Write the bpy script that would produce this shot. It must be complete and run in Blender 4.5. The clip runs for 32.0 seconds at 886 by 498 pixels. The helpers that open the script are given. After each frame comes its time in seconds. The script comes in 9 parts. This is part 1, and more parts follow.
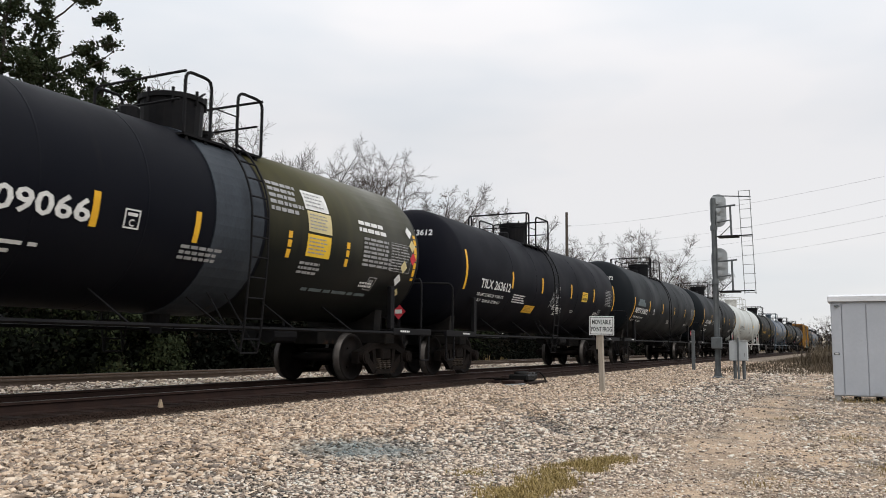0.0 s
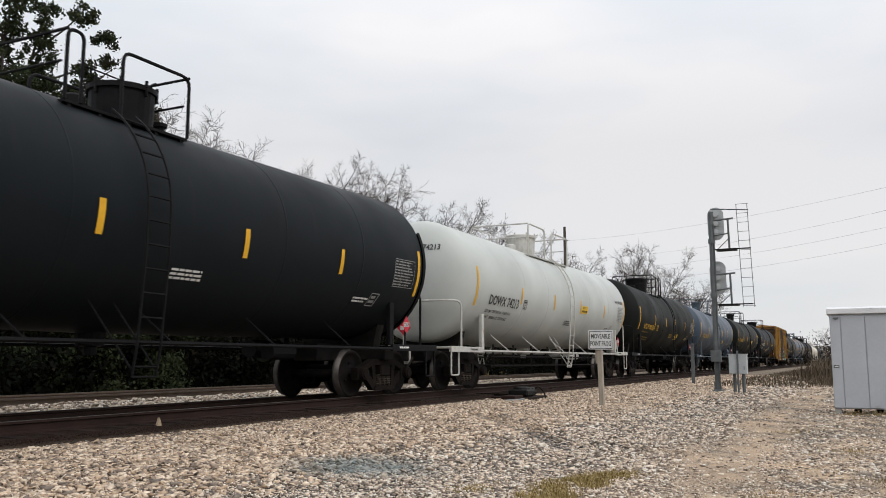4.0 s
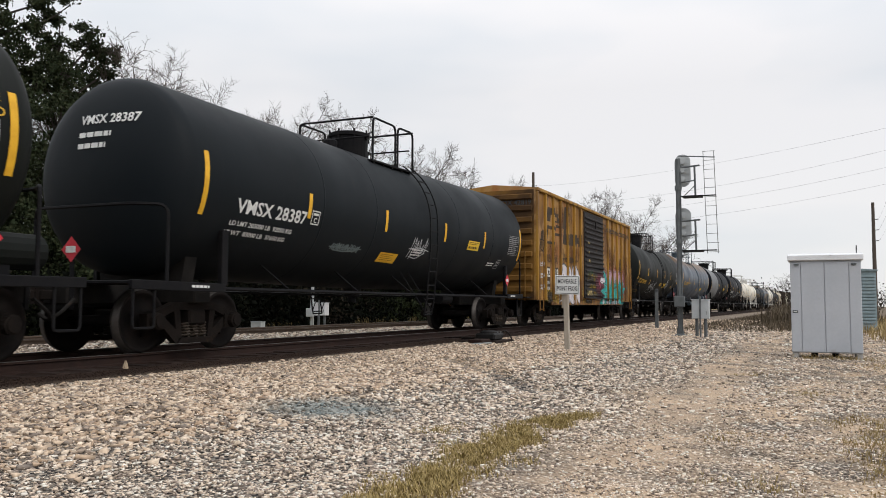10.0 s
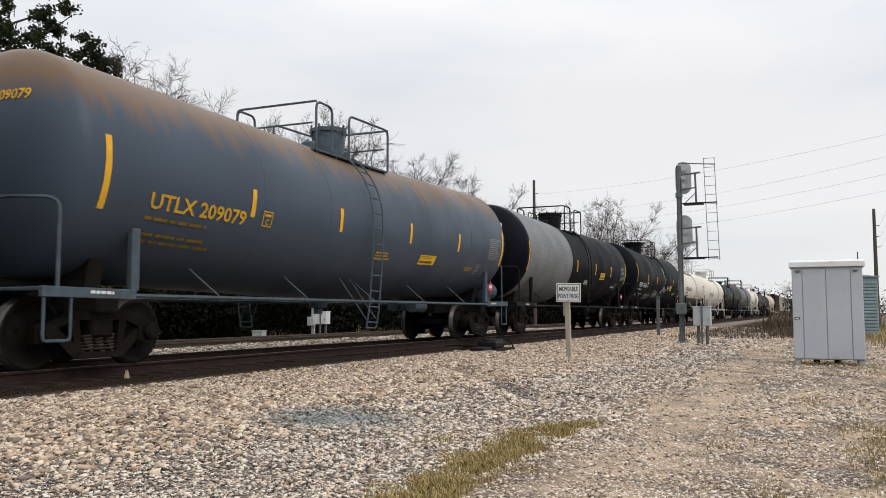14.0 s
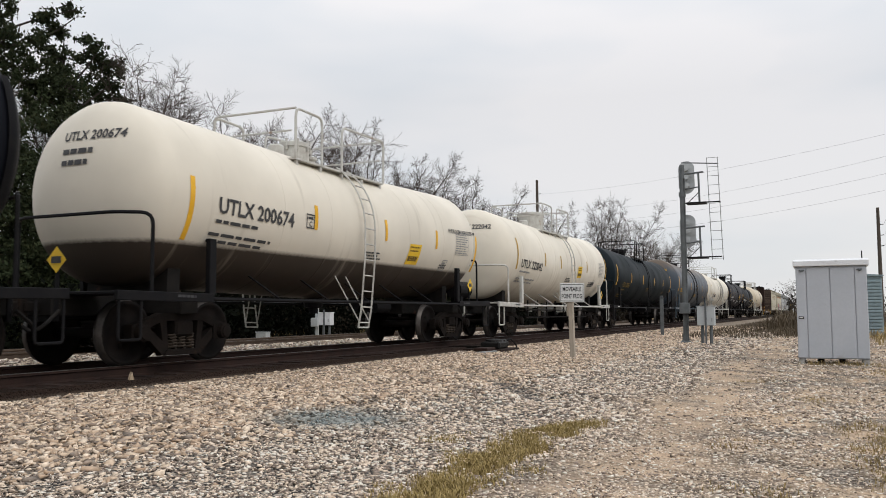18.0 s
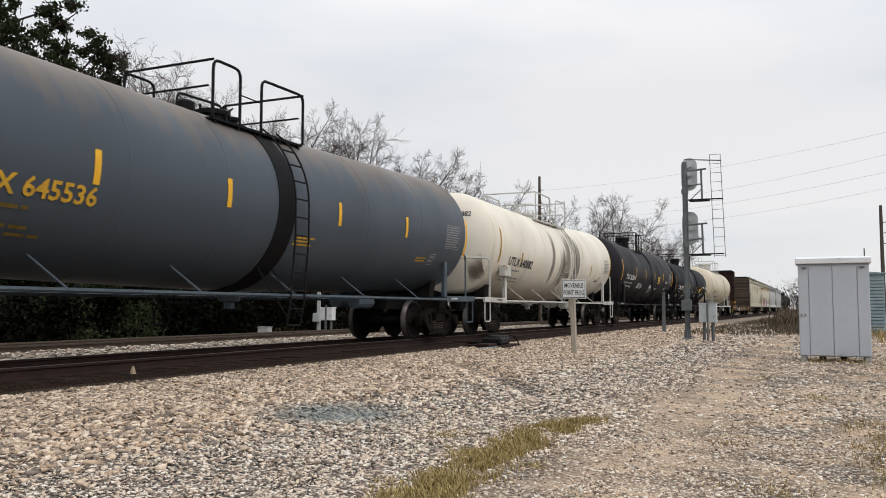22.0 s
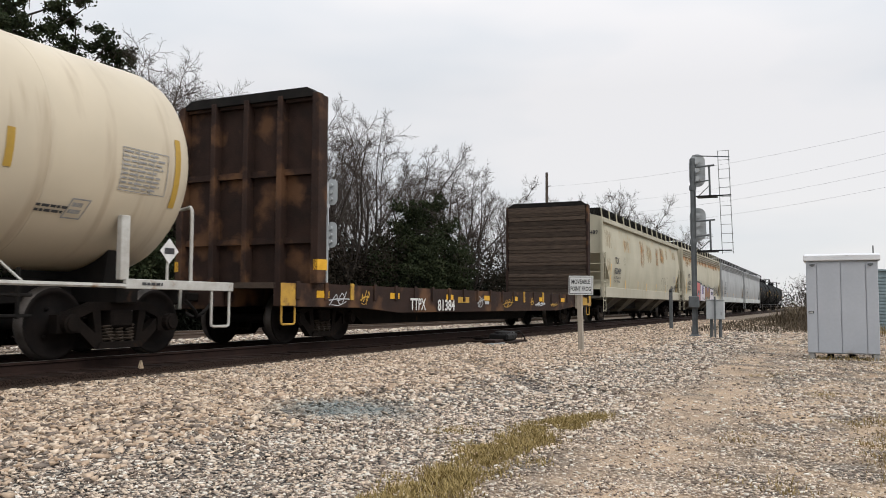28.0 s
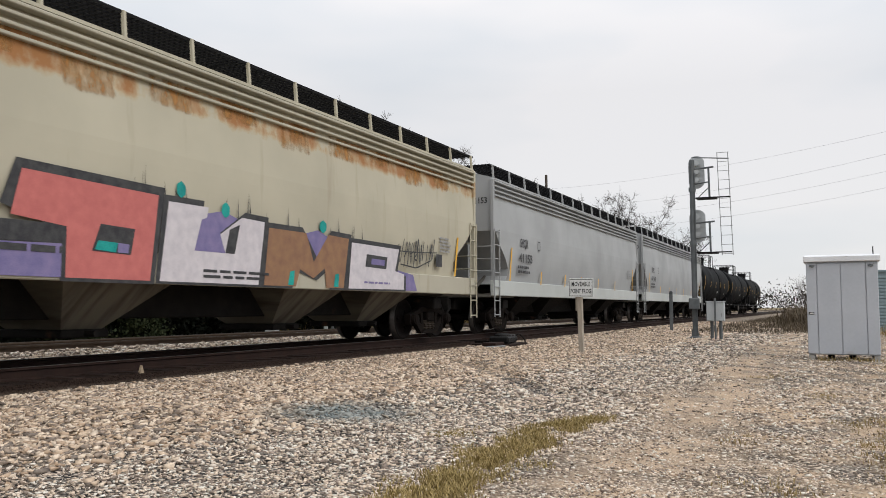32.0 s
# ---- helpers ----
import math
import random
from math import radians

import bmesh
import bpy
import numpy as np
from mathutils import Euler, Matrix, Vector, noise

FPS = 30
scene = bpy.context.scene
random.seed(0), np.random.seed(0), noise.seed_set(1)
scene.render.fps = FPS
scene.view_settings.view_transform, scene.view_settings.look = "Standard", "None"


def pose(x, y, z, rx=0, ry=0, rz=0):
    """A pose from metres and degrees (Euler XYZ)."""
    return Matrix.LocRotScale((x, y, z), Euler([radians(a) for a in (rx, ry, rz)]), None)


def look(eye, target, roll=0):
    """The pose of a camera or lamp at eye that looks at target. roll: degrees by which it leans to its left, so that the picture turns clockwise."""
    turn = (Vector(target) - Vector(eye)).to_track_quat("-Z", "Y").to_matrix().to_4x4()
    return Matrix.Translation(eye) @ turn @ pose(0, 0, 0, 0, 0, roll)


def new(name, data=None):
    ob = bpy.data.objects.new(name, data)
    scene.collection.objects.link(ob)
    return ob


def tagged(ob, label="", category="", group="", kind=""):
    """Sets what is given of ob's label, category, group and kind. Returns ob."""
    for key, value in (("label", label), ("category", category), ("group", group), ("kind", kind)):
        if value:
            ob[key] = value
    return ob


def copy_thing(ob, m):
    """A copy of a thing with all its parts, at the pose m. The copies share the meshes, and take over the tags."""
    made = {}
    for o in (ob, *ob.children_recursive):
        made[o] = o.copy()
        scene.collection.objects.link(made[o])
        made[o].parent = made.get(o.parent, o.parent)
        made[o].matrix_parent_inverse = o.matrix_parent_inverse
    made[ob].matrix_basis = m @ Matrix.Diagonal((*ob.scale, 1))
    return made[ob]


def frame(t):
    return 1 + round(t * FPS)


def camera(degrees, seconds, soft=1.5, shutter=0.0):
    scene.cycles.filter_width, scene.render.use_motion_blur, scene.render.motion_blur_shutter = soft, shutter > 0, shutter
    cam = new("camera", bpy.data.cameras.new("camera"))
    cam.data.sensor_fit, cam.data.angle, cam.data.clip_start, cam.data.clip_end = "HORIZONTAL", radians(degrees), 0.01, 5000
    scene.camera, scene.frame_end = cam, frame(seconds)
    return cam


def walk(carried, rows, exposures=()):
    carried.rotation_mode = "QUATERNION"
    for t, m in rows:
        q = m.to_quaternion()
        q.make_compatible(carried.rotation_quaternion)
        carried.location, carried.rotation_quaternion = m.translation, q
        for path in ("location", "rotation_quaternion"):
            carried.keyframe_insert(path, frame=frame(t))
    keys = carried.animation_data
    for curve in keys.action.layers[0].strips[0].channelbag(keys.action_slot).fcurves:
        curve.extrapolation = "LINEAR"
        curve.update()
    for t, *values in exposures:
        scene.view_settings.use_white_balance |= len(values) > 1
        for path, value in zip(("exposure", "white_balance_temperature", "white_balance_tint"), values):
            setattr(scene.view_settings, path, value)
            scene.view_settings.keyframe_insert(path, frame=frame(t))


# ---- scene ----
cam = camera(56.0, 32.0, soft=0.9, shutter=0.06)
EYE = 0.756          # above the rail heads, which are z = 0
# seconds, tilt, lean, turn
PATH = [
    (0.0, 96.55, -0.45, 26.39), (0.5, 96.80, -0.41, 26.35), (1.0, 97.03, -0.47, 26.32),
    (1.5, 97.05, -0.36, 26.16), (2.0, 96.77, -0.29, 26.23), (2.5, 96.41, -0.36, 26.27),
    (4.5, 97.95, 0.15, 26.48), (5.0, 98.02, 0.15, 26.70), (5.5, 97.89, 0.16, 26.55),
    (6.0, 96.60, -0.05, 26.03), (6.5, 95.60, -0.02, 26.05), (7.0, 95.56, 0.40, 26.90),
    (7.5, 95.27, 0.45, 26.74), (8.0, 94.38, -0.05, 25.15), (8.5, 94.00, -0.49, 23.95),
    (9.0, 93.91, -0.59, 23.59), (9.5, 93.74, -0.42, 23.93), (10.0, 93.81, -0.19, 24.13),
    (10.5, 93.76, -0.05, 24.04), (11.0, 93.62, -0.14, 23.92), (11.5, 93.66, -0.11, 23.90),
    (12.0, 93.81, -0.06, 23.94), (12.5, 93.86, -0.03, 23.99), (13.0, 93.92, -0.01, 24.06),
    (13.5, 94.15, -0.00, 24.12), (14.0, 94.37, 0.04, 24.22), (14.5, 94.27, 0.06, 24.22),
    (16.5, 94.10, 0.16, 24.28), (17.0, 94.10, 0.13, 24.32), (17.5, 94.32, 0.25, 24.39),
    (18.0, 94.41, 0.26, 24.46), (18.5, 94.31, 0.21, 24.41), (19.0, 94.25, 0.20, 24.46),
    (19.5, 94.37, 0.18, 24.51), (20.0, 94.75, 0.27, 24.53), (20.5, 94.77, 0.23, 24.64),
    (21.0, 94.49, 0.22, 24.64), (21.5, 94.28, 0.09, 24.62), (22.0, 94.12, -0.02, 24.58),
    (22.5, 94.30, -0.09, 24.52), (23.0, 94.56, -0.00, 24.45), (23.5, 94.90, 0.03, 24.50),
    (24.0, 94.98, 0.02, 24.44), (24.5, 94.79, 0.01, 24.41), (25.0, 94.61, 0.01, 24.45),
    (25.5, 94.42, 0.06, 24.56), (26.0, 94.15, 0.00, 24.65), (26.5, 93.99, -0.13, 24.51),
    (28.5, 93.81, -0.24, 25.14), (29.0, 93.88, -0.13, 24.96), (29.5, 93.90, -0.06, 25.07),
    (30.0, 93.96, -0.06, 25.02), (30.5, 94.03, -0.12, 25.02), (31.0, 94.02, -0.06, 25.02),
    (31.5, 94.05, 0.08, 25.11), (32.0, 94.04, 0.08, 25.06),
]
walk(cam, [(t, pose(0, 0, EYE, rx, ry, rz)) for t, rx, ry, rz in PATH],
     exposures=((0, -0.05), (3.5, -0.07), (5, -0.17), (6, -0.16), (7.5, -0.07), (9, 0.0), (13, 0.0), (16.5, -0.02), (18, -0.1), (19, -0.17), (20.5, -0.15), (22, -0.05), (23, -0.05), (24, -0.15), (25, -0.06), (26, -0.03), (30, -0.07), (31, -0.11), (32, -0.06)))


def travel(t):
    """Metres that the train has rolled since the start."""
    u = t / 16
    return sum(c * u ** (k + 1) for k, c in enumerate((208.925, 7.791, -2.187, -8.649, 7.194, -1.567)))

# ---- world and light ----
world = bpy.data.worlds.new("overcast")
scene.world = world
world.use_nodes = True
wn, wl = world.node_tree.nodes, world.node_tree.links
wn.clear()
w_out = wn.new("ShaderNodeOutputWorld")
w_bg = wn.new("ShaderNodeBackground")
w_sky = wn.new("ShaderNodeTexSky")
w_sky.sky_type = "NISHITA"
w_sky.sun_disc = False
w_sky.sun_elevation, w_sky.sun_rotation = radians(42), radians(70)
w_co = wn.new("ShaderNodeTexCoord")
w_map = wn.new("ShaderNodeMapping")
w_map.inputs["Scale"].default_value = (1.0, 1.0, 3.2)
w_noise = wn.new("ShaderNodeTexNoise")
w_noise.inputs["Scale"].default_value = 1.6
w_noise.inputs["Detail"].default_value = 4
w_ramp = wn.new("ShaderNodeValToRGB")
w_ramp.color_ramp.elements[0].position, w_ramp.color_ramp.elements[0].color = 0.36, (0.62, 0.67, 0.72, 1)
w_ramp.color_ramp.elements[1].position, w_ramp.color_ramp.elements[1].color = 0.62, (0.825, 0.81, 0.815, 1)
w_sep = wn.new("ShaderNodeSeparateXYZ")
w_up = wn.new("ShaderNodeMapRange")
w_up.inputs["From Min"].default_value, w_up.inputs["From Max"].default_value = 0.25, 1.0
w_up.inputs["To Min"].default_value, w_up.inputs["To Max"].default_value = 1.0, 2.1
w_mul = wn.new("ShaderNodeVectorMath")
w_mul.operation = "SCALE"
w_scl = wn.new("ShaderNodeVectorMath")
w_scl.operation = "SCALE"
w_scl.inputs["Scale"].default_value = 0.012
w_add = wn.new("ShaderNodeVectorMath")
w_add.operation = "ADD"
wl.new(w_co.outputs["Generated"], w_map.inputs["Vector"])
wl.new(w_map.outputs["Vector"], w_noise.inputs["Vector"])
wl.new(w_noise.outputs["Fac"], w_ramp.inputs["Fac"])
wl.new(w_co.outputs["Generated"], w_sep.inputs[0])
wl.new(w_sep.outputs["Z"], w_up.inputs["Value"])
wl.new(w_ramp.outputs["Color"], w_mul.inputs[0])
wl.new(w_up.outputs["Result"], w_mul.inputs["Scale"])
wl.new(w_sky.outputs["Color"], w_scl.inputs[0])
wl.new(w_scl.outputs[0], w_add.inputs[0])
wl.new(w_mul.outputs[0], w_add.inputs[1])
wl.new(w_add.outputs[0], w_bg.inputs["Color"])
wl.new(w_bg.outputs[0], w_out.inputs["Surface"])
w_bg.inputs["Strength"].default_value = 1.0

sun = new("sun", bpy.data.lights.new("sun", "SUN"))
sun.data.energy, sun.data.angle, sun.data.color = 1.3, radians(25), (1.0, 0.96, 0.91)
sun.matrix_basis = look((30, -12, 30), (0, 0, 0))


# ---- materials ----
def nodes_of(name):
    m = bpy.data.materials.new(name)
    m.use_nodes = True
    nt = m.node_tree
    return m, nt.nodes, nt.links, nt.nodes["Principled BSDF"]


def surf(name, col, col2, scale=3.0, rough=0.6, metal=0.0, bump=0.15, bscale=None, stretch=(1, 1, 1), per=0.0, rust=None, rust_at=0.62, rust_scale=1.2, dist=0.02, spec=0.22):
    """A weathered surface: two tones by coarse and fine noise, fine relief, and patches of a third tone."""
    m, n, l, b = nodes_of(name)
    co = n.new("ShaderNodeTexCoord")
    mp = n.new("ShaderNodeMapping")
    mp.inputs["Scale"].default_value = stretch
    l.new(co.outputs["Object"], mp.inputs["Vector"])
    n1, n2 = n.new("ShaderNodeTexNoise"), n.new("ShaderNodeTexNoise")
    n1.inputs["Scale"].default_value, n1.inputs["Detail"].default_value = scale, 5
    n2.inputs["Scale"].default_value, n2.inputs["Detail"].default_value = bscale or scale * 14, 3
    for x in (n1, n2):
        l.new(mp.outputs[0], x.inputs["Vector"])
    mixf = n.new("ShaderNodeMix")
    mixf.data_type = "FLOAT"
    mixf.inputs[0].default_value = 0.35
    l.new(n1.outputs["Fac"], mixf.inputs[2])
    l.new(n2.outputs["Fac"], mixf.inputs[3])
    ramp = n.new("ShaderNodeMapRange")
    ramp.inputs["From Min"].default_value, ramp.inputs["From Max"].default_value = 0.36, 0.64
    l.new(mixf.outputs[0], ramp.inputs["Value"])
    mix = n.new("ShaderNodeMix")
    mix.data_type = "RGBA"
    mix.inputs[6].default_value, mix.inputs[7].default_value = (*col, 1), (*col2, 1)
    l.new(ramp.outputs["Result"], mix.inputs[0])
    colour = mix.outputs[2]
    if per:
        info = n.new("ShaderNodeObjectInfo")
        hsv = n.new("ShaderNodeHueSaturation")
        mr = n.new("ShaderNodeMapRange")
        mr.inputs["To Min"].default_value, mr.inputs["To Max"].default_value = 1 - per, 1 + per
        l.new(info.outputs["Random"], mr.inputs["Value"])
        l.new(mr.outputs["Result"], hsv.inputs["Value"])
        l.new(colour, hsv.inputs["Color"])
        colour = hsv.outputs["Color"]
    if rust:
        n3 = n.new("ShaderNodeTexNoise")
        n3.inputs["Scale"].default_value, n3.inputs["Detail"].default_value = rust_scale, 7
        l.new(mp.outputs[0], n3.inputs["Vector"])
        mr3 = n.new("ShaderNodeMapRange")
        mr3.inputs["From Min"].default_value, mr3.inputs["From Max"].default_value = rust_at, rust_at + 0.1
        l.new(n3.outputs["Fac"], mr3.inputs["Value"])
        mix3 = n.new("ShaderNodeMix")
        mix3.data_type = "RGBA"
        mix3.inputs[7].default_value = (*rust, 1)
        l.new(mr3.outputs["Result"], mix3.inputs[0])
        l.new(colour, mix3.inputs[6])
        colour = mix3.outputs[2]
    l.new(colour, b.inputs["Base Color"])
    b.inputs["Metallic"].default_value = metal
    b.inputs["Specular IOR Level"].default_value = spec
    rr = n.new("ShaderNodeMapRange")
    rr.inputs["To Min"].default_value, rr.inputs["To Max"].default_value = max(rough - 0.1, 0.03), min(rough + 0.12, 1)
    l.new(n1.outputs["Fac"], rr.inputs["Value"])
    l.new(rr.outputs["Result"], b.inputs["Roughness"])
    if bump:
        bp = n.new("ShaderNodeBump")
        bp.inputs["Strength"].default_value, bp.inputs["Distance"].default_value = bump, dist
        l.new(n2.outputs["Fac"], bp.inputs["Height"])
        l.new(bp.outputs[0], b.inputs["Normal"])
    return m


def soft(name, col, col2, scale=4.0, full=0.9, ragged=0.8, stretch=(1, 1, 1), edge=2.0):
    """A thin coat that fades out towards the edges of its sheet in ragged patches: overspray, rust bloom."""
    m, n, l, b = nodes_of(name)
    co = n.new("ShaderNodeTexCoord")
    sep = n.new("ShaderNodeSeparateXYZ")
    l.new(co.outputs["Generated"], sep.inputs[0])

    def op(kind, a, c):
        x = n.new("ShaderNodeMath")
        x.operation = kind
        for i, v in enumerate((a, c)):
            if isinstance(v, (int, float)):
                x.inputs[i].default_value = v
            else:
                l.new(v, x.inputs[i])
        return x.outputs[0]
    falls = []
    for axis in ("Y", "Z"):
        d = op("ABSOLUTE", op("MULTIPLY_ADD", sep.outputs[axis], 2.0), 0.0)
        d.node.inputs[0].links[0].from_node.inputs[2].default_value = -1.0
        falls.append(op("SUBTRACT", 1.0, op("POWER", d, edge)))
    mp = n.new("ShaderNodeMapping")
    mp.inputs["Scale"].default_value = stretch
    l.new(co.outputs["Object"], mp.inputs["Vector"])
    nz, fine = n.new("ShaderNodeTexNoise"), n.new("ShaderNodeTexNoise")
    nz.inputs["Scale"].default_value, nz.inputs["Detail"].default_value, nz.inputs["Roughness"].default_value = scale, 8, 0.65
    fine.inputs["Scale"].default_value = scale * 2.3
    l.new(mp.outputs[0], nz.inputs["Vector"])
    l.new(mp.outputs[0], fine.inputs["Vector"])
    a = op("SUBTRACT", op("MULTIPLY", falls[0], falls[1]), op("MULTIPLY", op("SUBTRACT", 1.0, nz.outputs["Fac"]), ragged))
    mr = n.new("ShaderNodeMapRange")
    mr.inputs["From Min"].default_value, mr.inputs["From Max"].default_value, mr.inputs["To Max"].default_value = 0.0, 0.5, full
    l.new(a, mr.inputs["Value"])
    l.new(mr.outputs["Result"], b.inputs["Alpha"])
    mix = n.new("ShaderNodeMix")
    mix.data_type = "RGBA"
    mix.inputs[6].default_value, mix.inputs[7].default_value = (*col, 1), (*col2, 1)
    l.new(fine.outputs["Fac"], mix.inputs[0])
    l.new(mix.outputs[2], b.inputs["Base Color"])
    b.inputs["Roughness"].default_value = 0.8
    b.inputs["Specular IOR Level"].default_value = 0.15
    return m


def plain(name, col, rough=0.6, metal=0.0):
    return surf(name, col, tuple(c * 0.8 for c in col), 4.0, rough, metal, 0.05)


# ---- mesh helpers ----
def part(name, bm, material, parent=None, label="", smooth=False, at=None, stuff=False):
    me = bpy.data.meshes.new(name)
    bm.to_mesh(me)
    bm.free()
    if smooth:
        me.polygons.foreach_set("use_smooth", [True] * len(me.polygons))
    me.materials.append(material)
    ob = new(name, me)
    ob.parent = parent
    if at is not None:
        ob.matrix_basis = at
    if label:
        ob["label"] = label
    if stuff:
        ob["kind"] = "stuff"
    return ob


def again(name, me, parent, at, label=""):
    """One more object on a mesh that exists."""
    ob = new(name, me)
    ob.parent = parent
    ob.matrix_basis = at
    if label:
        ob["label"] = label
    return ob


def thing(name, label, category, group="", kind="", at=None):
    ob = new(name)
    ob.empty_display_size = 0.2
    if at is not None:
        ob.matrix_basis = at
    return tagged(ob, label, category, group, kind)


def box(bm, x0, x1, y0, y1, z0, z1, bevel=0.0, m=None):
    r = bmesh.ops.create_cube(bm, size=1)["verts"]
    for v in r:
        v.co = Vector((x0 + (v.co.x + 0.5) * (x1 - x0), y0 + (v.co.y + 0.5) * (y1 - y0), z0 + (v.co.z + 0.5) * (z1 - z0)))
    if bevel:
        es = list({e for v in r for e in v.link_edges})
        out = bmesh.ops.bevel(bm, geom=es, offset=bevel, segments=1, affect="EDGES", profile=0.5)
        r = list({v for f in out["faces"] for v in f.verts} | {v for v in r if v.is_valid})
    if m is not None:
        bmesh.ops.transform(bm, matrix=m, verts=r)
    return r


def tube(bm, pts, rad, n=6, rad2=None, caps=True):
    """A round bar along the points."""
    pts = [Vector(p) for p in pts]
    rings = []
    for i, p in enumerate(pts):
        d = (pts[min(i + 1, len(pts) - 1)] - pts[max(i - 1, 0)]).normalized()
        a = d.orthogonal().normalized() if i == 0 else (rings_a - d * rings_a.dot(d)).normalized()
        rings_a = a
        b = d.cross(a)
        r = rad if rad2 is None else rad + (rad2 - rad) * i / (len(pts) - 1)
        rings.append([bm.verts.new(p + (a * math.cos(2 * math.pi * k / n) + b * math.sin(2 * math.pi * k / n)) * r) for k in range(n)])
    for r0, r1 in zip(rings, rings[1:]):
        for k in range(n):
            bm.faces.new((r0[k], r0[(k + 1) % n], r1[(k + 1) % n], r1[k]))
    if caps:
        bm.faces.new(rings[0][::-1])
        bm.faces.new(rings[-1])


def bend(pts, r=0.12, n=4):
    """Rounds the inner corners of a line of points."""
    pts = [Vector(p) for p in pts]
    out = [pts[0]]
    for a, b, c in zip(pts, pts[1:], pts[2:]):
        u, v = (a - b), (c - b)
        k = min(r, u.length * 0.45, v.length * 0.45)
        p, q = b + u.normalized() * k, b + v.normalized() * k
        for i in range(n + 1):
            s = i / n
            out.append((1 - s) ** 2 * p + 2 * s * (1 - s) * b + s * s * q)
    return out + [pts[-1]]


def lathe(bm, prof, n=40, axis="y", caps=False):
    """Turns a profile of (place along the axis, radius) about it."""
    rings = []
    for a, r in prof:
        ring = []
        for k in range(n):
            c, s = math.cos(2 * math.pi * k / n) * r, math.sin(2 * math.pi * k / n) * r
            ring.append(bm.verts.new({"x": (a, c, s), "y": (s, a, c), "z": (c, s, a)}[axis]))
        rings.append(ring)
    for r0, r1 in zip(rings, rings[1:]):
        for k in range(n):
            bm.faces.new((r0[k], r0[(k + 1) % n], r1[(k + 1) % n], r1[k]))
    if caps:
        bm.faces.new(rings[0][::-1])
        bm.faces.new(rings[-1])


def prism(bm, outline, a0, a1, axis="x"):
    """A flat outline (two numbers a point) pulled along an axis. x: outline in y,z; y: in x,z; z: in x,y."""
    def at(p, a):
        return {"x": (a, p[0], p[1]), "y": (p[0], a, p[1]), "z": (p[0], p[1], a)}[axis]
    lo, hi = [bm.verts.new(at(p, a0)) for p in outline], [bm.verts.new(at(p, a1)) for p in outline]
    n = len(outline)
    bm.faces.new(lo[::-1])
    bm.faces.new(hi)
    for k in range(n):
        bm.faces.new((lo[k], lo[(k + 1) % n], hi[(k + 1) % n], hi[k]))
    bmesh.ops.recalc_face_normals(bm, faces=bm.faces[:])


WORDS = {}


def prepare_words(texts):
    """Outlines of all words at once, one unit high."""
    obs = []
    for t in texts:
        cu = bpy.data.curves.new("letters", "FONT")
        cu.body, cu.size, cu.resolution_u, cu.offset = t, 1.38, 2, 0.03
        ob = bpy.data.objects.new("letters", cu)
        scene.collection.objects.link(ob)
        obs.append((t, ob))
    dg = bpy.context.evaluated_depsgraph_get()
    for t, ob in obs:
        me = bpy.data.meshes.new_from_object(ob.evaluated_get(dg))
        WORDS[t] = ([tuple(v.co) for v in me.vertices], [tuple(p.vertices) for p in me.polygons])
        bpy.data.meshes.remove(me)
    for t, ob in obs:
        bpy.data.objects.remove(ob)


def letters(text, size, width=None):
    """A flat mesh of words, from x = 0 to the right, base line at y = 0."""
    vs, fs = WORDS[text]
    x0, x1 = min(v[0] for v in vs), max(v[0] for v in vs)
    k = (width / (x1 - x0)) if width else size
    bm = bmesh.new()
    bv = [bm.verts.new(((x - x0) * k, y * size, 0)) for x, y, z in vs]
    for f in fs:
        try:
            bm.faces.new([bv[i] for i in f])
        except ValueError:
            pass
    return bm


def bars(w, h, rows, seed=1, gap=0.45, words=True):
    """Lines of writing too small to read, as plain bars from x = 0, top line at y = h."""
    rng = random.Random(seed)
    bm = bmesh.new()
    lh = h / rows
    for r in range(rows):
        x, end = 0.0, w * rng.uniform(0.75, 1.0)
        while x < end - 0.02:
            n = rng.uniform(0.08, 0.22) * w if words else w
            n = min(n, end - x)
            y0 = h - (r + 1) * lh
            bm.faces.new([bm.verts.new(p) for p in ((x, y0 + lh * gap * 0.5, 0), (x + n, y0 + lh * gap * 0.5, 0), (x + n, y0 + lh * (1 - gap * 0.5), 0), (x, y0 + lh * (1 - gap * 0.5), 0))])
            x += n + 0.03 * w
    return bm


def frame_of(w, h, t):
    """A flat rectangular outline."""
    bm = bmesh.new()
    for a, b, c, d in ((0, 0, w, t), (0, h - t, w, h), (0, t, t, h - t), (w - t, t, w, h - t)):
        bm.faces.new([bm.verts.new(p) for p in ((a, b, 0), (c, b, 0), (c, d, 0), (a, d, 0))])
    return bm


def cut_rows(bm, step, lo, hi):
    """Cuts level lines so that a flat sheet can follow a curve."""
    y = lo + step
    while y < hi:
        bmesh.ops.bisect_plane(bm, geom=bm.verts[:] + bm.edges[:] + bm.faces[:], plane_co=(0, y, 0), plane_no=(0, 1, 0))
        y += step


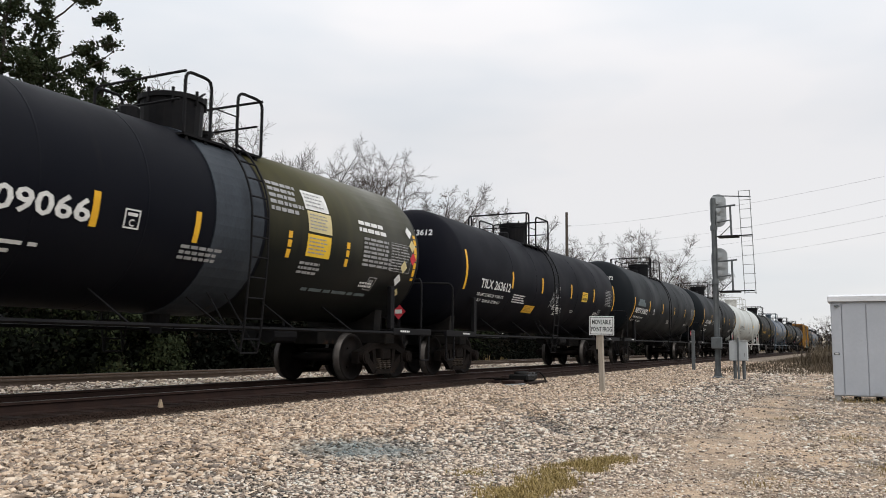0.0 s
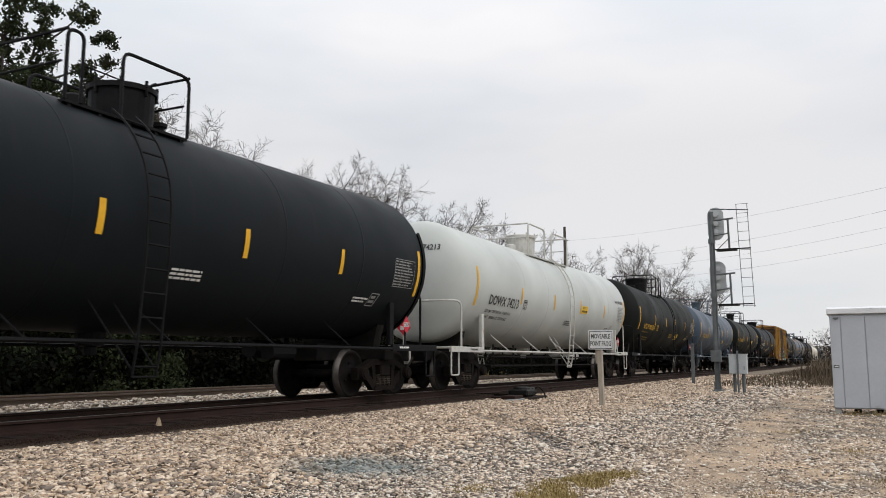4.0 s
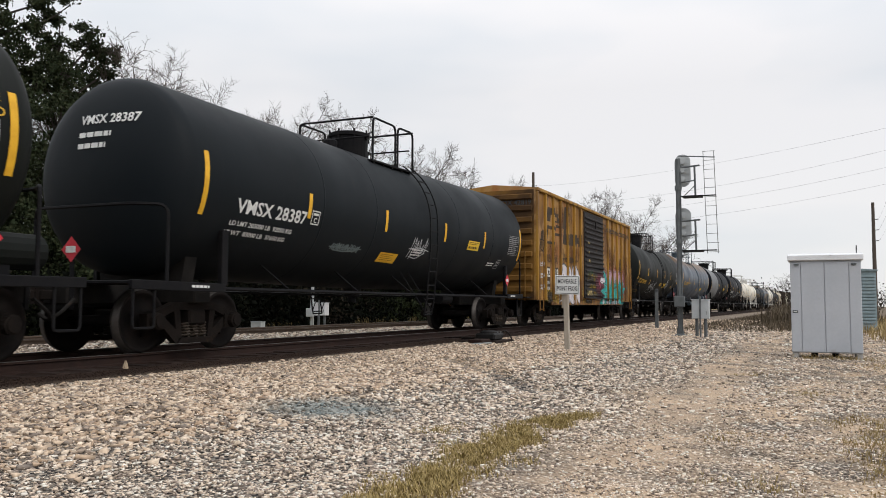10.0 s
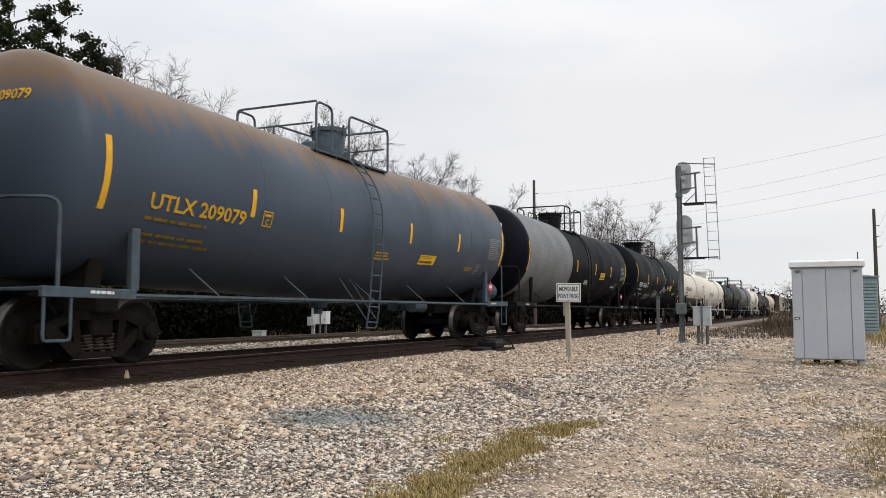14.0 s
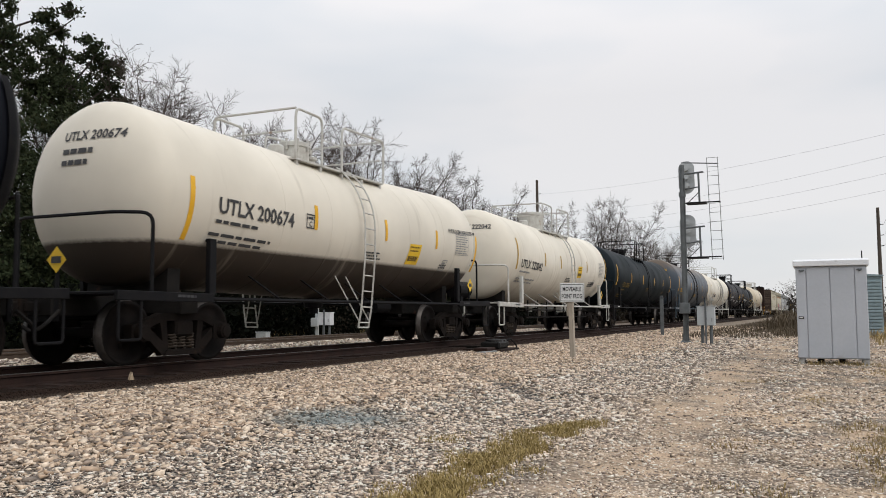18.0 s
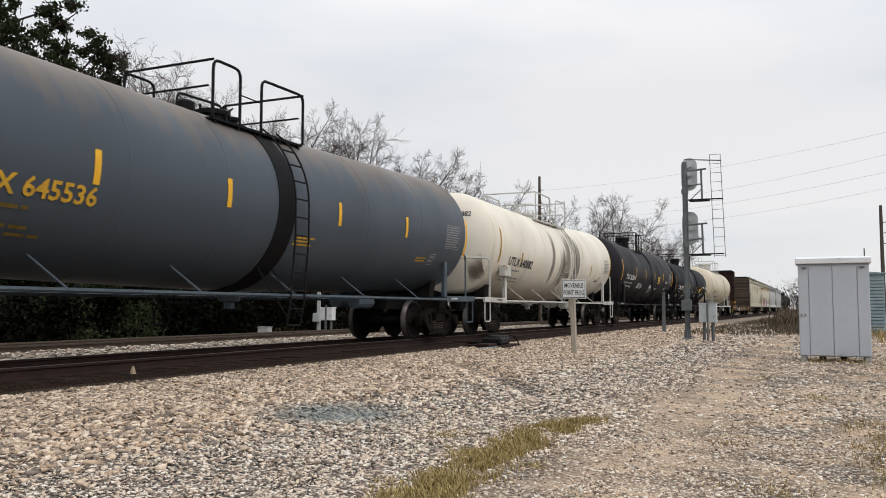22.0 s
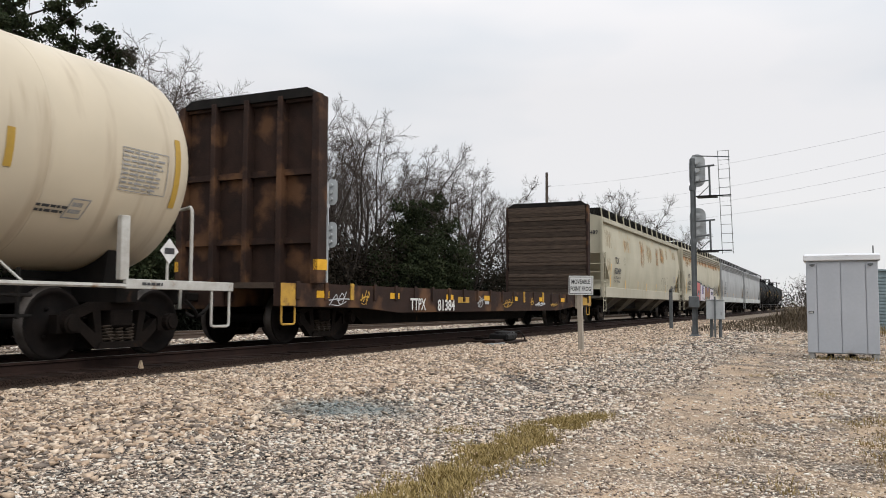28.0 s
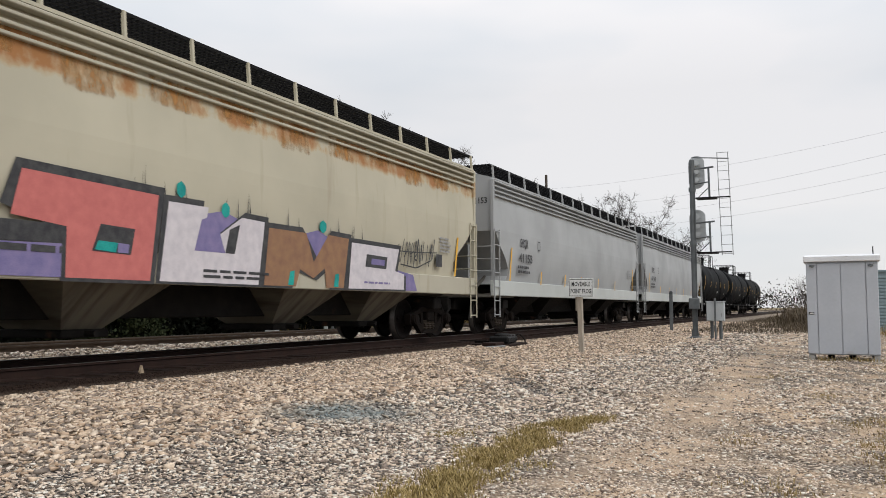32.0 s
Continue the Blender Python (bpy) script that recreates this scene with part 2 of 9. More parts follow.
def wrap(bm, R, zc, y, z, off=0.012, slant=0.0, cut=0.14):
    """Lays a flat sheet (x right, y up) on the flank of a tank of radius R about height zc, with its corner at length y and height z."""
    hi = max(v.co.y for v in bm.verts)
    if cut:
        cut_rows(bm, cut, min(v.co.y for v in bm.verts), hi)
    a0 = math.asin(max(-0.98, min(0.98, (z - zc) / R)))
    for v in bm.verts:
        a = a0 + v.co.y / R
        u = v.co.x + slant * v.co.y
        v.co = Vector(((R + off + v.co.z) * math.cos(a), y + u, zc + (R + off + v.co.z) * math.sin(a)))
    return bm


def stand(bm, x, y, z, off=0.006):
    """Stands a flat sheet on a flank that is upright, at x."""
    for v in bm.verts:
        v.co = Vector((x + off + v.co.z, y + v.co.x, z + v.co.y))
    return bm


def quad(w, h, slant=0.0):
    bm = bmesh.new()
    bm.faces.new([bm.verts.new(p) for p in ((0, 0, 0), (w, 0, 0), (w + slant * h, h, 0), (slant * h, h, 0))])
    return bm


def diamond(s):
    bm = bmesh.new()
    bm.faces.new([bm.verts.new(p) for p in ((0, -s, 0), (s, 0, 0), (0, s, 0), (-s, 0, 0))])
    return bm


# ---- running gear, shared by all cars ----
WHEEL_R, GAUGE, BASE = 0.485, 1.51, 1.83
M_TRUCK = surf("truck_steel", (0.0065, 0.0055, 0.005), (0.014, 0.0105, 0.009), 5, 0.85, 0.0, 0.4, rust=(0.04, 0.022, 0.013), rust_at=0.67, rust_scale=3, spec=0.07)
M_WHEEL = surf("wheel_steel", (0.0065, 0.006, 0.006), (0.015, 0.012, 0.011), 6, 0.75, 0.0, 0.2, spec=0.05)
M_TREAD = surf("tread_steel", (0.10, 0.09, 0.085), (0.05, 0.045, 0.04), 6, 0.5, 0.7, 0.05)
M_SPRING = surf("spring_steel", (0.03, 0.025, 0.02), (0.06, 0.045, 0.035), 8, 0.75, 0.2, 0.3)
M_DARKIRON = surf("dark_iron", (0.008, 0.0074, 0.0074), (0.019, 0.017, 0.0155), 4, 0.75, 0.0, 0.25, spec=0.1, rust=(0.10, 0.05, 0.028), rust_at=0.68, rust_scale=2)


def make_running_gear():
    """Meshes of a two-axle truck: bolster, side frame, spring group, bearing cap, wheelset, brake beam."""
    bm = bmesh.new()
    box(bm, -1.12, 1.12, -0.2, 0.2, 0.42, 0.66, 0.03)
    lathe(bm, [(0.66, 0.2), (0.72, 0.2), (0.72, 0.001)], 12, "z")
    gear = {"bolster": part("bolster", bm, M_TRUCK).data}
    # side frame: a cast bow with two windows and a spring seat, its outline in y,z
    bm = bmesh.new()
    h = BASE / 2
    top = [(-h - 0.17, 0.46), (-h - 0.15, 0.60), (-h + 0.1, 0.66), (-0.46, 0.78), (0.46, 0.78), (h - 0.1, 0.66), (h + 0.15, 0.60), (h + 0.17, 0.46)]
    under = [(h + 0.15, 0.36), (h - 0.16, 0.36), (h - 0.2, 0.42), (0.42, 0.17), (-0.42, 0.17), (-h + 0.2, 0.42), (-h + 0.16, 0.36), (-h - 0.15, 0.36)]
    prism(bm, [(y, z) for y, z in top[1:-1]] + [(h - 0.2, 0.56), (0.44, 0.66), (-0.44, 0.66), (-h + 0.2, 0.56)], -0.07, 0.07)
    for s in (-1, 1):
        prism(bm, [(s * (h + 0.17), 0.36), (s * (h + 0.17), 0.6), (s * (h - 0.2), 0.6), (s * (h - 0.2), 0.36)], -0.08, 0.08)
        prism(bm, [(s * (h - 0.22), 0.54), (s * (h - 0.2), 0.38), (s * 0.44, 0.14), (s * 0.34, 0.14), (s * 0.34, 0.28)], -0.06, 0.06)
        prism(bm, [(s * 0.5, 0.7), (s * 0.36, 0.7), (s * 0.3, 0.2), (s * 0.4, 0.2)], -0.06, 0.06)
    prism(bm, [(-0.42, 0.13), (0.42, 0.13), (0.36, 0.22), (-0.36, 0.22)], -0.1, 0.1)
    gear["side_frame"] = part("side_frame", bm, M_TRUCK).data
    bm = bmesh.new()
    tube(bm, [(0.075 * math.cos(a), 0.075 * math.sin(a), 0.22 + 0.24 * k / 28) for k in range(29) for a in (k * 1.2,)], 0.017, 4)
    gear["coil_spring"] = part("coil_spring", bm, M_SPRING).data
    bm = bmesh.new()
    lathe(bm, [(0.0, 0.13), (0.09, 0.13), (0.1, 0.1), (0.12, 0.1), (0.125, 0.001)], 14, "x")
    gear["bearing_cap"] = part("bearing_cap", bm, M_TRUCK, smooth=False).data
    bm = bmesh.new()
    tube(bm, [(-1.0, 0, 0), (1.0, 0, 0)], 0.085, 10)
    for s in (-1, 1):
        g = GAUGE / 2
        prof = [(g - 0.075, WHEEL_R + 0.026), (g - 0.035, WHEEL_R + 0.024), (g - 0.02, WHEEL_R), (g + 0.065, WHEEL_R - 0.006), (g + 0.065, WHEEL_R - 0.06),
                (g + 0.02, WHEEL_R - 0.09), (g - 0.0, 0.2), (g + 0.06, 0.15), (g + 0.06, 0.085)]
        inner = [(g - 0.075, WHEEL_R - 0.07), (g - 0.04, WHEEL_R - 0.1), (g - 0.05, 0.2), (g - 0.1, 0.15), (g - 0.1, 0.085)]
        lathe(bm, [(s * a, r) for a, r in inner[::-1] + prof], 32, "x")
    for s in (-1, 1):
        for k in range(3):
            a = k * 2 * math.pi / 3
            box(bm, s * 0.78, s * 0.80, 0.22 * math.cos(a) - 0.025, 0.22 * math.cos(a) + 0.025, 0.22 * math.sin(a) - 0.025, 0.22 * math.sin(a) + 0.025)
    bmesh.ops.recalc_face_normals(bm, faces=bm.faces[:])
    me = part("wheelset", bm, M_WHEEL).data
    me.materials.append(M_TREAD)
    for p in me.polygons:
        rr = [math.hypot(me.vertices[i].co.y, me.vertices[i].co.z) for i in p.vertices]
        if min(rr) > WHEEL_R - 0.012:
            p.material_index = 1
        p.use_smooth = True
    gear["wheelset"] = me
    bm = bmesh.new()
    box(bm, -0.8, 0.8, -0.04, 0.04, 0.38, 0.48, 0.015)
    for s in (-1, 1):
        box(bm, s * 0.66, s * 0.86, -0.03, 0.05, 0.3, 0.56, 0.02)
    gear["brake_beam"] = part("brake_beam", bm, M_TRUCK).data
    for o in [o for o in scene.objects if o.type == "MESH"]:
        bpy.data.objects.remove(o)
    return gear


GEAR = make_running_gear()
SPINNING = []          # wheelsets with the length of the train at which they stand


def truck(car, y, base):
    t = again("truck", GEAR["bolster"], car, pose(0, y, 0), "black cast-steel two-axle truck, rusty and greasy")
    for s in (-1, 1):
        again("side_frame", GEAR["side_frame"], t, pose(s * 1.0, 0, 0))
        for k in (-0.19, 0.0, 0.19):
            again("coil_spring", GEAR["coil_spring"], t, pose(s * 1.02, k, 0))
        for e in (-1, 1):
            again("bearing_cap", GEAR["bearing_cap"], t, pose(s * 1.08, e * BASE / 2, WHEEL_R, 0, 0, 0 if s > 0 else 180))
    for e in (-1, 1):
        again("brake_beam", GEAR["brake_beam"], t, pose(0, e * (BASE / 2 - WHEEL_R - 0.1), 0))
        w = again("wheelset", GEAR["wheelset"], t, pose(0, e * BASE / 2, WHEEL_R), "steel wheels with bright worn treads")
        SPINNING.append((w, e * BASE / 2, base + y + e * BASE / 2))


def coupler(car, y, s, mat):
    """Draft sill end, knuckle coupler and air hose at one end; s is the way outwards."""
    bm = bmesh.new()
    box(bm, -0.24, 0.24, min(y - s * 1.5, y - s * 0.35), max(y - s * 1.5, y - s * 0.35), 0.7, 1.02, 0.02)
    box(bm, -0.32, 0.32, min(y - s * 0.42, y - s * 0.34), max(y - s * 0.42, y - s * 0.34), 0.66, 1.08, 0.01)
    part("draft_sill", bm, mat, car)
    bm = bmesh.new()
    box(bm, -0.07, 0.07, min(y - s * 0.36, y - s * 0.05), max(y - s * 0.36, y - s * 0.05), 0.8, 0.95, 0.02)
    prism(bm, [(-0.16, y - s * 0.14), (0.02, y - s * 0.14), (0.05, y + s * 0.02), (-0.02, y + s * 0.06), (-0.14, y + s * 0.02)], 0.74, 1.02, "z")
    part("knuckle_coupler", bm, M_TRUCK, car)
    bm = bmesh.new()
    tube(bm, bend([(0.4, y - s * 0.35, 0.82), (0.42, y - s * 0.1, 0.62), (0.3, y + s * 0.02, 0.5), (0.1, y, 0.6)], 0.1), 0.028, 6)
    part("air_hose", bm, M_DARKIRON, car)


CARS = []              # cars with the length of the train at which their middle stands


def start_car(name, label, category, lead, trail):
    c = thing(name, label, category, "freight cars of the passing train")
    mid = (lead + trail) / 2
    CARS.append((c, mid))
    return c, mid

# ---- paints of the cars ----
def paint(name, col, dirt=(0.10, 0.085, 0.07), rough=0.38, amount=0.62, rust=None, top=None, low=None, low_z=0.0, spec=0.15, blotch=None, top_z=(4.0, 4.75), dirt_mix=0.5):
    """Tank or car paint: uneven tone, grime in streaks that run down the flanks, some rust; top: another colour towards
    the back, such as rust stain; low: another colour below a height.
    """
    m, n, l, b = nodes_of(name)
    co = n.new("ShaderNodeTexCoord")
    sep = n.new("ShaderNodeSeparateXYZ")
    l.new(co.outputs["Object"], sep.inputs[0])
    mp = n.new("ShaderNodeMapping")
    mp.inputs["Scale"].default_value = (0.35, 2.6, 0.35)
    l.new(co.outputs["Object"], mp.inputs["Vector"])
    streak, broad, fine = (n.new("ShaderNodeTexNoise") for _ in range(3))
    streak.inputs["Scale"].default_value, streak.inputs["Detail"].default_value = 1.4, 6
    broad.inputs["Scale"].default_value, broad.inputs["Detail"].default_value = 0.55, 4
    fine.inputs["Scale"].default_value, fine.inputs["Detail"].default_value = 22, 3
    l.new(mp.outputs[0], streak.inputs["Vector"])
    l.new(co.outputs["Object"], broad.inputs["Vector"])
    l.new(co.outputs["Object"], fine.inputs["Vector"])

    def blend(fac, a, c):
        x = n.new("ShaderNodeMix")
        x.data_type = "RGBA"
        l.new(fac, x.inputs[0])
        if isinstance(a, tuple):
            x.inputs[6].default_value = (*a, 1)
        else:
            l.new(a, x.inputs[6])
        x.inputs[7].default_value = (*c, 1)
        return x.outputs[2]

    def span(src, lo, hi, to=1.0):
        x = n.new("ShaderNodeMapRange")
        x.inputs["From Min"].default_value, x.inputs["From Max"].default_value, x.inputs["To Max"].default_value = lo, hi, to
        l.new(src, x.inputs["Value"])
        return x.outputs["Result"]

    c = blend(span(broad.outputs["Fac"], 0.35, 0.65), col, tuple(min(1, v * 0.86 + 0.004) for v in col))
    if low is not None:
        wav = n.new("ShaderNodeMath")
        wav.operation = "MULTIPLY_ADD"
        wav.inputs[1].default_value, wav.inputs[2].default_value = 0.05, 0.0
        l.new(fine.outputs["Fac"], wav.inputs[0])
        add = n.new("ShaderNodeMath")
        l.new(sep.outputs["Z"], add.inputs[0])
        l.new(wav.outputs[0], add.inputs[1])
        c = blend(span(add.outputs[0], low_z + 0.06, low_z - 0.02), c, low)
    c = blend(span(streak.outputs["Fac"], amount, amount + 0.16, dirt_mix), c, dirt)
    if rust:
        c = blend(span(fine.outputs["Fac"], 0.66, 0.72, 0.8), c, rust)
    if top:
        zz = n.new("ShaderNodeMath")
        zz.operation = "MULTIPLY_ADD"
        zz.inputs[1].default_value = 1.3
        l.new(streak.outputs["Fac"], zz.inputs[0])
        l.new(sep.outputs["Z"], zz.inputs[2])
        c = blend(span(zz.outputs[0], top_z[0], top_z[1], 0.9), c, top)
    if blotch:
        # soft rust stains between two heights
        z0, z1, cut = blotch
        bn = n.new("ShaderNodeTexNoise")
        bn.inputs["Scale"].default_value, bn.inputs["Detail"].default_value, bn.inputs["Roughness"].default_value = 0.85, 9, 0.68
        bmp = n.new("ShaderNodeMapping")
        bmp.inputs["Scale"].default_value, bmp.inputs["Location"].default_value = (1.0, 1.25, 0.8), (3.7, 1.3, 8.2)
        l.new(co.outputs["Object"], bmp.inputs["Vector"])
        l.new(bmp.outputs[0], bn.inputs["Vector"])
        low_edge, high_edge = span(sep.outputs["Z"], z0, z0 + 0.5 * (z1 - z0)), span(sep.outputs["Z"], z1 + 0.1, z1 - 0.15)
        mul = n.new("ShaderNodeMath")
        mul.operation = "MULTIPLY"
        l.new(low_edge, mul.inputs[0])
        l.new(high_edge, mul.inputs[1])
        mul2 = n.new("ShaderNodeMath")
        mul2.operation = "MULTIPLY"
        l.new(mul.outputs[0], mul2.inputs[0])
        l.new(bn.outputs["Fac"], mul2.inputs[1])
        c = blend(span(mul2.outputs[0], cut - 0.05, cut + 0.03, 0.55), c, (0.42, 0.27, 0.12))
        c = blend(span(mul2.outputs[0], cut + 0.01, cut + 0.12, 0.85), c, (0.30, 0.12, 0.035))
    l.new(c, b.inputs["Base Color"])
    rr = span(broad.outputs["Fac"], 0.3, 0.7)
    rr.node.inputs["To Min"].default_value, rr.node.inputs["To Max"].default_value = rough - 0.06, rough + 0.16
    l.new(rr, b.inputs["Roughness"])
    bp = n.new("ShaderNodeBump")
    bp.inputs["Strength"].default_value, bp.inputs["Distance"].default_value = 0.12, 0.02
    l.new(broad.outputs["Fac"], bp.inputs["Height"])
    l.new(bp.outputs[0], b.inputs["Normal"])
    b.inputs["Specular IOR Level"].default_value = spec
    return m


P_BLACK = paint("black_tank_paint", (0.0045, 0.0052, 0.0085), (0.011, 0.0105, 0.0115), 0.5, spec=0.045)
P_BLACK_DULL = paint("deep_black_tank_paint", (0.0045, 0.0050, 0.0085), (0.009, 0.009, 0.010), 0.5, spec=0.045)
P_BLACK2 = paint("green_black_tank_paint", (0.0078, 0.0105, 0.0130), (0.016, 0.016, 0.017), 0.5, spec=0.08)
P_MATTE = paint("matte_black_tank_paint", (0.005, 0.006, 0.007), (0.010, 0.010, 0.010), 0.7, spec=0.08)
P_OLIVE = paint("dull_black_tank_paint", (0.0090, 0.0105, 0.0092), (0.018, 0.0165, 0.0145), 0.5, spec=0.07)
P_NAVY = paint("blue_black_tank_paint", (0.0055, 0.0105, 0.0140), (0.017, 0.018, 0.018), 0.5, spec=0.07)
P_PLUM = paint("grey_black_tank_paint", (0.0165, 0.0150, 0.0185), (0.028, 0.025, 0.025), 0.5, spec=0.08)
# near-black flank that turns olive towards the top
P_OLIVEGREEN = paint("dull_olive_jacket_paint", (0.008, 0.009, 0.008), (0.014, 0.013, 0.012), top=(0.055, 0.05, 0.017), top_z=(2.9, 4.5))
P_WHITE = paint("white_tank_paint", (0.49, 0.51, 0.49), (0.42, 0.40, 0.36), 0.4, 0.66)
P_CREAM = paint("cream_tank_paint", (0.70, 0.65, 0.555), (0.42, 0.355, 0.275), 0.4, 0.57)
P_BUFF = paint("buff_tank_paint", (0.58, 0.505, 0.385), (0.34, 0.26, 0.18), 0.4, 0.54)
P_TWO = paint("cream_over_black_tank_paint", (0.66, 0.61, 0.52), (0.36, 0.32, 0.26), 0.4, 0.62, low=(0.048, 0.038, 0.031), low_z=1.88)
P_BLUE = paint("grey_blue_tank_paint", (0.056, 0.076, 0.104), (0.05, 0.052, 0.05))
P_RUSTY = paint("rust_stained_blue_tank_paint", (0.054, 0.071, 0.098), (0.05, 0.052, 0.05), top=(0.135, 0.082, 0.045), top_z=(4.1, 4.55))
P_SLATE = paint("slate_tank_paint", (0.060, 0.074, 0.092), (0.05, 0.047, 0.043), top=(0.13, 0.10, 0.075))
M_YELLOW = surf("yellow_reflector", (0.75, 0.42, 0.03), (0.62, 0.33, 0.02), 6, 0.45, 0, 0.05)
M_OLDSTRIPE = surf("dull_ochre_reflector", (0.46, 0.29, 0.05), (0.36, 0.23, 0.05), 6, 0.55, 0, 0.05)
M_DECAL = surf("yellow_decal", (0.78, 0.50, 0.03), (0.65, 0.42, 0.04), 6, 0.5, 0, 0.05)
M_CREAMDECAL = surf("cream_decal", (0.6, 0.52, 0.28), (0.5, 0.42, 0.22), 6, 0.5, 0, 0.05)
M_GREYPATCH = surf("grey_patch_paint", (0.14, 0.17, 0.175), (0.10, 0.125, 0.13), 5, 0.7, 0, 0.05)
M_WHITEINK = surf("white_lettering", (0.72, 0.72, 0.7), (0.55, 0.55, 0.54), 9, 0.6, 0, 0.03)
M_YELLOWINK = surf("yellow_lettering", (0.62, 0.36, 0.03), (0.42, 0.24, 0.03), 9, 0.6, 0, 0.03)
M_DIMINK = surf("faded_yellow_lettering", (0.22, 0.14, 0.025), (0.10, 0.07, 0.02), 9, 0.7, 0, 0.03)
M_BLACKINK = surf("black_lettering", (0.03, 0.03, 0.035), (0.07, 0.07, 0.07), 9, 0.6, 0, 0.03)
M_GREYINK = surf("grey_lettering", (0.33, 0.33, 0.33), (0.22, 0.22, 0.22), 9, 0.6, 0, 0.03)
M_RED = surf("red_placard", (0.55, 0.03, 0.05), (0.42, 0.03, 0.04), 9, 0.5, 0, 0.03)
M_WHITEIRON = surf("white_painted_iron", (0.52, 0.52, 0.49), (0.38, 0.36, 0.33), 6, 0.5, 0, 0.1, rust=(0.25, 0.14, 0.07), rust_at=0.66, rust_scale=3)
M_BLUEIRON = surf("grey_blue_iron", (0.07, 0.10, 0.125), (0.05, 0.06, 0.07), 6, 0.55, 0.1, 0.1, rust=(0.10, 0.06, 0.03), rust_at=0.64, rust_scale=3)
M_BLACKIRON = surf("black_painted_iron", (0.0045, 0.0046, 0.006), (0.010, 0.0095, 0.010), 6, 0.6, 0.0, 0.1, spec=0.1)
M_GREYBAND = surf("worn_grey_band", (0.036, 0.044, 0.055), (0.020, 0.025, 0.032), 1.2, 0.6, 0.0, 0.1, stretch=(1, 2, 1), rust=(0.07, 0.05, 0.035), rust_at=0.66)
M_PALEBAND = surf("pale_grey_jacket_paint", (0.17, 0.175, 0.18), (0.13, 0.134, 0.138), 1.2, 0.55, 0.0, 0.1, rust=(0.09, 0.075, 0.06), rust_at=0.68)
M_CHALK = surf("white_spray_paint", (0.55, 0.56, 0.58), (0.35, 0.36, 0.38), 12, 0.8, 0, 0.02)

M_GREYINK3 = surf("mid_grey_spray_paint", (0.19, 0.18, 0.17), (0.26, 0.24, 0.21), 4, 0.75, 0, 0.02)
M_GREYINK2 = surf("dark_grey_spray_paint", (0.05, 0.05, 0.055), (0.10, 0.095, 0.10), 5, 0.75, 0, 0.02)
M_DULLTEAL = surf("dull_teal_spray_paint", (0.03, 0.15, 0.14), (0.015, 0.08, 0.085), 5, 0.75, 0, 0.02)
M_PINKFADE = surf("faded_pink_spray_paint", (0.42, 0.24, 0.22), (0.45, 0.33, 0.28), 5, 0.75, 0, 0.02)

STRIPES = (0.0, 0.205, 0.402, 0.60, 0.79, 1.0)


def scrawl(w, h, seed, strokes=0, thick=0.022):
    """A spray-can tag: quick zigzags and loops over one another, with a flick through them."""
    rng = random.Random(seed)
    bm = bmesh.new()
    n = strokes or max(5, round(w / (h * 0.22)))
    step = w / n
    lines, run = [], []
    for k in range(n):
        x = k * step
        lo, hi = h * rng.uniform(0.0, 0.25), h * rng.uniform(0.7, 1.0)
        run += [(x + rng.uniform(-0.2, 0.3) * step, lo), (x + rng.uniform(0.5, 1.3) * step, hi)]
        if rng.random() < 0.35:
            run += [(x + 1.5 * step, h * rng.uniform(0.4, 0.7)), (x + 0.2 * step, h * rng.uniform(0.3, 0.5))]
        if rng.random() < 0.3:
            lines.append(run)
            run = []
    lines.append(run)
    lines.append([(-0.05 * w, h * rng.uniform(0.25, 0.5)), (w * 0.5, h * 0.5), (w * 1.08, h * rng.uniform(0.3, 0.6))])
    lines.append([(0.1 * w, h * 0.1), (w * 0.5, h * 0.02), (w * 0.9, h * 0.3)])
    for layer, pts in enumerate(lines):
        if len(pts) < 2:
            continue
        curve = bend([Vector((p, q, 0)) for p, q in pts], 0.5 * step + 0.03, 3)
        wide = thick * rng.uniform(0.8, 1.3)
        lift = Vector((0, 0, 0.0004 * (layer % 7)))
        for a, b in zip(curve, curve[1:]):
            d = b - a
            if d.length < 1e-4:
                continue
            q, e = Vector((-d.y, d.x, 0)).normalized() * wide * 0.5, d.normalized() * wide * 0.3
            bm.faces.new([bm.verts.new(p + lift) for p in (a - q - e, b - q + e, b + q + e, a + q - e)])
    return bm


SHELL = {}             # tank cars with their tank's radius, axis height, sag in the middle and half length


def on(car, bm, y, z, off=0.012, cut=0.14, slant=0.0):
    """Lays a flat sheet on a car's tank with its corner at length y and height z over the rails."""
    R, zc, dip, reach = SHELL[car]
    return wrap(bm, R, zc, y, z + dip * max(0, 1 - abs(y) / reach), off, slant, cut)


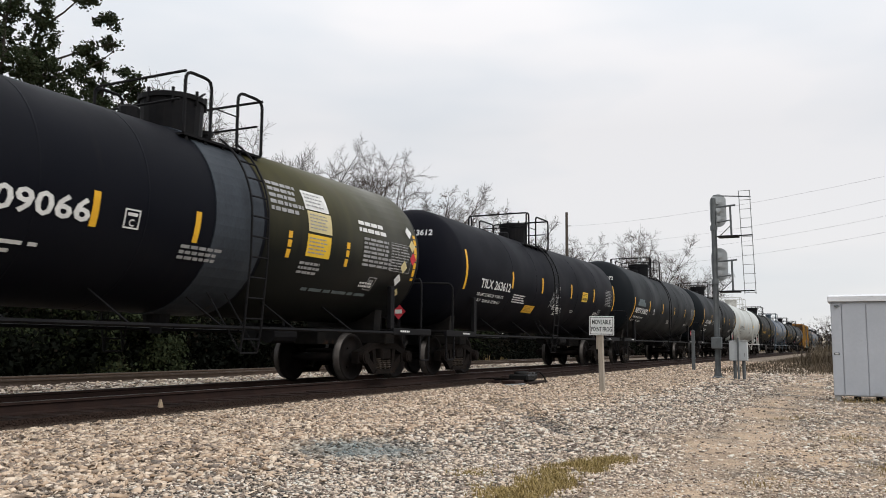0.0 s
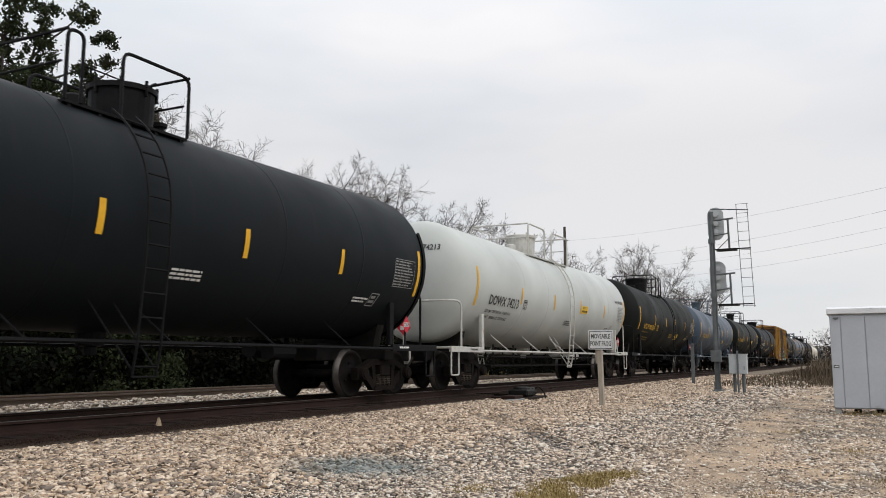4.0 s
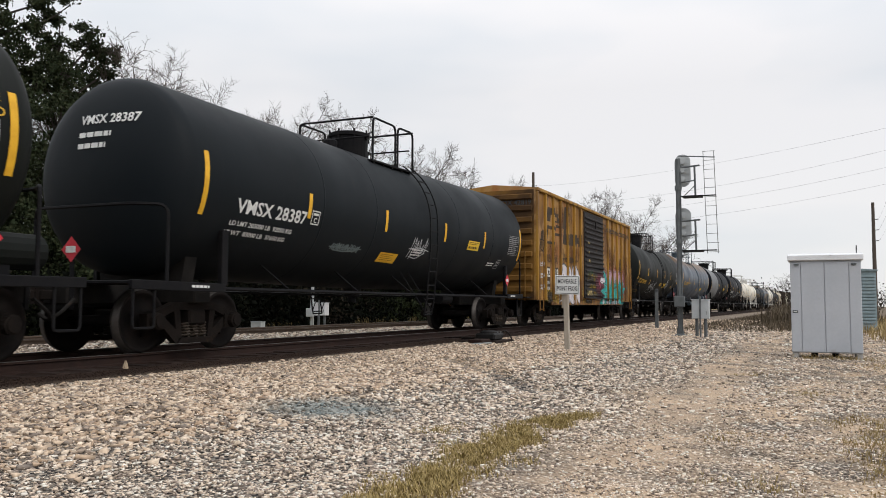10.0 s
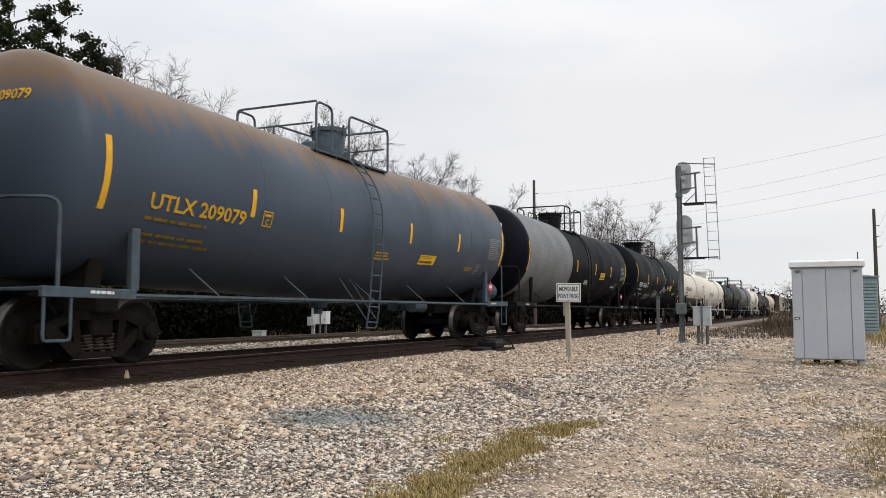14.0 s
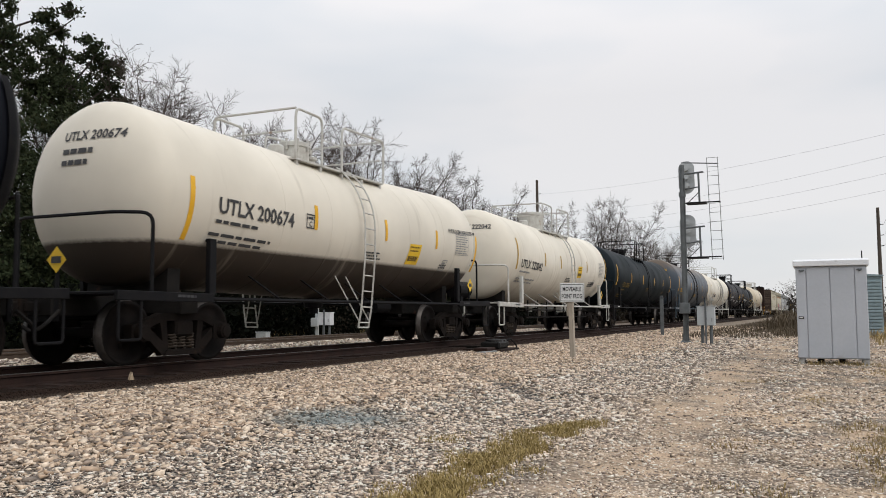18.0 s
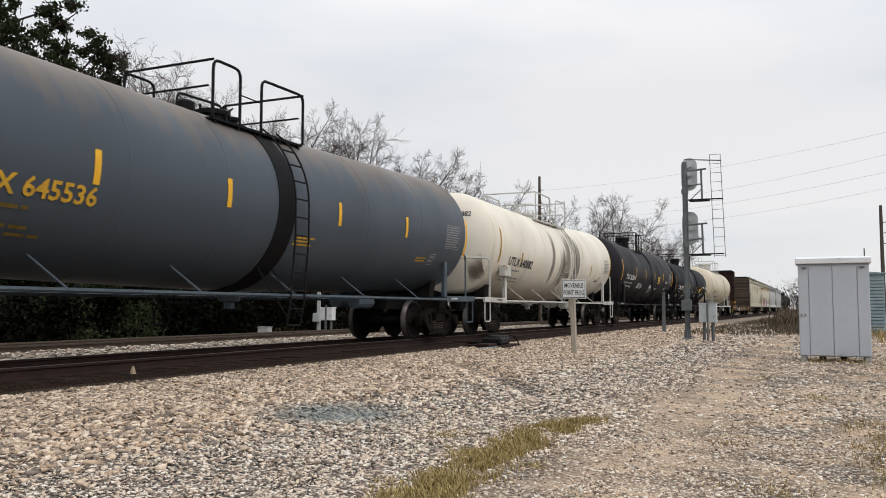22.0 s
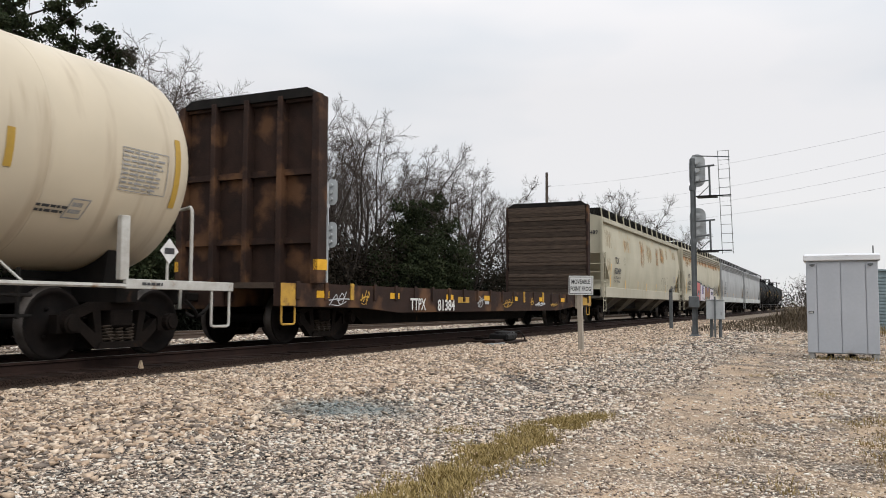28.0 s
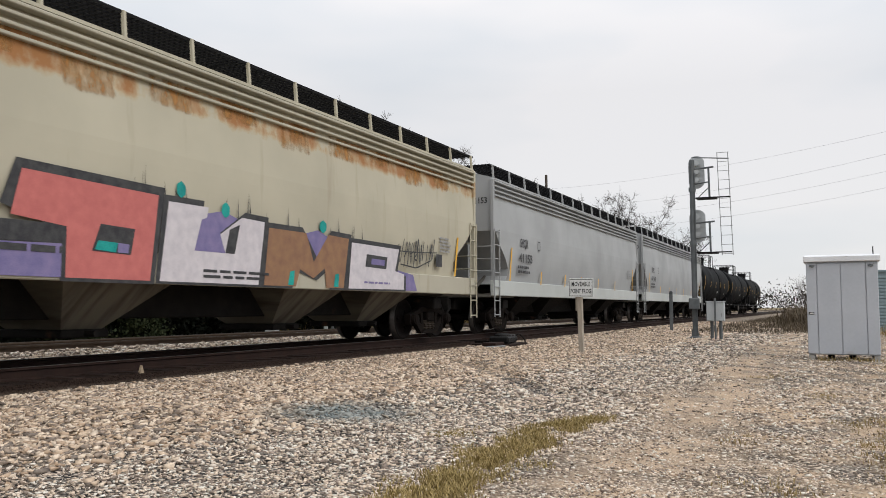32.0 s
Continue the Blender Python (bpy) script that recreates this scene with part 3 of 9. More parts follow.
def tank_car(label, lead, trail, sl, st, skin, iron, ink, mark, R=1.6, zc=2.82, dip=0.1, trim=None, mark_at=0.058, mark_h=0.24, mark_to=0.193, mark_z=2.26, lines=None, plat=(-1.3, -0.45, 0.15, 1.25), ladder_at=None, pipes=False,
             bands=(), stripes=STRIPES, stripe_z=2.37, end_z=2.16, placard=None, decal=(0.66, 2.2, 0.8, 0.3), bold_end=True, tank_end=0.12, dome=(0.0, 0.46, 0.62), flare=0.0, tags=(), air_tank=False, stub_z=1.0, words=(),
             test=None, number=None, shield=False, post=0.027, panels=True):
    """A tank car between two couplings, with end stripes at sl and st, all as lengths along the train."""
    car, mid = start_car("tank_car", label, "tank car", lead, trail)
    a, b = sl - mid, st - mid
    e0, e1 = lead - mid, trail - mid
    # shell
    bm = bmesh.new()
    deep = 0.62
    c0, c1 = a - tank_end, b + tank_end
    SHELL[car] = (R, zc, dip, c1)
    head = [(math.cos(k * math.pi / 16), math.sin(k * math.pi / 16)) for k in range(9)]
    prof = [(c0 - deep * c, max(R * s, 0.001)) for c, s in head[:-1]]
    prof += [(c0, R)]
    cuts = [c0 + (c1 - c0) * k / 10 for k in range(1, 10)]
    prof += [(y, R) for y in cuts]
    prof += [(c1, R)] + [(c1 + deep * c, max(R * s, 0.001)) for c, s in head[:-1][::-1]]
    lathe(bm, [(y, r) for y, r in prof], 56, "y")
    for v in bm.verts:
        v.co.z += zc
    bmesh.ops.recalc_face_normals(bm, faces=bm.faces[:])
    part("tank", bm, skin, car, smooth=True)
    if shield:
        # half shield over the lower part of the trailing head
        bm = bmesh.new()
        lathe(bm, [(c1 + 0.08, R + 0.012), (c1 + 0.16, R + 0.03), (c1 + 0.42, R * 0.86), (c1 + 0.6, R * 0.6), (c1 + 0.7, R * 0.25), (c1 + 0.71, 0.002)], 48, "y")
        bmesh.ops.bisect_plane(bm, geom=bm.verts[:] + bm.edges[:] + bm.faces[:], plane_co=(0, 0, 0.75), plane_no=(0, 0, 1), clear_outer=True)
        for v in bm.verts:
            v.co.z += zc
        part("head_shield", bm, iron, car, "half-height shield on the head", smooth=True)
    for f in (0.22, 0.36, 0.66, 0.83):
        y = a + (b - a) * f + 0.16
        bm = bmesh.new()
        lathe(bm, [(y - 0.02, R - 0.01), (y - 0.012, R + 0.004), (y + 0.012, R + 0.004), (y + 0.02, R - 0.01)], 56, "y")
        for v in bm.verts:
            v.co.z += zc
        part("weld_seam", bm, skin, car, smooth=True)
    # jacket bands
    for k, (y, w, m) in enumerate(bands):
        bm = bmesh.new()
        y = a + (b - a) * y
        lathe(bm, [(y - w / 2, R - 0.01), (y - w / 2, R + 0.018), (y + w / 2, R + 0.018), (y + w / 2, R - 0.01)], 56, "y")
        for v in bm.verts:
            v.co.z += zc
        part("jacket_band", bm, m, car, "worn metal band round the tank")
    # reflectors on both flanks
    for k, f in enumerate(stripes):
        end = k in (0, len(stripes) - 1)
        tall, z = (1.02, end_z) if end else (0.47, stripe_z)
        y = a + (b - a) * f - 0.05
        for side in (1, -1):
            bm = on(car, quad(0.11, tall), y, z, 0.008, 0.12)
            if side < 0:
                for v in bm.verts:
                    v.co.x *= -1
                bmesh.ops.reverse_faces(bm, faces=bm.faces[:])
            part("reflective_stripe", bm, M_OLDSTRIPE if skin in (P_CREAM, P_BUFF) else M_YELLOW, car, "yellow reflective stripe")
    # lettering on the flank that faces the gravel
    L = b - a
    if mark:
        head_w = L * (mark_to - mark_at)
        bm = letters(mark, mark_h, head_w)
        count = len(mark.split()[0])
        left = set(bm.verts)
        glyphs = []
        while left:
            todo, seen = [left.pop()], set()
            while todo:
                v = todo.pop()
                seen.add(v)
                for e in v.link_edges:
                    w = e.other_vert(v)
                    if w in left:
                        left.discard(w)
                        todo.append(w)
            glyphs.append((min(v.co.x for v in seen), max(v.co.x for v in seen)))
        glyphs.sort()
        edge = (glyphs[count - 1][1] + glyphs[count][0]) / 2
        halves = (bm, bm.copy())
        for half, keep in zip(halves, (-1, 1)):
            bmesh.ops.delete(half, geom=[v for v in half.verts if (v.co.x - edge) * keep < 0], context="VERTS")
        part("reporting_mark", on(car, halves[0], a + L * mark_at, mark_z), ink, car)
        part("car_number", on(car, halves[1], a + L * mark_at, mark_z), ink, car)
        small = M_GREYINK if skin is P_CREAM else M_DIMINK if ink is M_YELLOWINK else ink
        if lines:
            for k, text in enumerate(lines):
                part("weight_lettering", on(car, letters(text, 0.085, 1.78 if k == 0 else 1.72), a + L * mark_at - 0.06 - 0.05 * k, mark_z - 0.21 - 0.15 * k), small, car, stuff=True)
        else:
            part("weight_lettering", on(car, bars(head_w * 0.62, 0.07, 1, 3 + len(label), 0.2), a + L * mark_at - 0.03, mark_z - 0.17), small, car, stuff=True)
            part("weight_lettering", on(car, bars(head_w * 0.86, 0.24, 2, len(label), 0.55), a + L * mark_at - 0.12, mark_z - 0.5), small, car, stuff=True)
        if bold_end:
            bm = letters(mark, 0.15, 1.15)
            w = max(v.co.x for v in bm.verts)
            for v in bm.verts:
                x, y = v.co.x - w * 0.5 + 0.25, v.co.y + 0.75
                rr = math.hypot(x, y) / R
                v.co = Vector((x, c0 - deep * math.sqrt(max(0, 1 - rr * rr)) - 0.012, zc + y))
            part("end_lettering", bm, ink, car)
            for dz, w in ((0.52, 0.8), (0.34, 0.7)):
                bm = bars(w, 0.1, 1, 3 + len(mark), 0.2)
                for v in bm.verts:
                    x, y = v.co.x - 0.3, v.co.y + dz
                    rr = math.hypot(x, y) / R
                    v.co = Vector((x, c0 - deep * math.sqrt(max(0, 1 - rr * rr)) - 0.012, zc + y))
                part("capacity_stencil", bm, ink, car, stuff=True)
        if placard in ("red", "yellow") and L > 11:
            bm = diamond(0.2)
            for v in bm.verts:
                v.co = Vector((0.0 + v.co.x, e0 + 0.62, 1.57 + v.co.y))
            pl = part("end_placard", bm, M_RED if placard == "red" else M_DECAL, car, "hazard diamond on the end")
            bm = quad(0.2, 0.1)
            for v in bm.verts:
                v.co = Vector((-0.1 + v.co.x, e0 + 0.612, 1.52 + v.co.y))
            part("placard_strip", bm, M_WHITEINK if placard == "red" else M_BLACKINK, pl)
            bm = bmesh.new()
            box(bm, -0.03, 0.03, e0 + 0.63, e0 + 0.66, 1.06, 1.55)
            part("placard_bracket", bm, iron, car)
    if mark and panels:
        sheet = part("spec_panel", on(car, frame_of(0.86, 0.6, 0.012), b - 1.05, 2.3), M_GREYINK, car, "panel of fine stencilled lines")
        part("fine_print", on(car, bars(0.82, 0.55, 9, 3 + len(label), 0.58), b - 1.03, 2.325), M_GREYINK, sheet, stuff=True)
        for k in (1, 2):
            part("panel_line", on(car, quad(0.012, 0.57), b - 1.05 + 0.28 * k, 2.315, 0.014), M_GREYINK, sheet)
        # slanting inspection square lower down
        bm = frame_of(0.3, 0.3, 0.02)
        for v in bm.verts:
            v.co.x += v.co.y * 0.25
        sq = part("inspection_frame", on(car, bm, b - 1.78, 1.86), M_GREYINK, car)
        bm = bars(0.2, 0.2, 2, 4, 0.4)
        for v in bm.verts:
            v.co.x += v.co.y * 0.25
        part("fine_print", on(car, bm, b - 1.72, 1.91), M_GREYINK, sq, stuff=True)
    if test:
        tf = part("test_frame", on(car, frame_of(0.27, 0.27, 0.022), a + L * test[0], test[1]), ink, car)
        part("test_letter", on(car, letters("C", 0.1), a + L * test[0] + 0.09, test[1] + 0.035), ink, tf)
        part("test_bar", on(car, quad(0.17, 0.045), a + L * test[0] + 0.05, test[1] + 0.17), ink, tf)
    for at, z, w, h, n in ((0.5, 1.92, 0.7, 0.2, 3), (0.84, 1.9, 0.55, 0.14, 2)):
        part("stencil_panel", on(car, bars(w, h, n, 9 + n + len(label)), a + L * at, z), ink, car, stuff=True)
    if decal:
        f, z, w, h = decal
        d = part("yellow_placard", on(car, quad(w, h, 0.12), a + L * f, z, cut=0.1), M_DECAL, car, "yellow warning decal with fine print")
        part("fine_print", on(car, bars(w * 0.84, h * 0.34, 2, 2, 0.6), a + L * f + 0.08, z + h * 0.56, 0.019), M_DIMINK, d, stuff=True)
        part("fine_print", on(car, bars(w * 0.8, h * 0.3, 1, 2, 0.2), a + L * f + 0.06, z + h * 0.14, 0.019), M_DIMINK, d, stuff=True)
    for text, size, at, z in words:
        part("stencil_word", on(car, letters(text, size), a + L * at, z), ink, car, stuff=" " in text)
    for at, z, w, h, mat, seed in tags:
        part("spray_tag", on(car, scrawl(w, h, seed), a + L * at, z, 0.009), mat, car, "scrawled spray-paint tag", stuff=True)
    # saddles, stub sills and the ends
    for s, y in ((-1, a + 0.5), (1, b - 0.5)):
        bm = bmesh.new()
        box(bm, -1.2, 1.2, y - 0.2, y + 0.2, 0.76, 1.0, 0.02)
        arc = [(math.sin(t) * (R + 0.01), zc - math.cos(t) * (R + 0.01)) for t in [radians(-36 + 72 * k / 12) for k in range(13)]]
        prism(bm, arc + [(0.85, 0.98), (-0.85, 0.98)], y - 0.14, y + 0.14, "y")
        part("saddle", bm, M_DARKIRON, car)
        bm = bmesh.new()
        lo, hi = sorted((y - s * 1.4, e1 - 0.3 if s > 0 else e0 + 0.3))
        box(bm, -0.3, 0.3, lo, hi, 0.74, 1.1, 0.02)
        part("stub_sill", bm, M_DARKIRON, car)
        truck(car, y, mid)
        e = e1 if s > 0 else e0
        coupler(car, e, s, iron)
        bm = bmesh.new()
        lo, hi = sorted((e - s * 0.42, e - s * 1.1))
        box(bm, -1.42, 1.42, lo, hi, 1.04, 1.09, 0.01)
        part("end_platform", bm, iron, car)
        yy = e - s * 0.46
        yp = y - s * 0.28
        for x in (1, -1):
            bm = bmesh.new()
            lo, hi = sorted((e - s * 0.40, yp))
            box(bm, min(x * 1.38, x * 1.45), max(x * 1.38, x * 1.45), lo, hi, 0.96, 1.1, 0.008)
            part("end_sill", bm, iron, car)
            bm = bmesh.new()
            tube(bm, bend([(x * 1.41, yy, 1.0), (x * 1.41, yy, 0.4), (x * 1.41, yy - s * 0.42, 0.4), (x * 1.41, yy - s * 0.42, 1.0)], 0.05, 2), 0.022)
            part("corner_step", bm, iron, car)
            bm = bmesh.new()
            box(bm, min(x * 1.32, x * 1.42), max(x * 1.32, x * 1.42), yp - 0.08, yp + 0.08, 1.08, 1.98, 0.012)
            part("tank_post", bm, iron, car)
        bm = bmesh.new()
        yh = (c1 + 0.42) if s > 0 else (c0 - 0.42)
        yf = (c1 + 0.74) if s > 0 else (c0 - 0.74)
        tube(bm, bend([(1.4, yh, 1.05), (1.4, yh, 2.25), (0.95, yf, 2.25), (-0.95, yf, 2.25), (-1.4, yh, 2.25), (-1.4, yh, 1.05)], 0.18), 0.028)
        part("end_handrail", bm, iron, car)
        part("end_stencil", stand(bars(0.5, 0.05, 1, 3, 0.2), 1.452, y - 0.55 if s < 0 else y - 0.0, 1.01), M_WHITEINK if ink is not M_BLACKINK else M_BLACKINK, car, stuff=True)
    # side rails with their struts
    for s in (1, -1):
        bm = bmesh.new()
        tube(bm, [(s * 1.42, a + 0.75, stub_z), (s * 1.42, b - 0.75, stub_z)], 0.032, 6)
        part("side_rail", bm, iron, car)
        for k in range(5):
            y = a + 2.4 + (L - 5.0) * k / 4
            bm = bmesh.new()
            tt = radians(-56)
            tube(bm, [(s * 1.42, y + 0.24, stub_z), (s * R * math.cos(tt), y, zc + R * math.sin(tt))], 0.017, 5)
            part("rail_strut", bm, iron, car)
    if pipes:
        for x in (1.1, -1.1):
            for z in (0.86, 0.6):
                bm = bmesh.new()
                tube(bm, [(x, a + 2.0, z), (x, b - 2.0, z)], 0.024, 5)
                part("heater_pipe", bm, M_DARKIRON, car)
            for k in range(8):
                bm = bmesh.new()
                y = a + 2.2 + (L - 4.4) * k / 7
                tube(bm, [(x, y, 0.56), (x, y, 1.2)], 0.028, 5)
                part("pipe_hanger", bm, M_DARKIRON, car)
    top_iron = trim or iron
    # manway, valves and the platform round it
    zt = zc + R
    dome_y, dr, dh = dome
    bm = bmesh.new()
    rim = dr * (1 + flare)
    lathe(bm, [(zt - 0.12, dr * 0.96), (zt + dh - 0.2, dr * (1 + flare * 0.3)), (zt + dh - 0.12, rim), (zt + dh - 0.11, rim + 0.04), (zt + dh - 0.03, rim + 0.04), (zt + dh, rim - 0.04), (zt + dh + 0.02, 0.2), (zt + dh + 0.02, 0.001)], 24, "z")
    for v in bm.verts:
        v.co.y += dome_y
    lid = part("manway_dome", bm, top_iron, car)
    for k in range(8):
        t = k * math.pi / 4
        bm = bmesh.new()
        px, py = (rim + 0.02) * math.cos(t), dome_y + (rim + 0.02) * math.sin(t)
        tube(bm, [(px, py, zt + dh - 0.2), (px, py, zt + dh + 0.045)], 0.026, 6)
        part("eye_bolt", bm, top_iron, lid)
    bm = bmesh.new()
    tube(bm, bend([(rim * 0.9, dome_y + 0.1, zt + dh - 0.05), (rim + 0.12, dome_y + 0.1, zt + dh + 0.03), (rim + 0.13, dome_y - 0.1, zt + dh - 0.1)], 0.04, 2), 0.016, 5)
    part("lid_handle", bm, top_iron, lid)
    bm = bmesh.new()
    lathe(bm, [(zt - 0.1, 0.17), (zt + 0.2, 0.17), (zt + 0.24, 0.13), (zt + 0.24, 0.001)], 12, "z")
    for v in bm.verts:
        v.co.y += dome_y - dr - 0.4
    part("valve_housing", bm, top_iron, car)
    bm = bmesh.new()
    lathe(bm, [(zt - 0.1, 0.1), (zt + 0.16, 0.1), (zt + 0.16, 0.14), (zt + 0.22, 0.14), (zt + 0.25, 0.001)], 10, "z")
    for v in bm.verts:
        v.co.y += dome_y + dr + 0.3
    part("safety_valve", bm, top_iron, car)
    p0, p1, p2, p3 = plat
    zp = zt - 0.24
    for s in (1, -1):
        bm = bmesh.new()
        x0, x1 = sorted((s * 0.5, s * 1.0))
        box(bm, x0, x1, p0, p3, zp - 0.04, zp)
        for k in range(5):
            y = p0 + 0.1 + (p3 - p0 - 0.2) * k / 4
            box(bm, min(s * 0.92, s * 0.98), max(s * 0.92, s * 0.98), y - 0.03, y + 0.03, zc + math.sqrt(R * R - 0.98 ** 2) - 0.03, zp - 0.02)
        part("platform", bm, top_iron, car)
        x = s * 1.0
        top = zt + 0.74
        for h0, h1 in ((p0, p1), (p2, p3)):
            bm = bmesh.new()
            tube(bm, bend([(x, h0, zp), (x, h0, top), (x, h1, top), (x, h1, zp)], min(0.16, (h1 - h0) * 0.45)), post, 6)
            part("safety_railing", bm, top_iron, car)
        bm = bmesh.new()
        tube(bm, bend([(x, p1, zt + 0.3), (x, p2, zt + 0.3)], 0.1), 0.012, 5)
        part("gate_chain", bm, top_iron, car)
    for y in (p0, p3):
        bm = bmesh.new()
        tube(bm, bend([(-1.0, y, zp), (-1.0, y, zt + 0.74), (1.0, y, zt + 0.74)], 0.1), 0.025, 6)
        part("end_railing", bm, top_iron, car)
        bm = bmesh.new()
        tube(bm, bend([(-0.95, y, zt + 0.24), (-0.55, y, zt + 0.3), (0.9, y, zt + 0.3)], 0.1), 0.019, 6)
        part("middle_rail", bm, top_iron, car)
    # ladder down each flank
    for s in (1, -1):
        bm = bmesh.new()
        line = [(s * (R + 0.14) * math.cos(t), zc + (R + 0.14) * math.sin(t)) for t in [radians(56 - 7 * k) for k in range(9)]]
        line += [(s * (R + 0.14), zc - 0.6), (s * (R + 0.05), stub_z), (s * (R - 0.02), 0.6)]
        l0 = p1 + 0.1 if ladder_at is None else ladder_at - 0.2
        l1 = l0 + 0.42
        for y in (l0, l1):
            tube(bm, [(x, y, z) for x, z in line], 0.02, 5)
        pts = [Vector((x, 0, z_)) for x, z_ in line]
        walked, nxt = 0.0, 0.25
        for p, q in zip(pts, pts[1:]):
            d = (q - p).length
            while nxt < walked + d:
                c = p + (q - p) * ((nxt - walked) / d)
                tube(bm, [(c.x, l0, c.z), (c.x, l1, c.z)], 0.016, 5, caps=False)
                nxt += 0.33
            walked += d
        tube(bm, [(s * (R - 0.02), l0, 0.6), (s * (R - 0.02), l1, 0.6)], 0.018, 5)
        part("ladder", bm, top_iron, car)
        bm = bmesh.new()
        for y in (l0, l1):
            tube(bm, [(s * (R - 0.02), y, 0.62), (s * 1.05, y - 0.3, zc - R * 0.78)], 0.014, 5)
        part("ladder_brace", bm, top_iron, car)
    # bottom outlet, brake gear
    bm = bmesh.new()
    lathe(bm, [(zc - R - 0.32, 0.1), (zc - R - 0.2, 0.1), (zc - R - 0.18, 0.2), (zc - R + 0.08, 0.24)], 12, "z", True)
    part("outlet_valve", bm, iron, car)
    bm = bmesh.new()
    tube(bm, [(0.35, b - 3.6, 0.92), (0.35, b - 2.9, 0.92)], 0.16, 12)
    part("brake_cylinder", bm, iron, car)
    bm = bmesh.new()
    tube(bm, [(-0.4, b - 3.2, 0.98), (-0.4, b - 2.3, 0.98)], 0.18, 12)
    part("brake_reservoir", bm, iron, car)
    bm = bmesh.new()
    yy = c1 + 0.5
    for k in range(12):
        t0, t1 = k * math.pi / 6, (k + 1) * math.pi / 6
        tube(bm, [(-0.75 + 0.26 * math.cos(t0), yy, 1.75 + 0.26 * math.sin(t0)), (-0.75 + 0.26 * math.cos(t1), yy, 1.75 + 0.26 * math.sin(t1))], 0.018, 5, caps=False)
    for t in (0.3, 1.87, 3.44, 5.0):
        tube(bm, [(-0.75, yy - 0.06, 1.75), (-0.75 + 0.26 * math.cos(t), yy, 1.75 + 0.26 * math.sin(t))], 0.014, 4)
    tube(bm, [(-0.75, yy - 0.06, 1.75), (-0.75, yy - 0.04, 1.08)], 0.04, 6)
    part("hand_brake", bm, iron, car)
    if air_tank:
        bm = bmesh.new()
        tube(bm, [(0.85, c1 + 0.05, 1.42), (0.85, c1 + 0.85, 1.42)], 0.24, 16)
        part("air_reservoir", bm, skin if skin is not P_TWO else iron, car)
        bm = bmesh.new()
        box(bm, 0.7, 1.0, c1 + 0.2, c1 + 0.35, 1.08, 1.25)
        part("reservoir_bracket", bm, iron, car)
    if placard:
        for y, x in ((e1 - 1.84, 1.42),):
            bm = stand(diamond(0.19), x, y, 1.53)
            bmesh.ops.scale(bm, vec=(1, 1, 1), verts=bm.verts[:])
            pm = M_RED if placard == "red" else M_DECAL if placard == "yellow" else M_WHITEINK
            pl = part("placard", bm, pm, car, "diamond hazard placard")
            if number:
                part("placard_strip", stand(quad(0.24, 0.1), x, y - 0.12, 1.48, 0.009), M_WHITEINK, pl)
                part("placard_number", stand(letters(number, 0.085, 0.2), x, y - 0.1, 1.49, 0.012), M_BLACKINK, pl)
            else:
                part("placard_strip", stand(quad(0.2, 0.09), x, y - 0.1, 1.485, 0.009), M_WHITEINK if placard == "red" else M_BLACKINK, pl)
            bm = bmesh.new()
            tube(bm, [(x - 0.03, y, 1.08), (x - 0.03, y, 1.6)], 0.022, 5)
            part("placard_post", bm, iron, car)
    return car

P_BOX = paint("yellow_boxcar_paint", (0.29, 0.145, 0.030), (0.12, 0.06, 0.03), 0.65, 0.42, rust=(0.10, 0.045, 0.025), blotch=(-2.0, 6.0, 0.53), dirt_mix=0.85)
# end paint: rustier than the sides, with the end's shade in its colour
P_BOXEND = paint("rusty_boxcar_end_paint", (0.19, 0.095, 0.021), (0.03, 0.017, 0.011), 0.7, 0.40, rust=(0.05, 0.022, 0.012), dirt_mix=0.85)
P_BOXPOST = paint("brighter_boxcar_paint", (0.37, 0.20, 0.036), (0.12, 0.06, 0.03), 0.6, 0.47, rust=(0.10, 0.045, 0.025), dirt_mix=0.85)
M_BOXDOOR = surf("dark_boxcar_door", (0.013, 0.012, 0.0135), (0.030, 0.025, 0.023), 3, 0.75, 0.0, 0.2, rust=(0.12, 0.07, 0.045), rust_at=0.64)
P_HOP = paint("pale_grey_hopper_paint", (0.465, 0.435, 0.335), (0.32, 0.27, 0.19), 0.55, 0.6, blotch=(2.2, 4.3, 0.62))
P_HOP_EAVES = paint("pale_hopper_paint_with_rusty_eaves", (0.48, 0.445, 0.345), (0.32, 0.27, 0.19), 0.55, 0.6, blotch=(3.25, 4.25, 0.46))
P_HOP_PLAIN = paint("pale_hopper_frame_paint", (0.45, 0.42, 0.335), (0.30, 0.25, 0.17), 0.55, 0.58)
# chute paint toned dark for the shade under the hoppers, streaked with grime
P_HOP_CHUTE = paint("grimy_hopper_chute_paint", (0.18, 0.162, 0.128), (0.06, 0.05, 0.04), 0.6, 0.45, dirt_mix=0.8)
P_HOPW = paint("white_hopper_paint", (0.36, 0.368, 0.37), (0.30, 0.30, 0.295), 0.45, 0.64)
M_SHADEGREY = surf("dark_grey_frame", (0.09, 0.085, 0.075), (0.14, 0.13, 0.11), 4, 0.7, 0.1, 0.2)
M_FLAT = surf("brown_flatcar_steel", (0.018, 0.010, 0.008), (0.04, 0.022, 0.016), 3, 0.8, 0.0, 0.25, rust=(0.11, 0.055, 0.028), rust_at=0.53)
M_PLANK = surf("weathered_plank", (0.095, 0.068, 0.05), (0.034, 0.025, 0.02), 2.5, 0.85, 0, 0.5, stretch=(1.2, 1.2, 12), per=0.4)
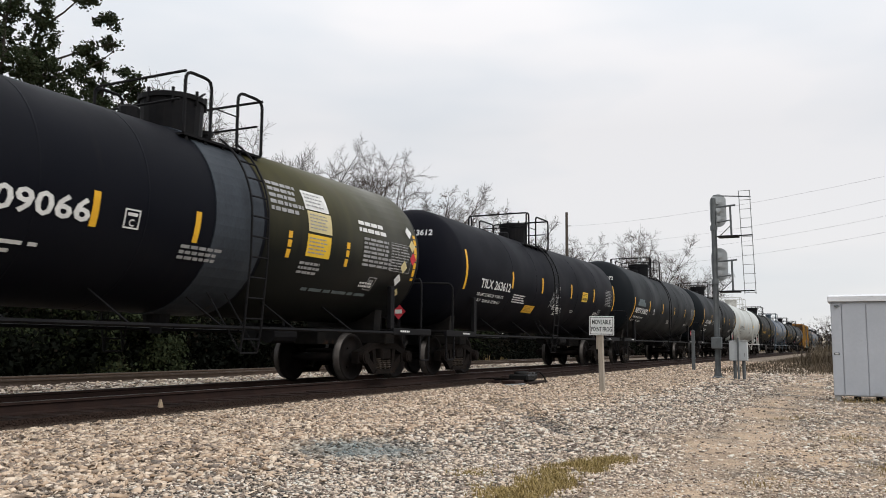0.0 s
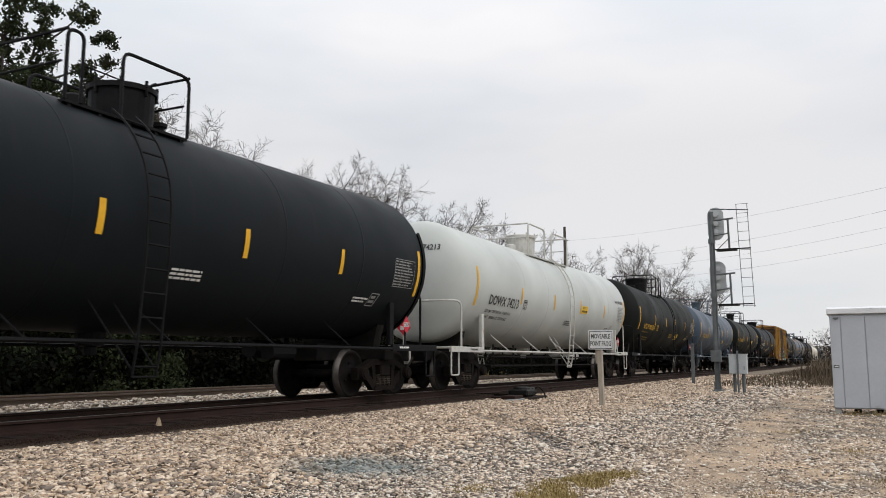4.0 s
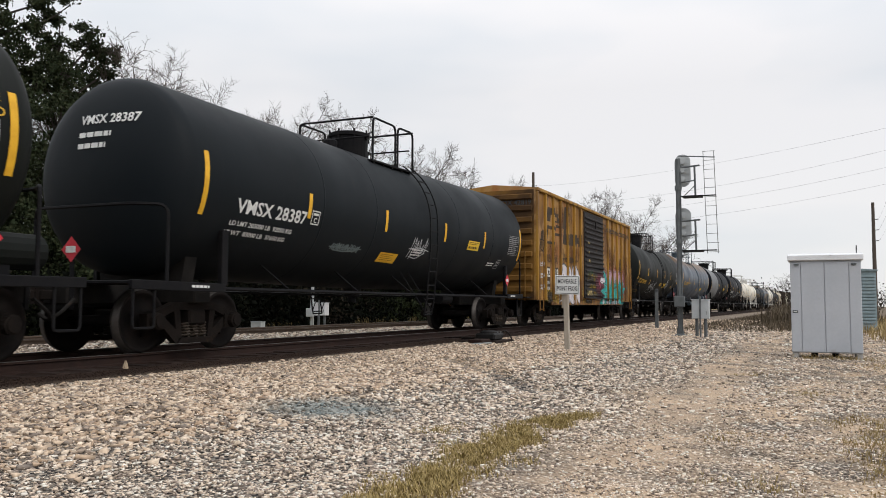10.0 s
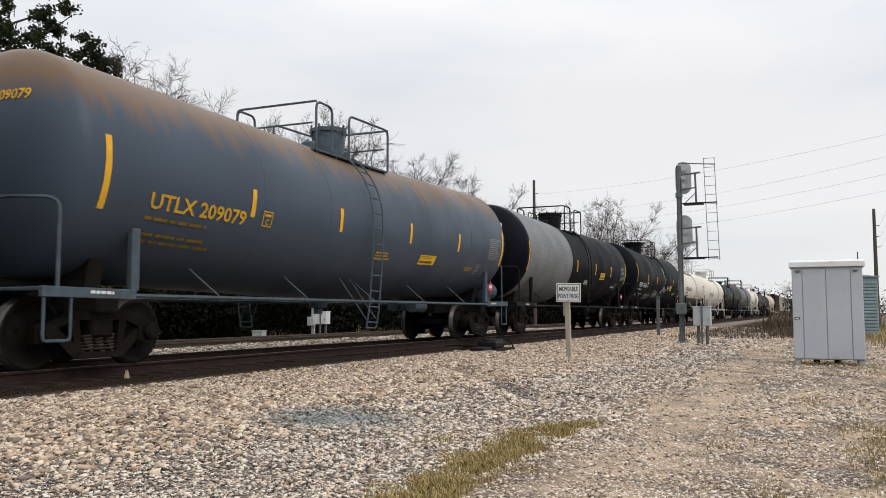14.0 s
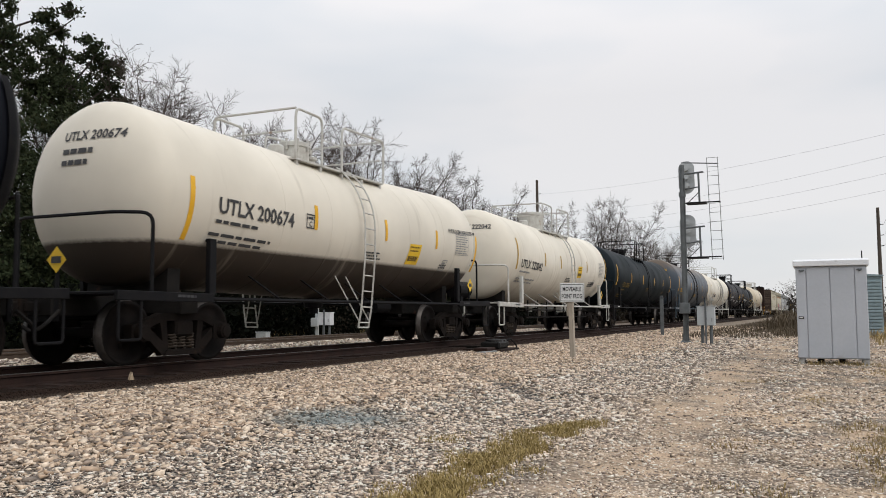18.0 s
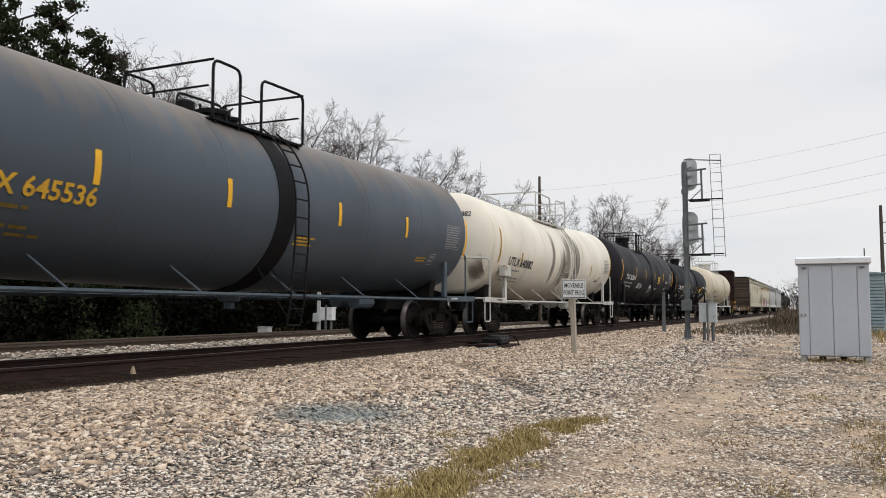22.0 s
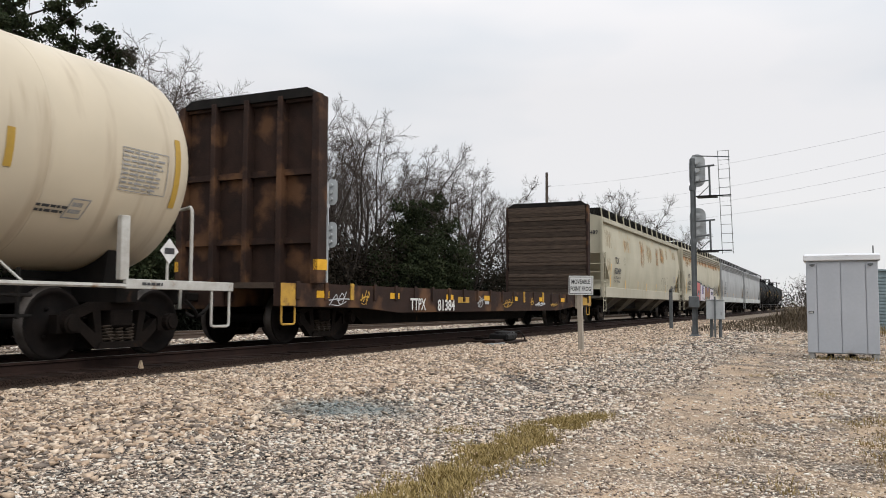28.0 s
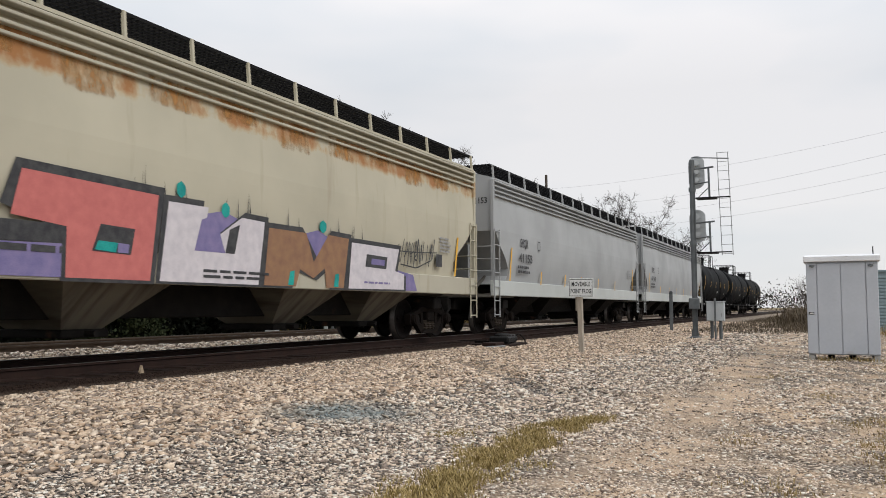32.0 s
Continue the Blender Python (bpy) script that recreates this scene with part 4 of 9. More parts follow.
M_SAFETY = surf("worn_safety_yellow", (0.55, 0.33, 0.05), (0.35, 0.2, 0.05), 5, 0.6, 0, 0.1, rust=(0.14, 0.07, 0.04), rust_at=0.58, rust_scale=4)
M_CORAL = surf("coral_spray_paint", (0.54, 0.165, 0.15), (0.46, 0.135, 0.125), 7, 0.7, 0, 0.02)
M_TEAL = surf("teal_spray_paint", (0.022, 0.36, 0.31), (0.008, 0.19, 0.19), 2.6, 0.7, 0, 0.02)
M_LILAC = surf("lilac_spray_paint", (0.23, 0.19, 0.34), (0.15, 0.135, 0.28), 5, 0.7, 0, 0.02)
M_TAN = surf("brown_spray_paint", (0.30, 0.17, 0.09), (0.22, 0.12, 0.08), 5, 0.7, 0, 0.02)
M_SILVER = surf("pale_spray_paint", (0.62, 0.58, 0.60), (0.5, 0.47, 0.5), 7, 0.7, 0, 0.02)


RIBS = 16
M_AQUA = surf("pale_aqua_spray_paint", (0.07, 0.52, 0.46), (0.03, 0.36, 0.33), 2.5, 0.7, 0, 0.02)
S_BROWN = soft("rust_through_paint", (0.10, 0.042, 0.022), (0.20, 0.085, 0.03), 3.0, 0.85, 1.25, (1, 1.6, 0.6))
S_PINK = soft("pink_overspray", (0.30, 0.075, 0.13), (0.20, 0.06, 0.075), 1.6, 0.8, 0.6)
S_PINKDIM = soft("dim_pink_overspray", (0.24, 0.06, 0.10), (0.14, 0.045, 0.055), 2.6, 0.75, 1.1)
S_GLOW = soft("pale_pink_overspray", (0.60, 0.44, 0.46), (0.46, 0.27, 0.31), 2.2, 0.8, 0.6)
S_YELLOW = soft("dirty_yellow_overspray", (0.46, 0.32, 0.03), (0.26, 0.17, 0.03), 6.0, 0.95, 1.7, edge=6)
S_CREAMDAB = soft("cream_dab", (0.50, 0.42, 0.22), (0.38, 0.28, 0.10), 5.0, 0.9, 1.35, edge=8)
S_GREENDAB = soft("green_dab", (0.06, 0.16, 0.09), (0.20, 0.24, 0.12), 7.0, 0.75, 1.7, edge=4)
S_DARKDAB = soft("dark_dab", (0.02, 0.018, 0.016), (0.05, 0.04, 0.03), 6.0, 0.9, 1.05, edge=5)
M_TEALDEEP = surf("deep_teal_spray_paint", (0.008, 0.11, 0.12), (0.02, 0.20, 0.19), 3, 0.7, 0, 0.02)
M_FADED = surf("faded_dark_ink", (0.032, 0.026, 0.022), (0.07, 0.045, 0.028), 6, 0.8, 0, 0.05)


def car_base(car, mid, lead, trail, a, b, inset, iron):
    """Trucks and couplers of a car whose body runs from a to b."""
    for s, y in ((-1, a + inset), (1, b - inset)):
        truck(car, y, mid)
        coupler(car, (trail if s > 0 else lead) - mid, s, iron)
        bm = bmesh.new()
        box(bm, -1.3, 1.3, y - 0.2, y + 0.2, 0.74, 1.0, 0.02)
        part("body_bolster", bm, iron, car)
    bm = bmesh.new()
    box(bm, -0.35, 0.35, a + 0.1, b - 0.1, 0.72, 1.05)
    part("centre_sill", bm, iron, car)


def side_ladder(car, x, y0, y1, z0, z1, iron, n=None):
    bm = bmesh.new()
    for y in (y0, y1):
        tube(bm, [(x, y, z0), (x, y, z1)], 0.018, 5)
    k = n or int((z1 - z0) / 0.38)
    for i in range(k + 1):
        z = z0 + 0.06 + (z1 - z0 - 0.12) * i / k
        tube(bm, [(x, y0, z), (x, y1, z)], 0.015, 5, caps=False)
    part("ladder", bm, iron, car)


def shape(car, name, pts, mat, x, off, label="", hold=None):
    """A flat painted shape on an upright flank: points as (length, height)."""
    bm = bmesh.new()
    bm.faces.new([bm.verts.new((x + off, p[0], p[1])) for p in pts])
    bmesh.ops.triangulate(bm, faces=bm.faces[:])
    return part(name, bm, mat, car, label)


def boxcar(lead, trail, ya, yb):
    car, mid = start_car("boxcar", "weathered yellow ribbed boxcar with a dark sliding door and spray-painted sides", "boxcar", lead, trail)
    a, b = ya - mid, yb - mid
    zs, ze, W = 0.92, 4.72, 1.55
    car_base(car, mid, lead, trail, a, b, 1.9, M_DARKIRON)
    for s in (1, -1):
        bm = bmesh.new()
        x0, x1 = sorted((s * (W - 0.06), s * W))
        box(bm, x0, x1, a, b, zs, ze)
        part("side_wall", bm, P_BOX, car)
        n = RIBS
        for k in range(n + 1):
            y = a + 0.06 + (b - a - 0.12) * k / n
            if -1.4 < y < 2.05:
                continue
            bm = bmesh.new()
            x0, x1 = sorted((s * W, s * (W + 0.085)))
            box(bm, x0, x1, y - 0.05, y + 0.05, zs + 0.02, ze - 0.06, 0.012)
            part("side_post", bm, P_BOXPOST, car)
        bm = bmesh.new()
        x0, x1 = sorted((s * (W - 0.02), s * (W + 0.1)))
        box(bm, x0, x1, a, b, ze - 0.05, ze + 0.07, 0.02)
        part("top_chord", bm, P_BOXPOST, car)
        bm = bmesh.new()
        x0, x1 = sorted((s * (W - 0.06), s * (W - 0.002)))
        box(bm, x0, x1, a + 1.95, 5.99, zs - 0.16, zs)
        part("side_sill", bm, P_BOX, car)
        bm = bmesh.new()
        x0, x1 = sorted((s * W, s * (W + 0.13)))
        box(bm, x0, x1, -1.5, 5.3, 1.03, 1.06)
        part("door_track", bm, M_BOXDOOR, car, "dark rail under the sliding door")
        bm = bmesh.new()
        x0, x1 = sorted((s * W, s * (W + 0.05)))
        box(bm, x0, x1, -1.3, 1.95, 1.065, ze - 0.1)
        door = part("sliding_door", bm, M_BOXDOOR, car, "dark ridged sliding door")
        for k in range(17):
            z = zs + 0.2 + k * 0.2
            bm = bmesh.new()
            x0, x1 = sorted((s * (W + 0.05), s * (W + 0.1)))
            box(bm, x0, x1, -1.22, 1.87, z, z + 0.1, 0.025)
            part("door_ridge", bm, M_BOXDOOR, door)
        bm = bmesh.new()
        x0, x1 = sorted((s * (W + 0.1), s * (W + 0.14)))
        box(bm, x0, x1, 0.3, 0.42, 4.0, 4.3, 0.01)
        part("door_latch", bm, M_BOXDOOR, door)
        side_ladder(car, s * (W + 0.12), a + 0.1, a + 0.5, 0.55, 2.6, P_BOX)
        side_ladder(car, s * (W + 0.12), b - 0.5, b - 0.1, 0.55, 2.6, P_BOX)
    for s, y in ((-1, a), (1, b)):
        bm = bmesh.new()
        lo, hi = sorted((y, y - s * 0.06))
        box(bm, -W + 0.062, W - 0.062, lo, hi, zs, ze)
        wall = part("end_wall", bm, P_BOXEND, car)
        for k in range(9):
            z = zs + 0.25 + k * 0.4
            bm = bmesh.new()
            lo, hi = sorted((y, y + s * 0.07))
            box(bm, -W + 0.1, W - 0.1, lo, hi, z, z + 0.22, 0.04)
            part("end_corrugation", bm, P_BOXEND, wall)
        side_ladder(car, 1.2, y + s * 0.11, y + s * 0.13, 0.9, 2.6, P_BOXEND)
        bm = bmesh.new()
        lo, hi = sorted((y + s * 0.02, y + s * 0.5))
        box(bm, -1.4, 1.4, lo, hi, 0.98, 1.03)
        part("end_walk", bm, M_DARKIRON, car)
        part("end_lettering", _on_end(letters("RBOX 42819", 0.18, 1.35), 0.05, y + s * 0.012, 4.2), M_BLACKINK, car) if s < 0 else None
    bm = bmesh.new()
    prism(bm, [(-W - 0.05, ze), (W + 0.05, ze), (W + 0.05, ze + 0.06), (0, ze + 0.22), (-W - 0.05, ze + 0.06)], a, b, "y")
    roof = part("roof", bm, P_BOX, car)
    for k in range(14):
        y = a + 0.6 + (b - a - 1.2) * k / 13
        bm = bmesh.new()
        prism(bm, [(-W, ze + 0.065), (W, ze + 0.065), (W, ze + 0.1), (0, ze + 0.26), (-W, ze + 0.1)], y - 0.04, y + 0.04, "y")
        part("roof_rib", bm, P_BOX, roof)
    bm = bmesh.new()
    box(bm, -W + 0.05, W - 0.05, a + 0.05, b - 0.05, zs - 0.02, zs + 0.06)
    part("floor_pan", bm, M_DARKIRON, car)
    # writing and paint on the flank; the owner's mark is a plain dark shape
    X = W
    def sprayed(name, pts, mat, off, label=""):
        """A flat painted shape that follows the wall, the ribs and the door."""
        bm = bmesh.new()
        bm.faces.new([bm.verts.new((0, p, q)) for p, q in pts])
        bmesh.ops.triangulate(bm, faces=bm.faces[:])
        cuts = [c for y in ribs for c in (y - 0.05, y + 0.05)] + [-1.3, 1.95]
        for c in cuts:
            bmesh.ops.bisect_plane(bm, geom=bm.verts[:] + bm.edges[:] + bm.faces[:], plane_co=(0, c, 0), plane_no=(0, 1, 0))
        bmesh.ops.bisect_plane(bm, geom=bm.verts[:] + bm.edges[:] + bm.faces[:], plane_co=(0, 0, 1.05), plane_no=(0, 0, 1))
        bmesh.ops.split_edges(bm, edges=[e for e in bm.edges if all(abs(v.co.z - 1.05) < 1e-5 for v in e.verts)])
        bmesh.ops.split_edges(bm, edges=[e for e in bm.edges if all(any(abs(v.co.y - c) < 1e-5 for c in cuts) for v in e.verts) and abs(e.verts[0].co.y - e.verts[1].co.y) < 1e-5])
        for f in bm.faces:
            y = f.calc_center_median().y
            deep = 0.085 if any(abs(y - r) < 0.05 for r in ribs) else 0.102 if -1.3 < y < 1.95 and f.calc_center_median().z > 1.05 else 0.0
            for v in f.verts:
                v.co.x = X + deep + off
        return part(name, bm, mat, car, label)

    ribs = [y for y in (a + 0.06 + (b - a - 0.12) * k / RIBS for k in range(RIBS + 1)) if not -1.4 < y < 2.05]
    # owner's mark: a row of slanting dark blocks, a hollow square and a second row
    for p0, p1, z0, z1 in ((-6.45, -6.0, 3.75, 4.26), (-6.0, -5.6, 4.02, 4.26), (-5.62, -5.45, 3.78, 4.08), (-5.5, -4.98, 3.98, 4.12), (-5.16, -4.9, 3.78, 3.98), (-5.45, -5.16, 3.78, 3.84), (-4.78, -4.5, 3.7, 4.18), (-4.75, -4.5, 4.26, 4.42), (-4.36, -4.0, 3.62, 4.5),
                           (-6.52, -6.4, 2.94, 3.6), (-6.4, -5.3, 3.48, 3.6), (-6.4, -5.45, 2.94, 3.04), (-5.56, -5.44, 3.04, 3.36), (-5.44, -4.6, 3.3, 3.4), (-4.74, -4.6, 3.4, 3.68), (-5.3, -4.6, 3.6, 3.7),
                           (-4.4, -4.08, 3.05, 3.78), (-4.08, -3.55, 3.05, 3.46), (-3.46, -2.86, 3.06, 3.52), (-2.76, -2.4, 3.08, 3.55), (-2.15, -1.75, 3.09, 3.6), (-2.4, -2.15, 3.2, 3.45)):
        k = 0.28 * (z1 - z0)
        sprayed("owner_mark", [(p0, z0), (p1, z0), (p1 + k, z1), (p0 + k, z1)], M_FADED, 0.003, "faded dark mark")
    # dark squares behind the number
    for p0, p1, z0, z1 in ((-6.55, -6.05, 1.05, 2.12), (-5.75, -5.0, 1.3, 2.12)):
        sprayed("number_patch", [(p0, z0), (p1, z0), (p1, z1), (p0, z1)], M_FADED, 0.002)
    part("faded_mark", stand(letters("RB", 0.3, 0.5), X, -6.5, 2.28, 0.006), M_FADED, car)
    part("faded_mark", stand(letters("OX", 0.3, 0.52), X, -5.62, 2.28, 0.006), M_FADED, car)
    part("car_number", stand(letters("42", 0.3, 0.42), X, -6.5, 1.77, 0.006), M_WHITEINK, car)
    part("car_number", stand(letters("819", 0.3, 0.58), X, -5.62, 1.77, 0.006), M_WHITEINK, car)
    part("weight_lettering", stand(bars(0.45, 0.4, 2, 8), X, -6.5, 1.25, 0.006), M_GREYINK, car, stuff=True)
    part("weight_lettering", stand(bars(0.6, 0.4, 2, 9), X, -5.7, 1.25, 0.006), M_GREYINK, car, stuff=True)
    part("slogan", stand(letters("The nationwide boxcar pool", 0.3, 5.4), X, 2.0, 4.06, 0.09), M_FADED, car, stuff=True)
    fill_graffiti(car, sprayed, X)
    return car


def _on_end(bm, x, y, z):
    for v in bm.verts:
        v.co = Vector((x + v.co.x, y - 0.006, z + v.co.y))
    return bm


def blob(w, h, rng, n=14, jag=0.35):
    """A jagged flat outline about a middle."""
    pts = []
    for k in range(n):
        t = 2 * math.pi * k / n
        r = 1 + (jag if k % 2 else -jag) * rng.uniform(0.3, 1)
        pts.append((math.cos(t) * w * 0.5 * r, math.sin(t) * h * 0.5 * r))
    return pts


def fill_graffiti(car, sprayed, X):
    rng = random.Random(12)

    def sheet(y0, y1, z0, z1):
        return [(y0, z0), (y1, z0), (y1, z1), (y0, z1)]

    def rounded(pts, y0, w, z0, tall, more=0.0, r=0.1):
        q = [Vector((y0 + w * u, z0 + tall * v, 0)) for u, v in pts]
        c = sum(q, Vector()) / len(q)
        q = [p + (p - c).normalized() * more for p in q]
        return [(p.x, p.y) for p in bend(q + q[:2], r, 2)[1:-1]]
    # ragged yellow, cream and green dabs on the door and along the sill
    for k, (y0, y1, z0, z1, m) in enumerate(((-1.25, 0.75, 1.7, 2.12, S_YELLOW), (-1.2, -0.2, 1.12, 1.38, S_CREAMDAB), (-0.1, 0.55, 1.1, 1.36, S_YELLOW), (-1.9, 0.45, 0.78, 1.04, S_YELLOW), (-1.1, 0.1, 1.95, 2.26, S_GREENDAB), (-1.0, -0.55, 3.28, 3.4, S_CREAMDAB), (-0.9, -0.6, 2.9, 3.0, S_CREAMDAB), (-0.9, -0.55, 2.5, 2.68, S_CREAMDAB),
                                             (-0.9, 0.6, 1.42, 1.66, S_YELLOW), (-7.0, -5.0, 0.78, 1.42, S_YELLOW), (-5.9, -4.7, 0.78, 1.2, S_YELLOW), (-1.95, -1.3, 0.8, 1.75, S_YELLOW), (-6.4, -5.6, 0.8, 1.3, S_DARKDAB), (-1.2, 0.2, 0.8, 1.02, S_DARKDAB), (-0.9, 0.0, 1.72, 2.0, S_DARKDAB))):
        sprayed("spray_haze", sheet(y0, y1, z0, z1), m, 0.0018 + 0.0003 * k, "ragged dab of old spray paint")
    # pale piece before the door: rounded letter forms with dark rims and counters
    forms = (((0.02, 0.0), (0.0, 0.6), (0.07, 0.93), (0.2, 1.02), (0.35, 0.95), (0.38, 0.7), (0.37, 0.02), (0.27, 0.08), (0.25, 0.36), (0.15, 0.36), (0.13, 0.12)),
             ((0.40, 0.12), (0.37, 0.45), (0.39, 0.85), (0.47, 1.0), (0.57, 0.86), (0.59, 0.3), (0.57, 0.0), (0.48, 0.14)),
             ((0.58, 0.0), (0.60, 0.84), (0.66, 1.02), (0.73, 0.98), (0.745, 0.6), (0.775, 0.6), (0.79, 1.0), (0.93, 0.86), (1.0, 0.4), (0.99, 0.0), (0.86, 0.12), (0.84, 0.36), (0.75, 0.36), (0.72, 0.0)))
    for k, pts in enumerate(forms):
        sprayed("spray_outline", rounded(pts, -4.9, 2.95, 0.79, 1.48, 0.06), M_GREYINK2, 0.0042 + 0.0003 * k, "dark rim of a sprayed letter")
    for k, pts in enumerate(forms):
        sprayed("spray_letter", rounded(pts, -4.9, 2.95, 0.79, 1.48), M_SILVER, 0.0056 + 0.0003 * k, "pale spray-painted letter shape")
    for k, (pts, m) in enumerate(((((0.14, 0.5), (0.24, 0.5), (0.23, 0.74), (0.16, 0.76)), M_GREYINK2), (((0.44, 0.28), (0.6, 0.24), (0.6, 0.42), (0.53, 0.56), (0.56, 0.68), (0.44, 0.68)), M_FADED), (((0.64, 0.5), (0.65, 0.9), (0.68, 0.9), (0.67, 0.5)), M_GREYINK),
                                  (((0.84, 0.5), (0.9, 0.5), (0.9, 0.72), (0.85, 0.74)), M_GREYINK3), (((0.28, 0.1), (0.31, 0.1), (0.33, 0.8), (0.31, 0.82)), M_GREYINK), (((0.78, 0.42), (0.86, 0.42), (0.84, 0.56), (0.79, 0.58)), M_GREYINK), (((0.62, 0.1), (0.64, 0.1), (0.65, 0.7), (0.63, 0.72)), M_GREYINK), (((0.05, 0.15), (0.07, 0.15), (0.06, 0.7), (0.04, 0.7)), M_GREYINK))):
        sprayed("spray_stroke", rounded(pts, -4.9, 2.95, 0.79, 1.48, 0.0, 0.05), m, 0.0072 + 0.0002 * k)
    # pink haze and a pale glow behind a wild piece of pointed teal strokes
    sprayed("spray_haze", sheet(-0.1, 2.3, 0.785, 2.45), S_PINKDIM, 0.0012, "soft pink spray-painted haze")
    sprayed("spray_haze", sheet(1.2, 7.7, 0.785, 2.72), S_PINK, 0.0015, "soft pink spray-painted haze")
    sprayed("spray_glow", sheet(1.15, 7.1, 0.785, 2.62), S_GLOW, 0.0036, "pale pink spray-painted glow")
    shards = ((2.75, 1.5, 1.95, 2.34, 0.46), (3.1, 1.3, 1.2, 1.36, 0.36), (2.5, 1.05, 1.4, 0.8, 0.3), (5.0, 1.1, 6.8, 1.62, 0.34), (5.0, 1.15, 6.02, 0.79, 0.36), (2.35, 0.84, 2.95, 2.12, 0.36), (2.85, 0.82, 3.1, 2.26, 0.34),
              (3.35, 0.9, 3.2, 1.95, 0.3), (3.5, 0.82, 3.72, 2.0, 0.3), (4.0, 0.84, 3.95, 2.24, 0.32), (4.3, 0.9, 4.45, 1.85, 0.3), (4.72, 0.82, 4.66, 2.02, 0.32), (5.05, 0.9, 5.62, 2.06, 0.36), (5.3, 1.3, 5.98, 1.96, 0.24), (2.3, 1.7, 3.5, 1.5, 0.22), (3.7, 1.5, 5.3, 1.68, 0.24), (3.2, 1.0, 4.6, 1.12, 0.22))

    def shard(y, z, y1, z1, w, more=0.0):
        d = Vector((y1 - y, z1 - z))
        u = d.normalized()
        n = Vector((-u.y, u.x)) * (w / 2 + more)
        p, q = Vector((y, z)) - u * more, Vector((y1, z1)) + u * more * 2.2
        m = p + d * 0.55
        pts = [p - n * 0.75, m - n, q, m + n * 0.8, p + n]
        return [(v.x, max(v.y, 0.785)) for v in pts]
    for k, (y, z, y1, z1, w) in enumerate(shards):
        sprayed("spray_outline", shard(y, z, y1, z1, w * 1.3, 0.06), M_GREYINK2, 0.0042 + 0.0001 * k)
    for k, (y, z, y1, z1, w) in enumerate(shards):
        sprayed("spray_letter", shard(y, z, y1, z1, w * 1.3), M_TEAL, 0.0062 + 0.00018 * k, "pointed teal spray-painted stroke")
        e = (y + (y1 - y) * 0.1 + 0.02, z + (z1 - z) * 0.12, y + (y1 - y) * 0.82, z + (z1 - z) * 0.82)
        sprayed("spray_core", shard(*e, w * 0.5), M_AQUA if k % 3 else M_TEALDEEP, 0.0096 + 0.00012 * k)
        sprayed("spray_stroke", shard(y + w * 0.42, z, y1 + 0.03, z1 - (z1 - z) * 0.12, 0.05), M_GREYINK2, 0.0122 + 0.00012 * k)
    # pale bubbles under the teal strokes and a white scrawl beside them
    for k, y in enumerate((2.1, 2.85, 3.9, 4.75)):
        sprayed("spray_bubble", [(y + p, 0.9 + q) for p, q in blob(0.36, 0.22, rng, 12, 0.05)], M_SILVER, 0.0144)
    part("spray_tag", stand(scrawl(0.75, 0.3, 78, 0, 0.06), X + 0.102, 1.12, 1.72, 0.016), M_SILVER, car, "pale scrawled tag", stuff=True)
    # rust that eats the paint low down and beside the ribs
    for k, (y0, y1, z0, z1) in enumerate(((5.2, 7.9, 1.7, 3.7), (2.0, 5.2, 1.9, 3.9), (-7.4, -4.2, 1.6, 3.6), (-4.4, -1.2, 1.9, 3.5), (-7.4, -1.2, 0.78, 1.7), (-6.5, -2.0, 3.2, 4.9))):
        sprayed("rust_bloom", sheet(y0, y1, z0, z1), S_BROWN, 0.0004 + 0.0001 * k, "brown rust blooming through the paint")
    # small white tags by the ladder and dark ones above the big pieces
    for k in range(3):
        part("spray_tag", stand(scrawl(0.5, 0.2, 70 + k, 5, 0.03), X, -7.25, 1.3 + 0.4 * k, 0.012), M_CHALK, car, "white scrawled tag", stuff=True)
    part("spray_tag", stand(scrawl(0.5, 0.9, 75, 4, 0.04), X, -7.2, 2.6, 0.012), M_FADED, car, stuff=True)
    part("spray_tag", stand(scrawl(1.9, 0.3, 76, 9, 0.04), X, -4.3, 2.4, 0.012), M_FADED, car, stuff=True)
    part("spray_tag", stand(scrawl(0.6, 0.8, 77, 4, 0.04), X, 5.4, 2.3, 0.012), M_FADED, car, stuff=True)


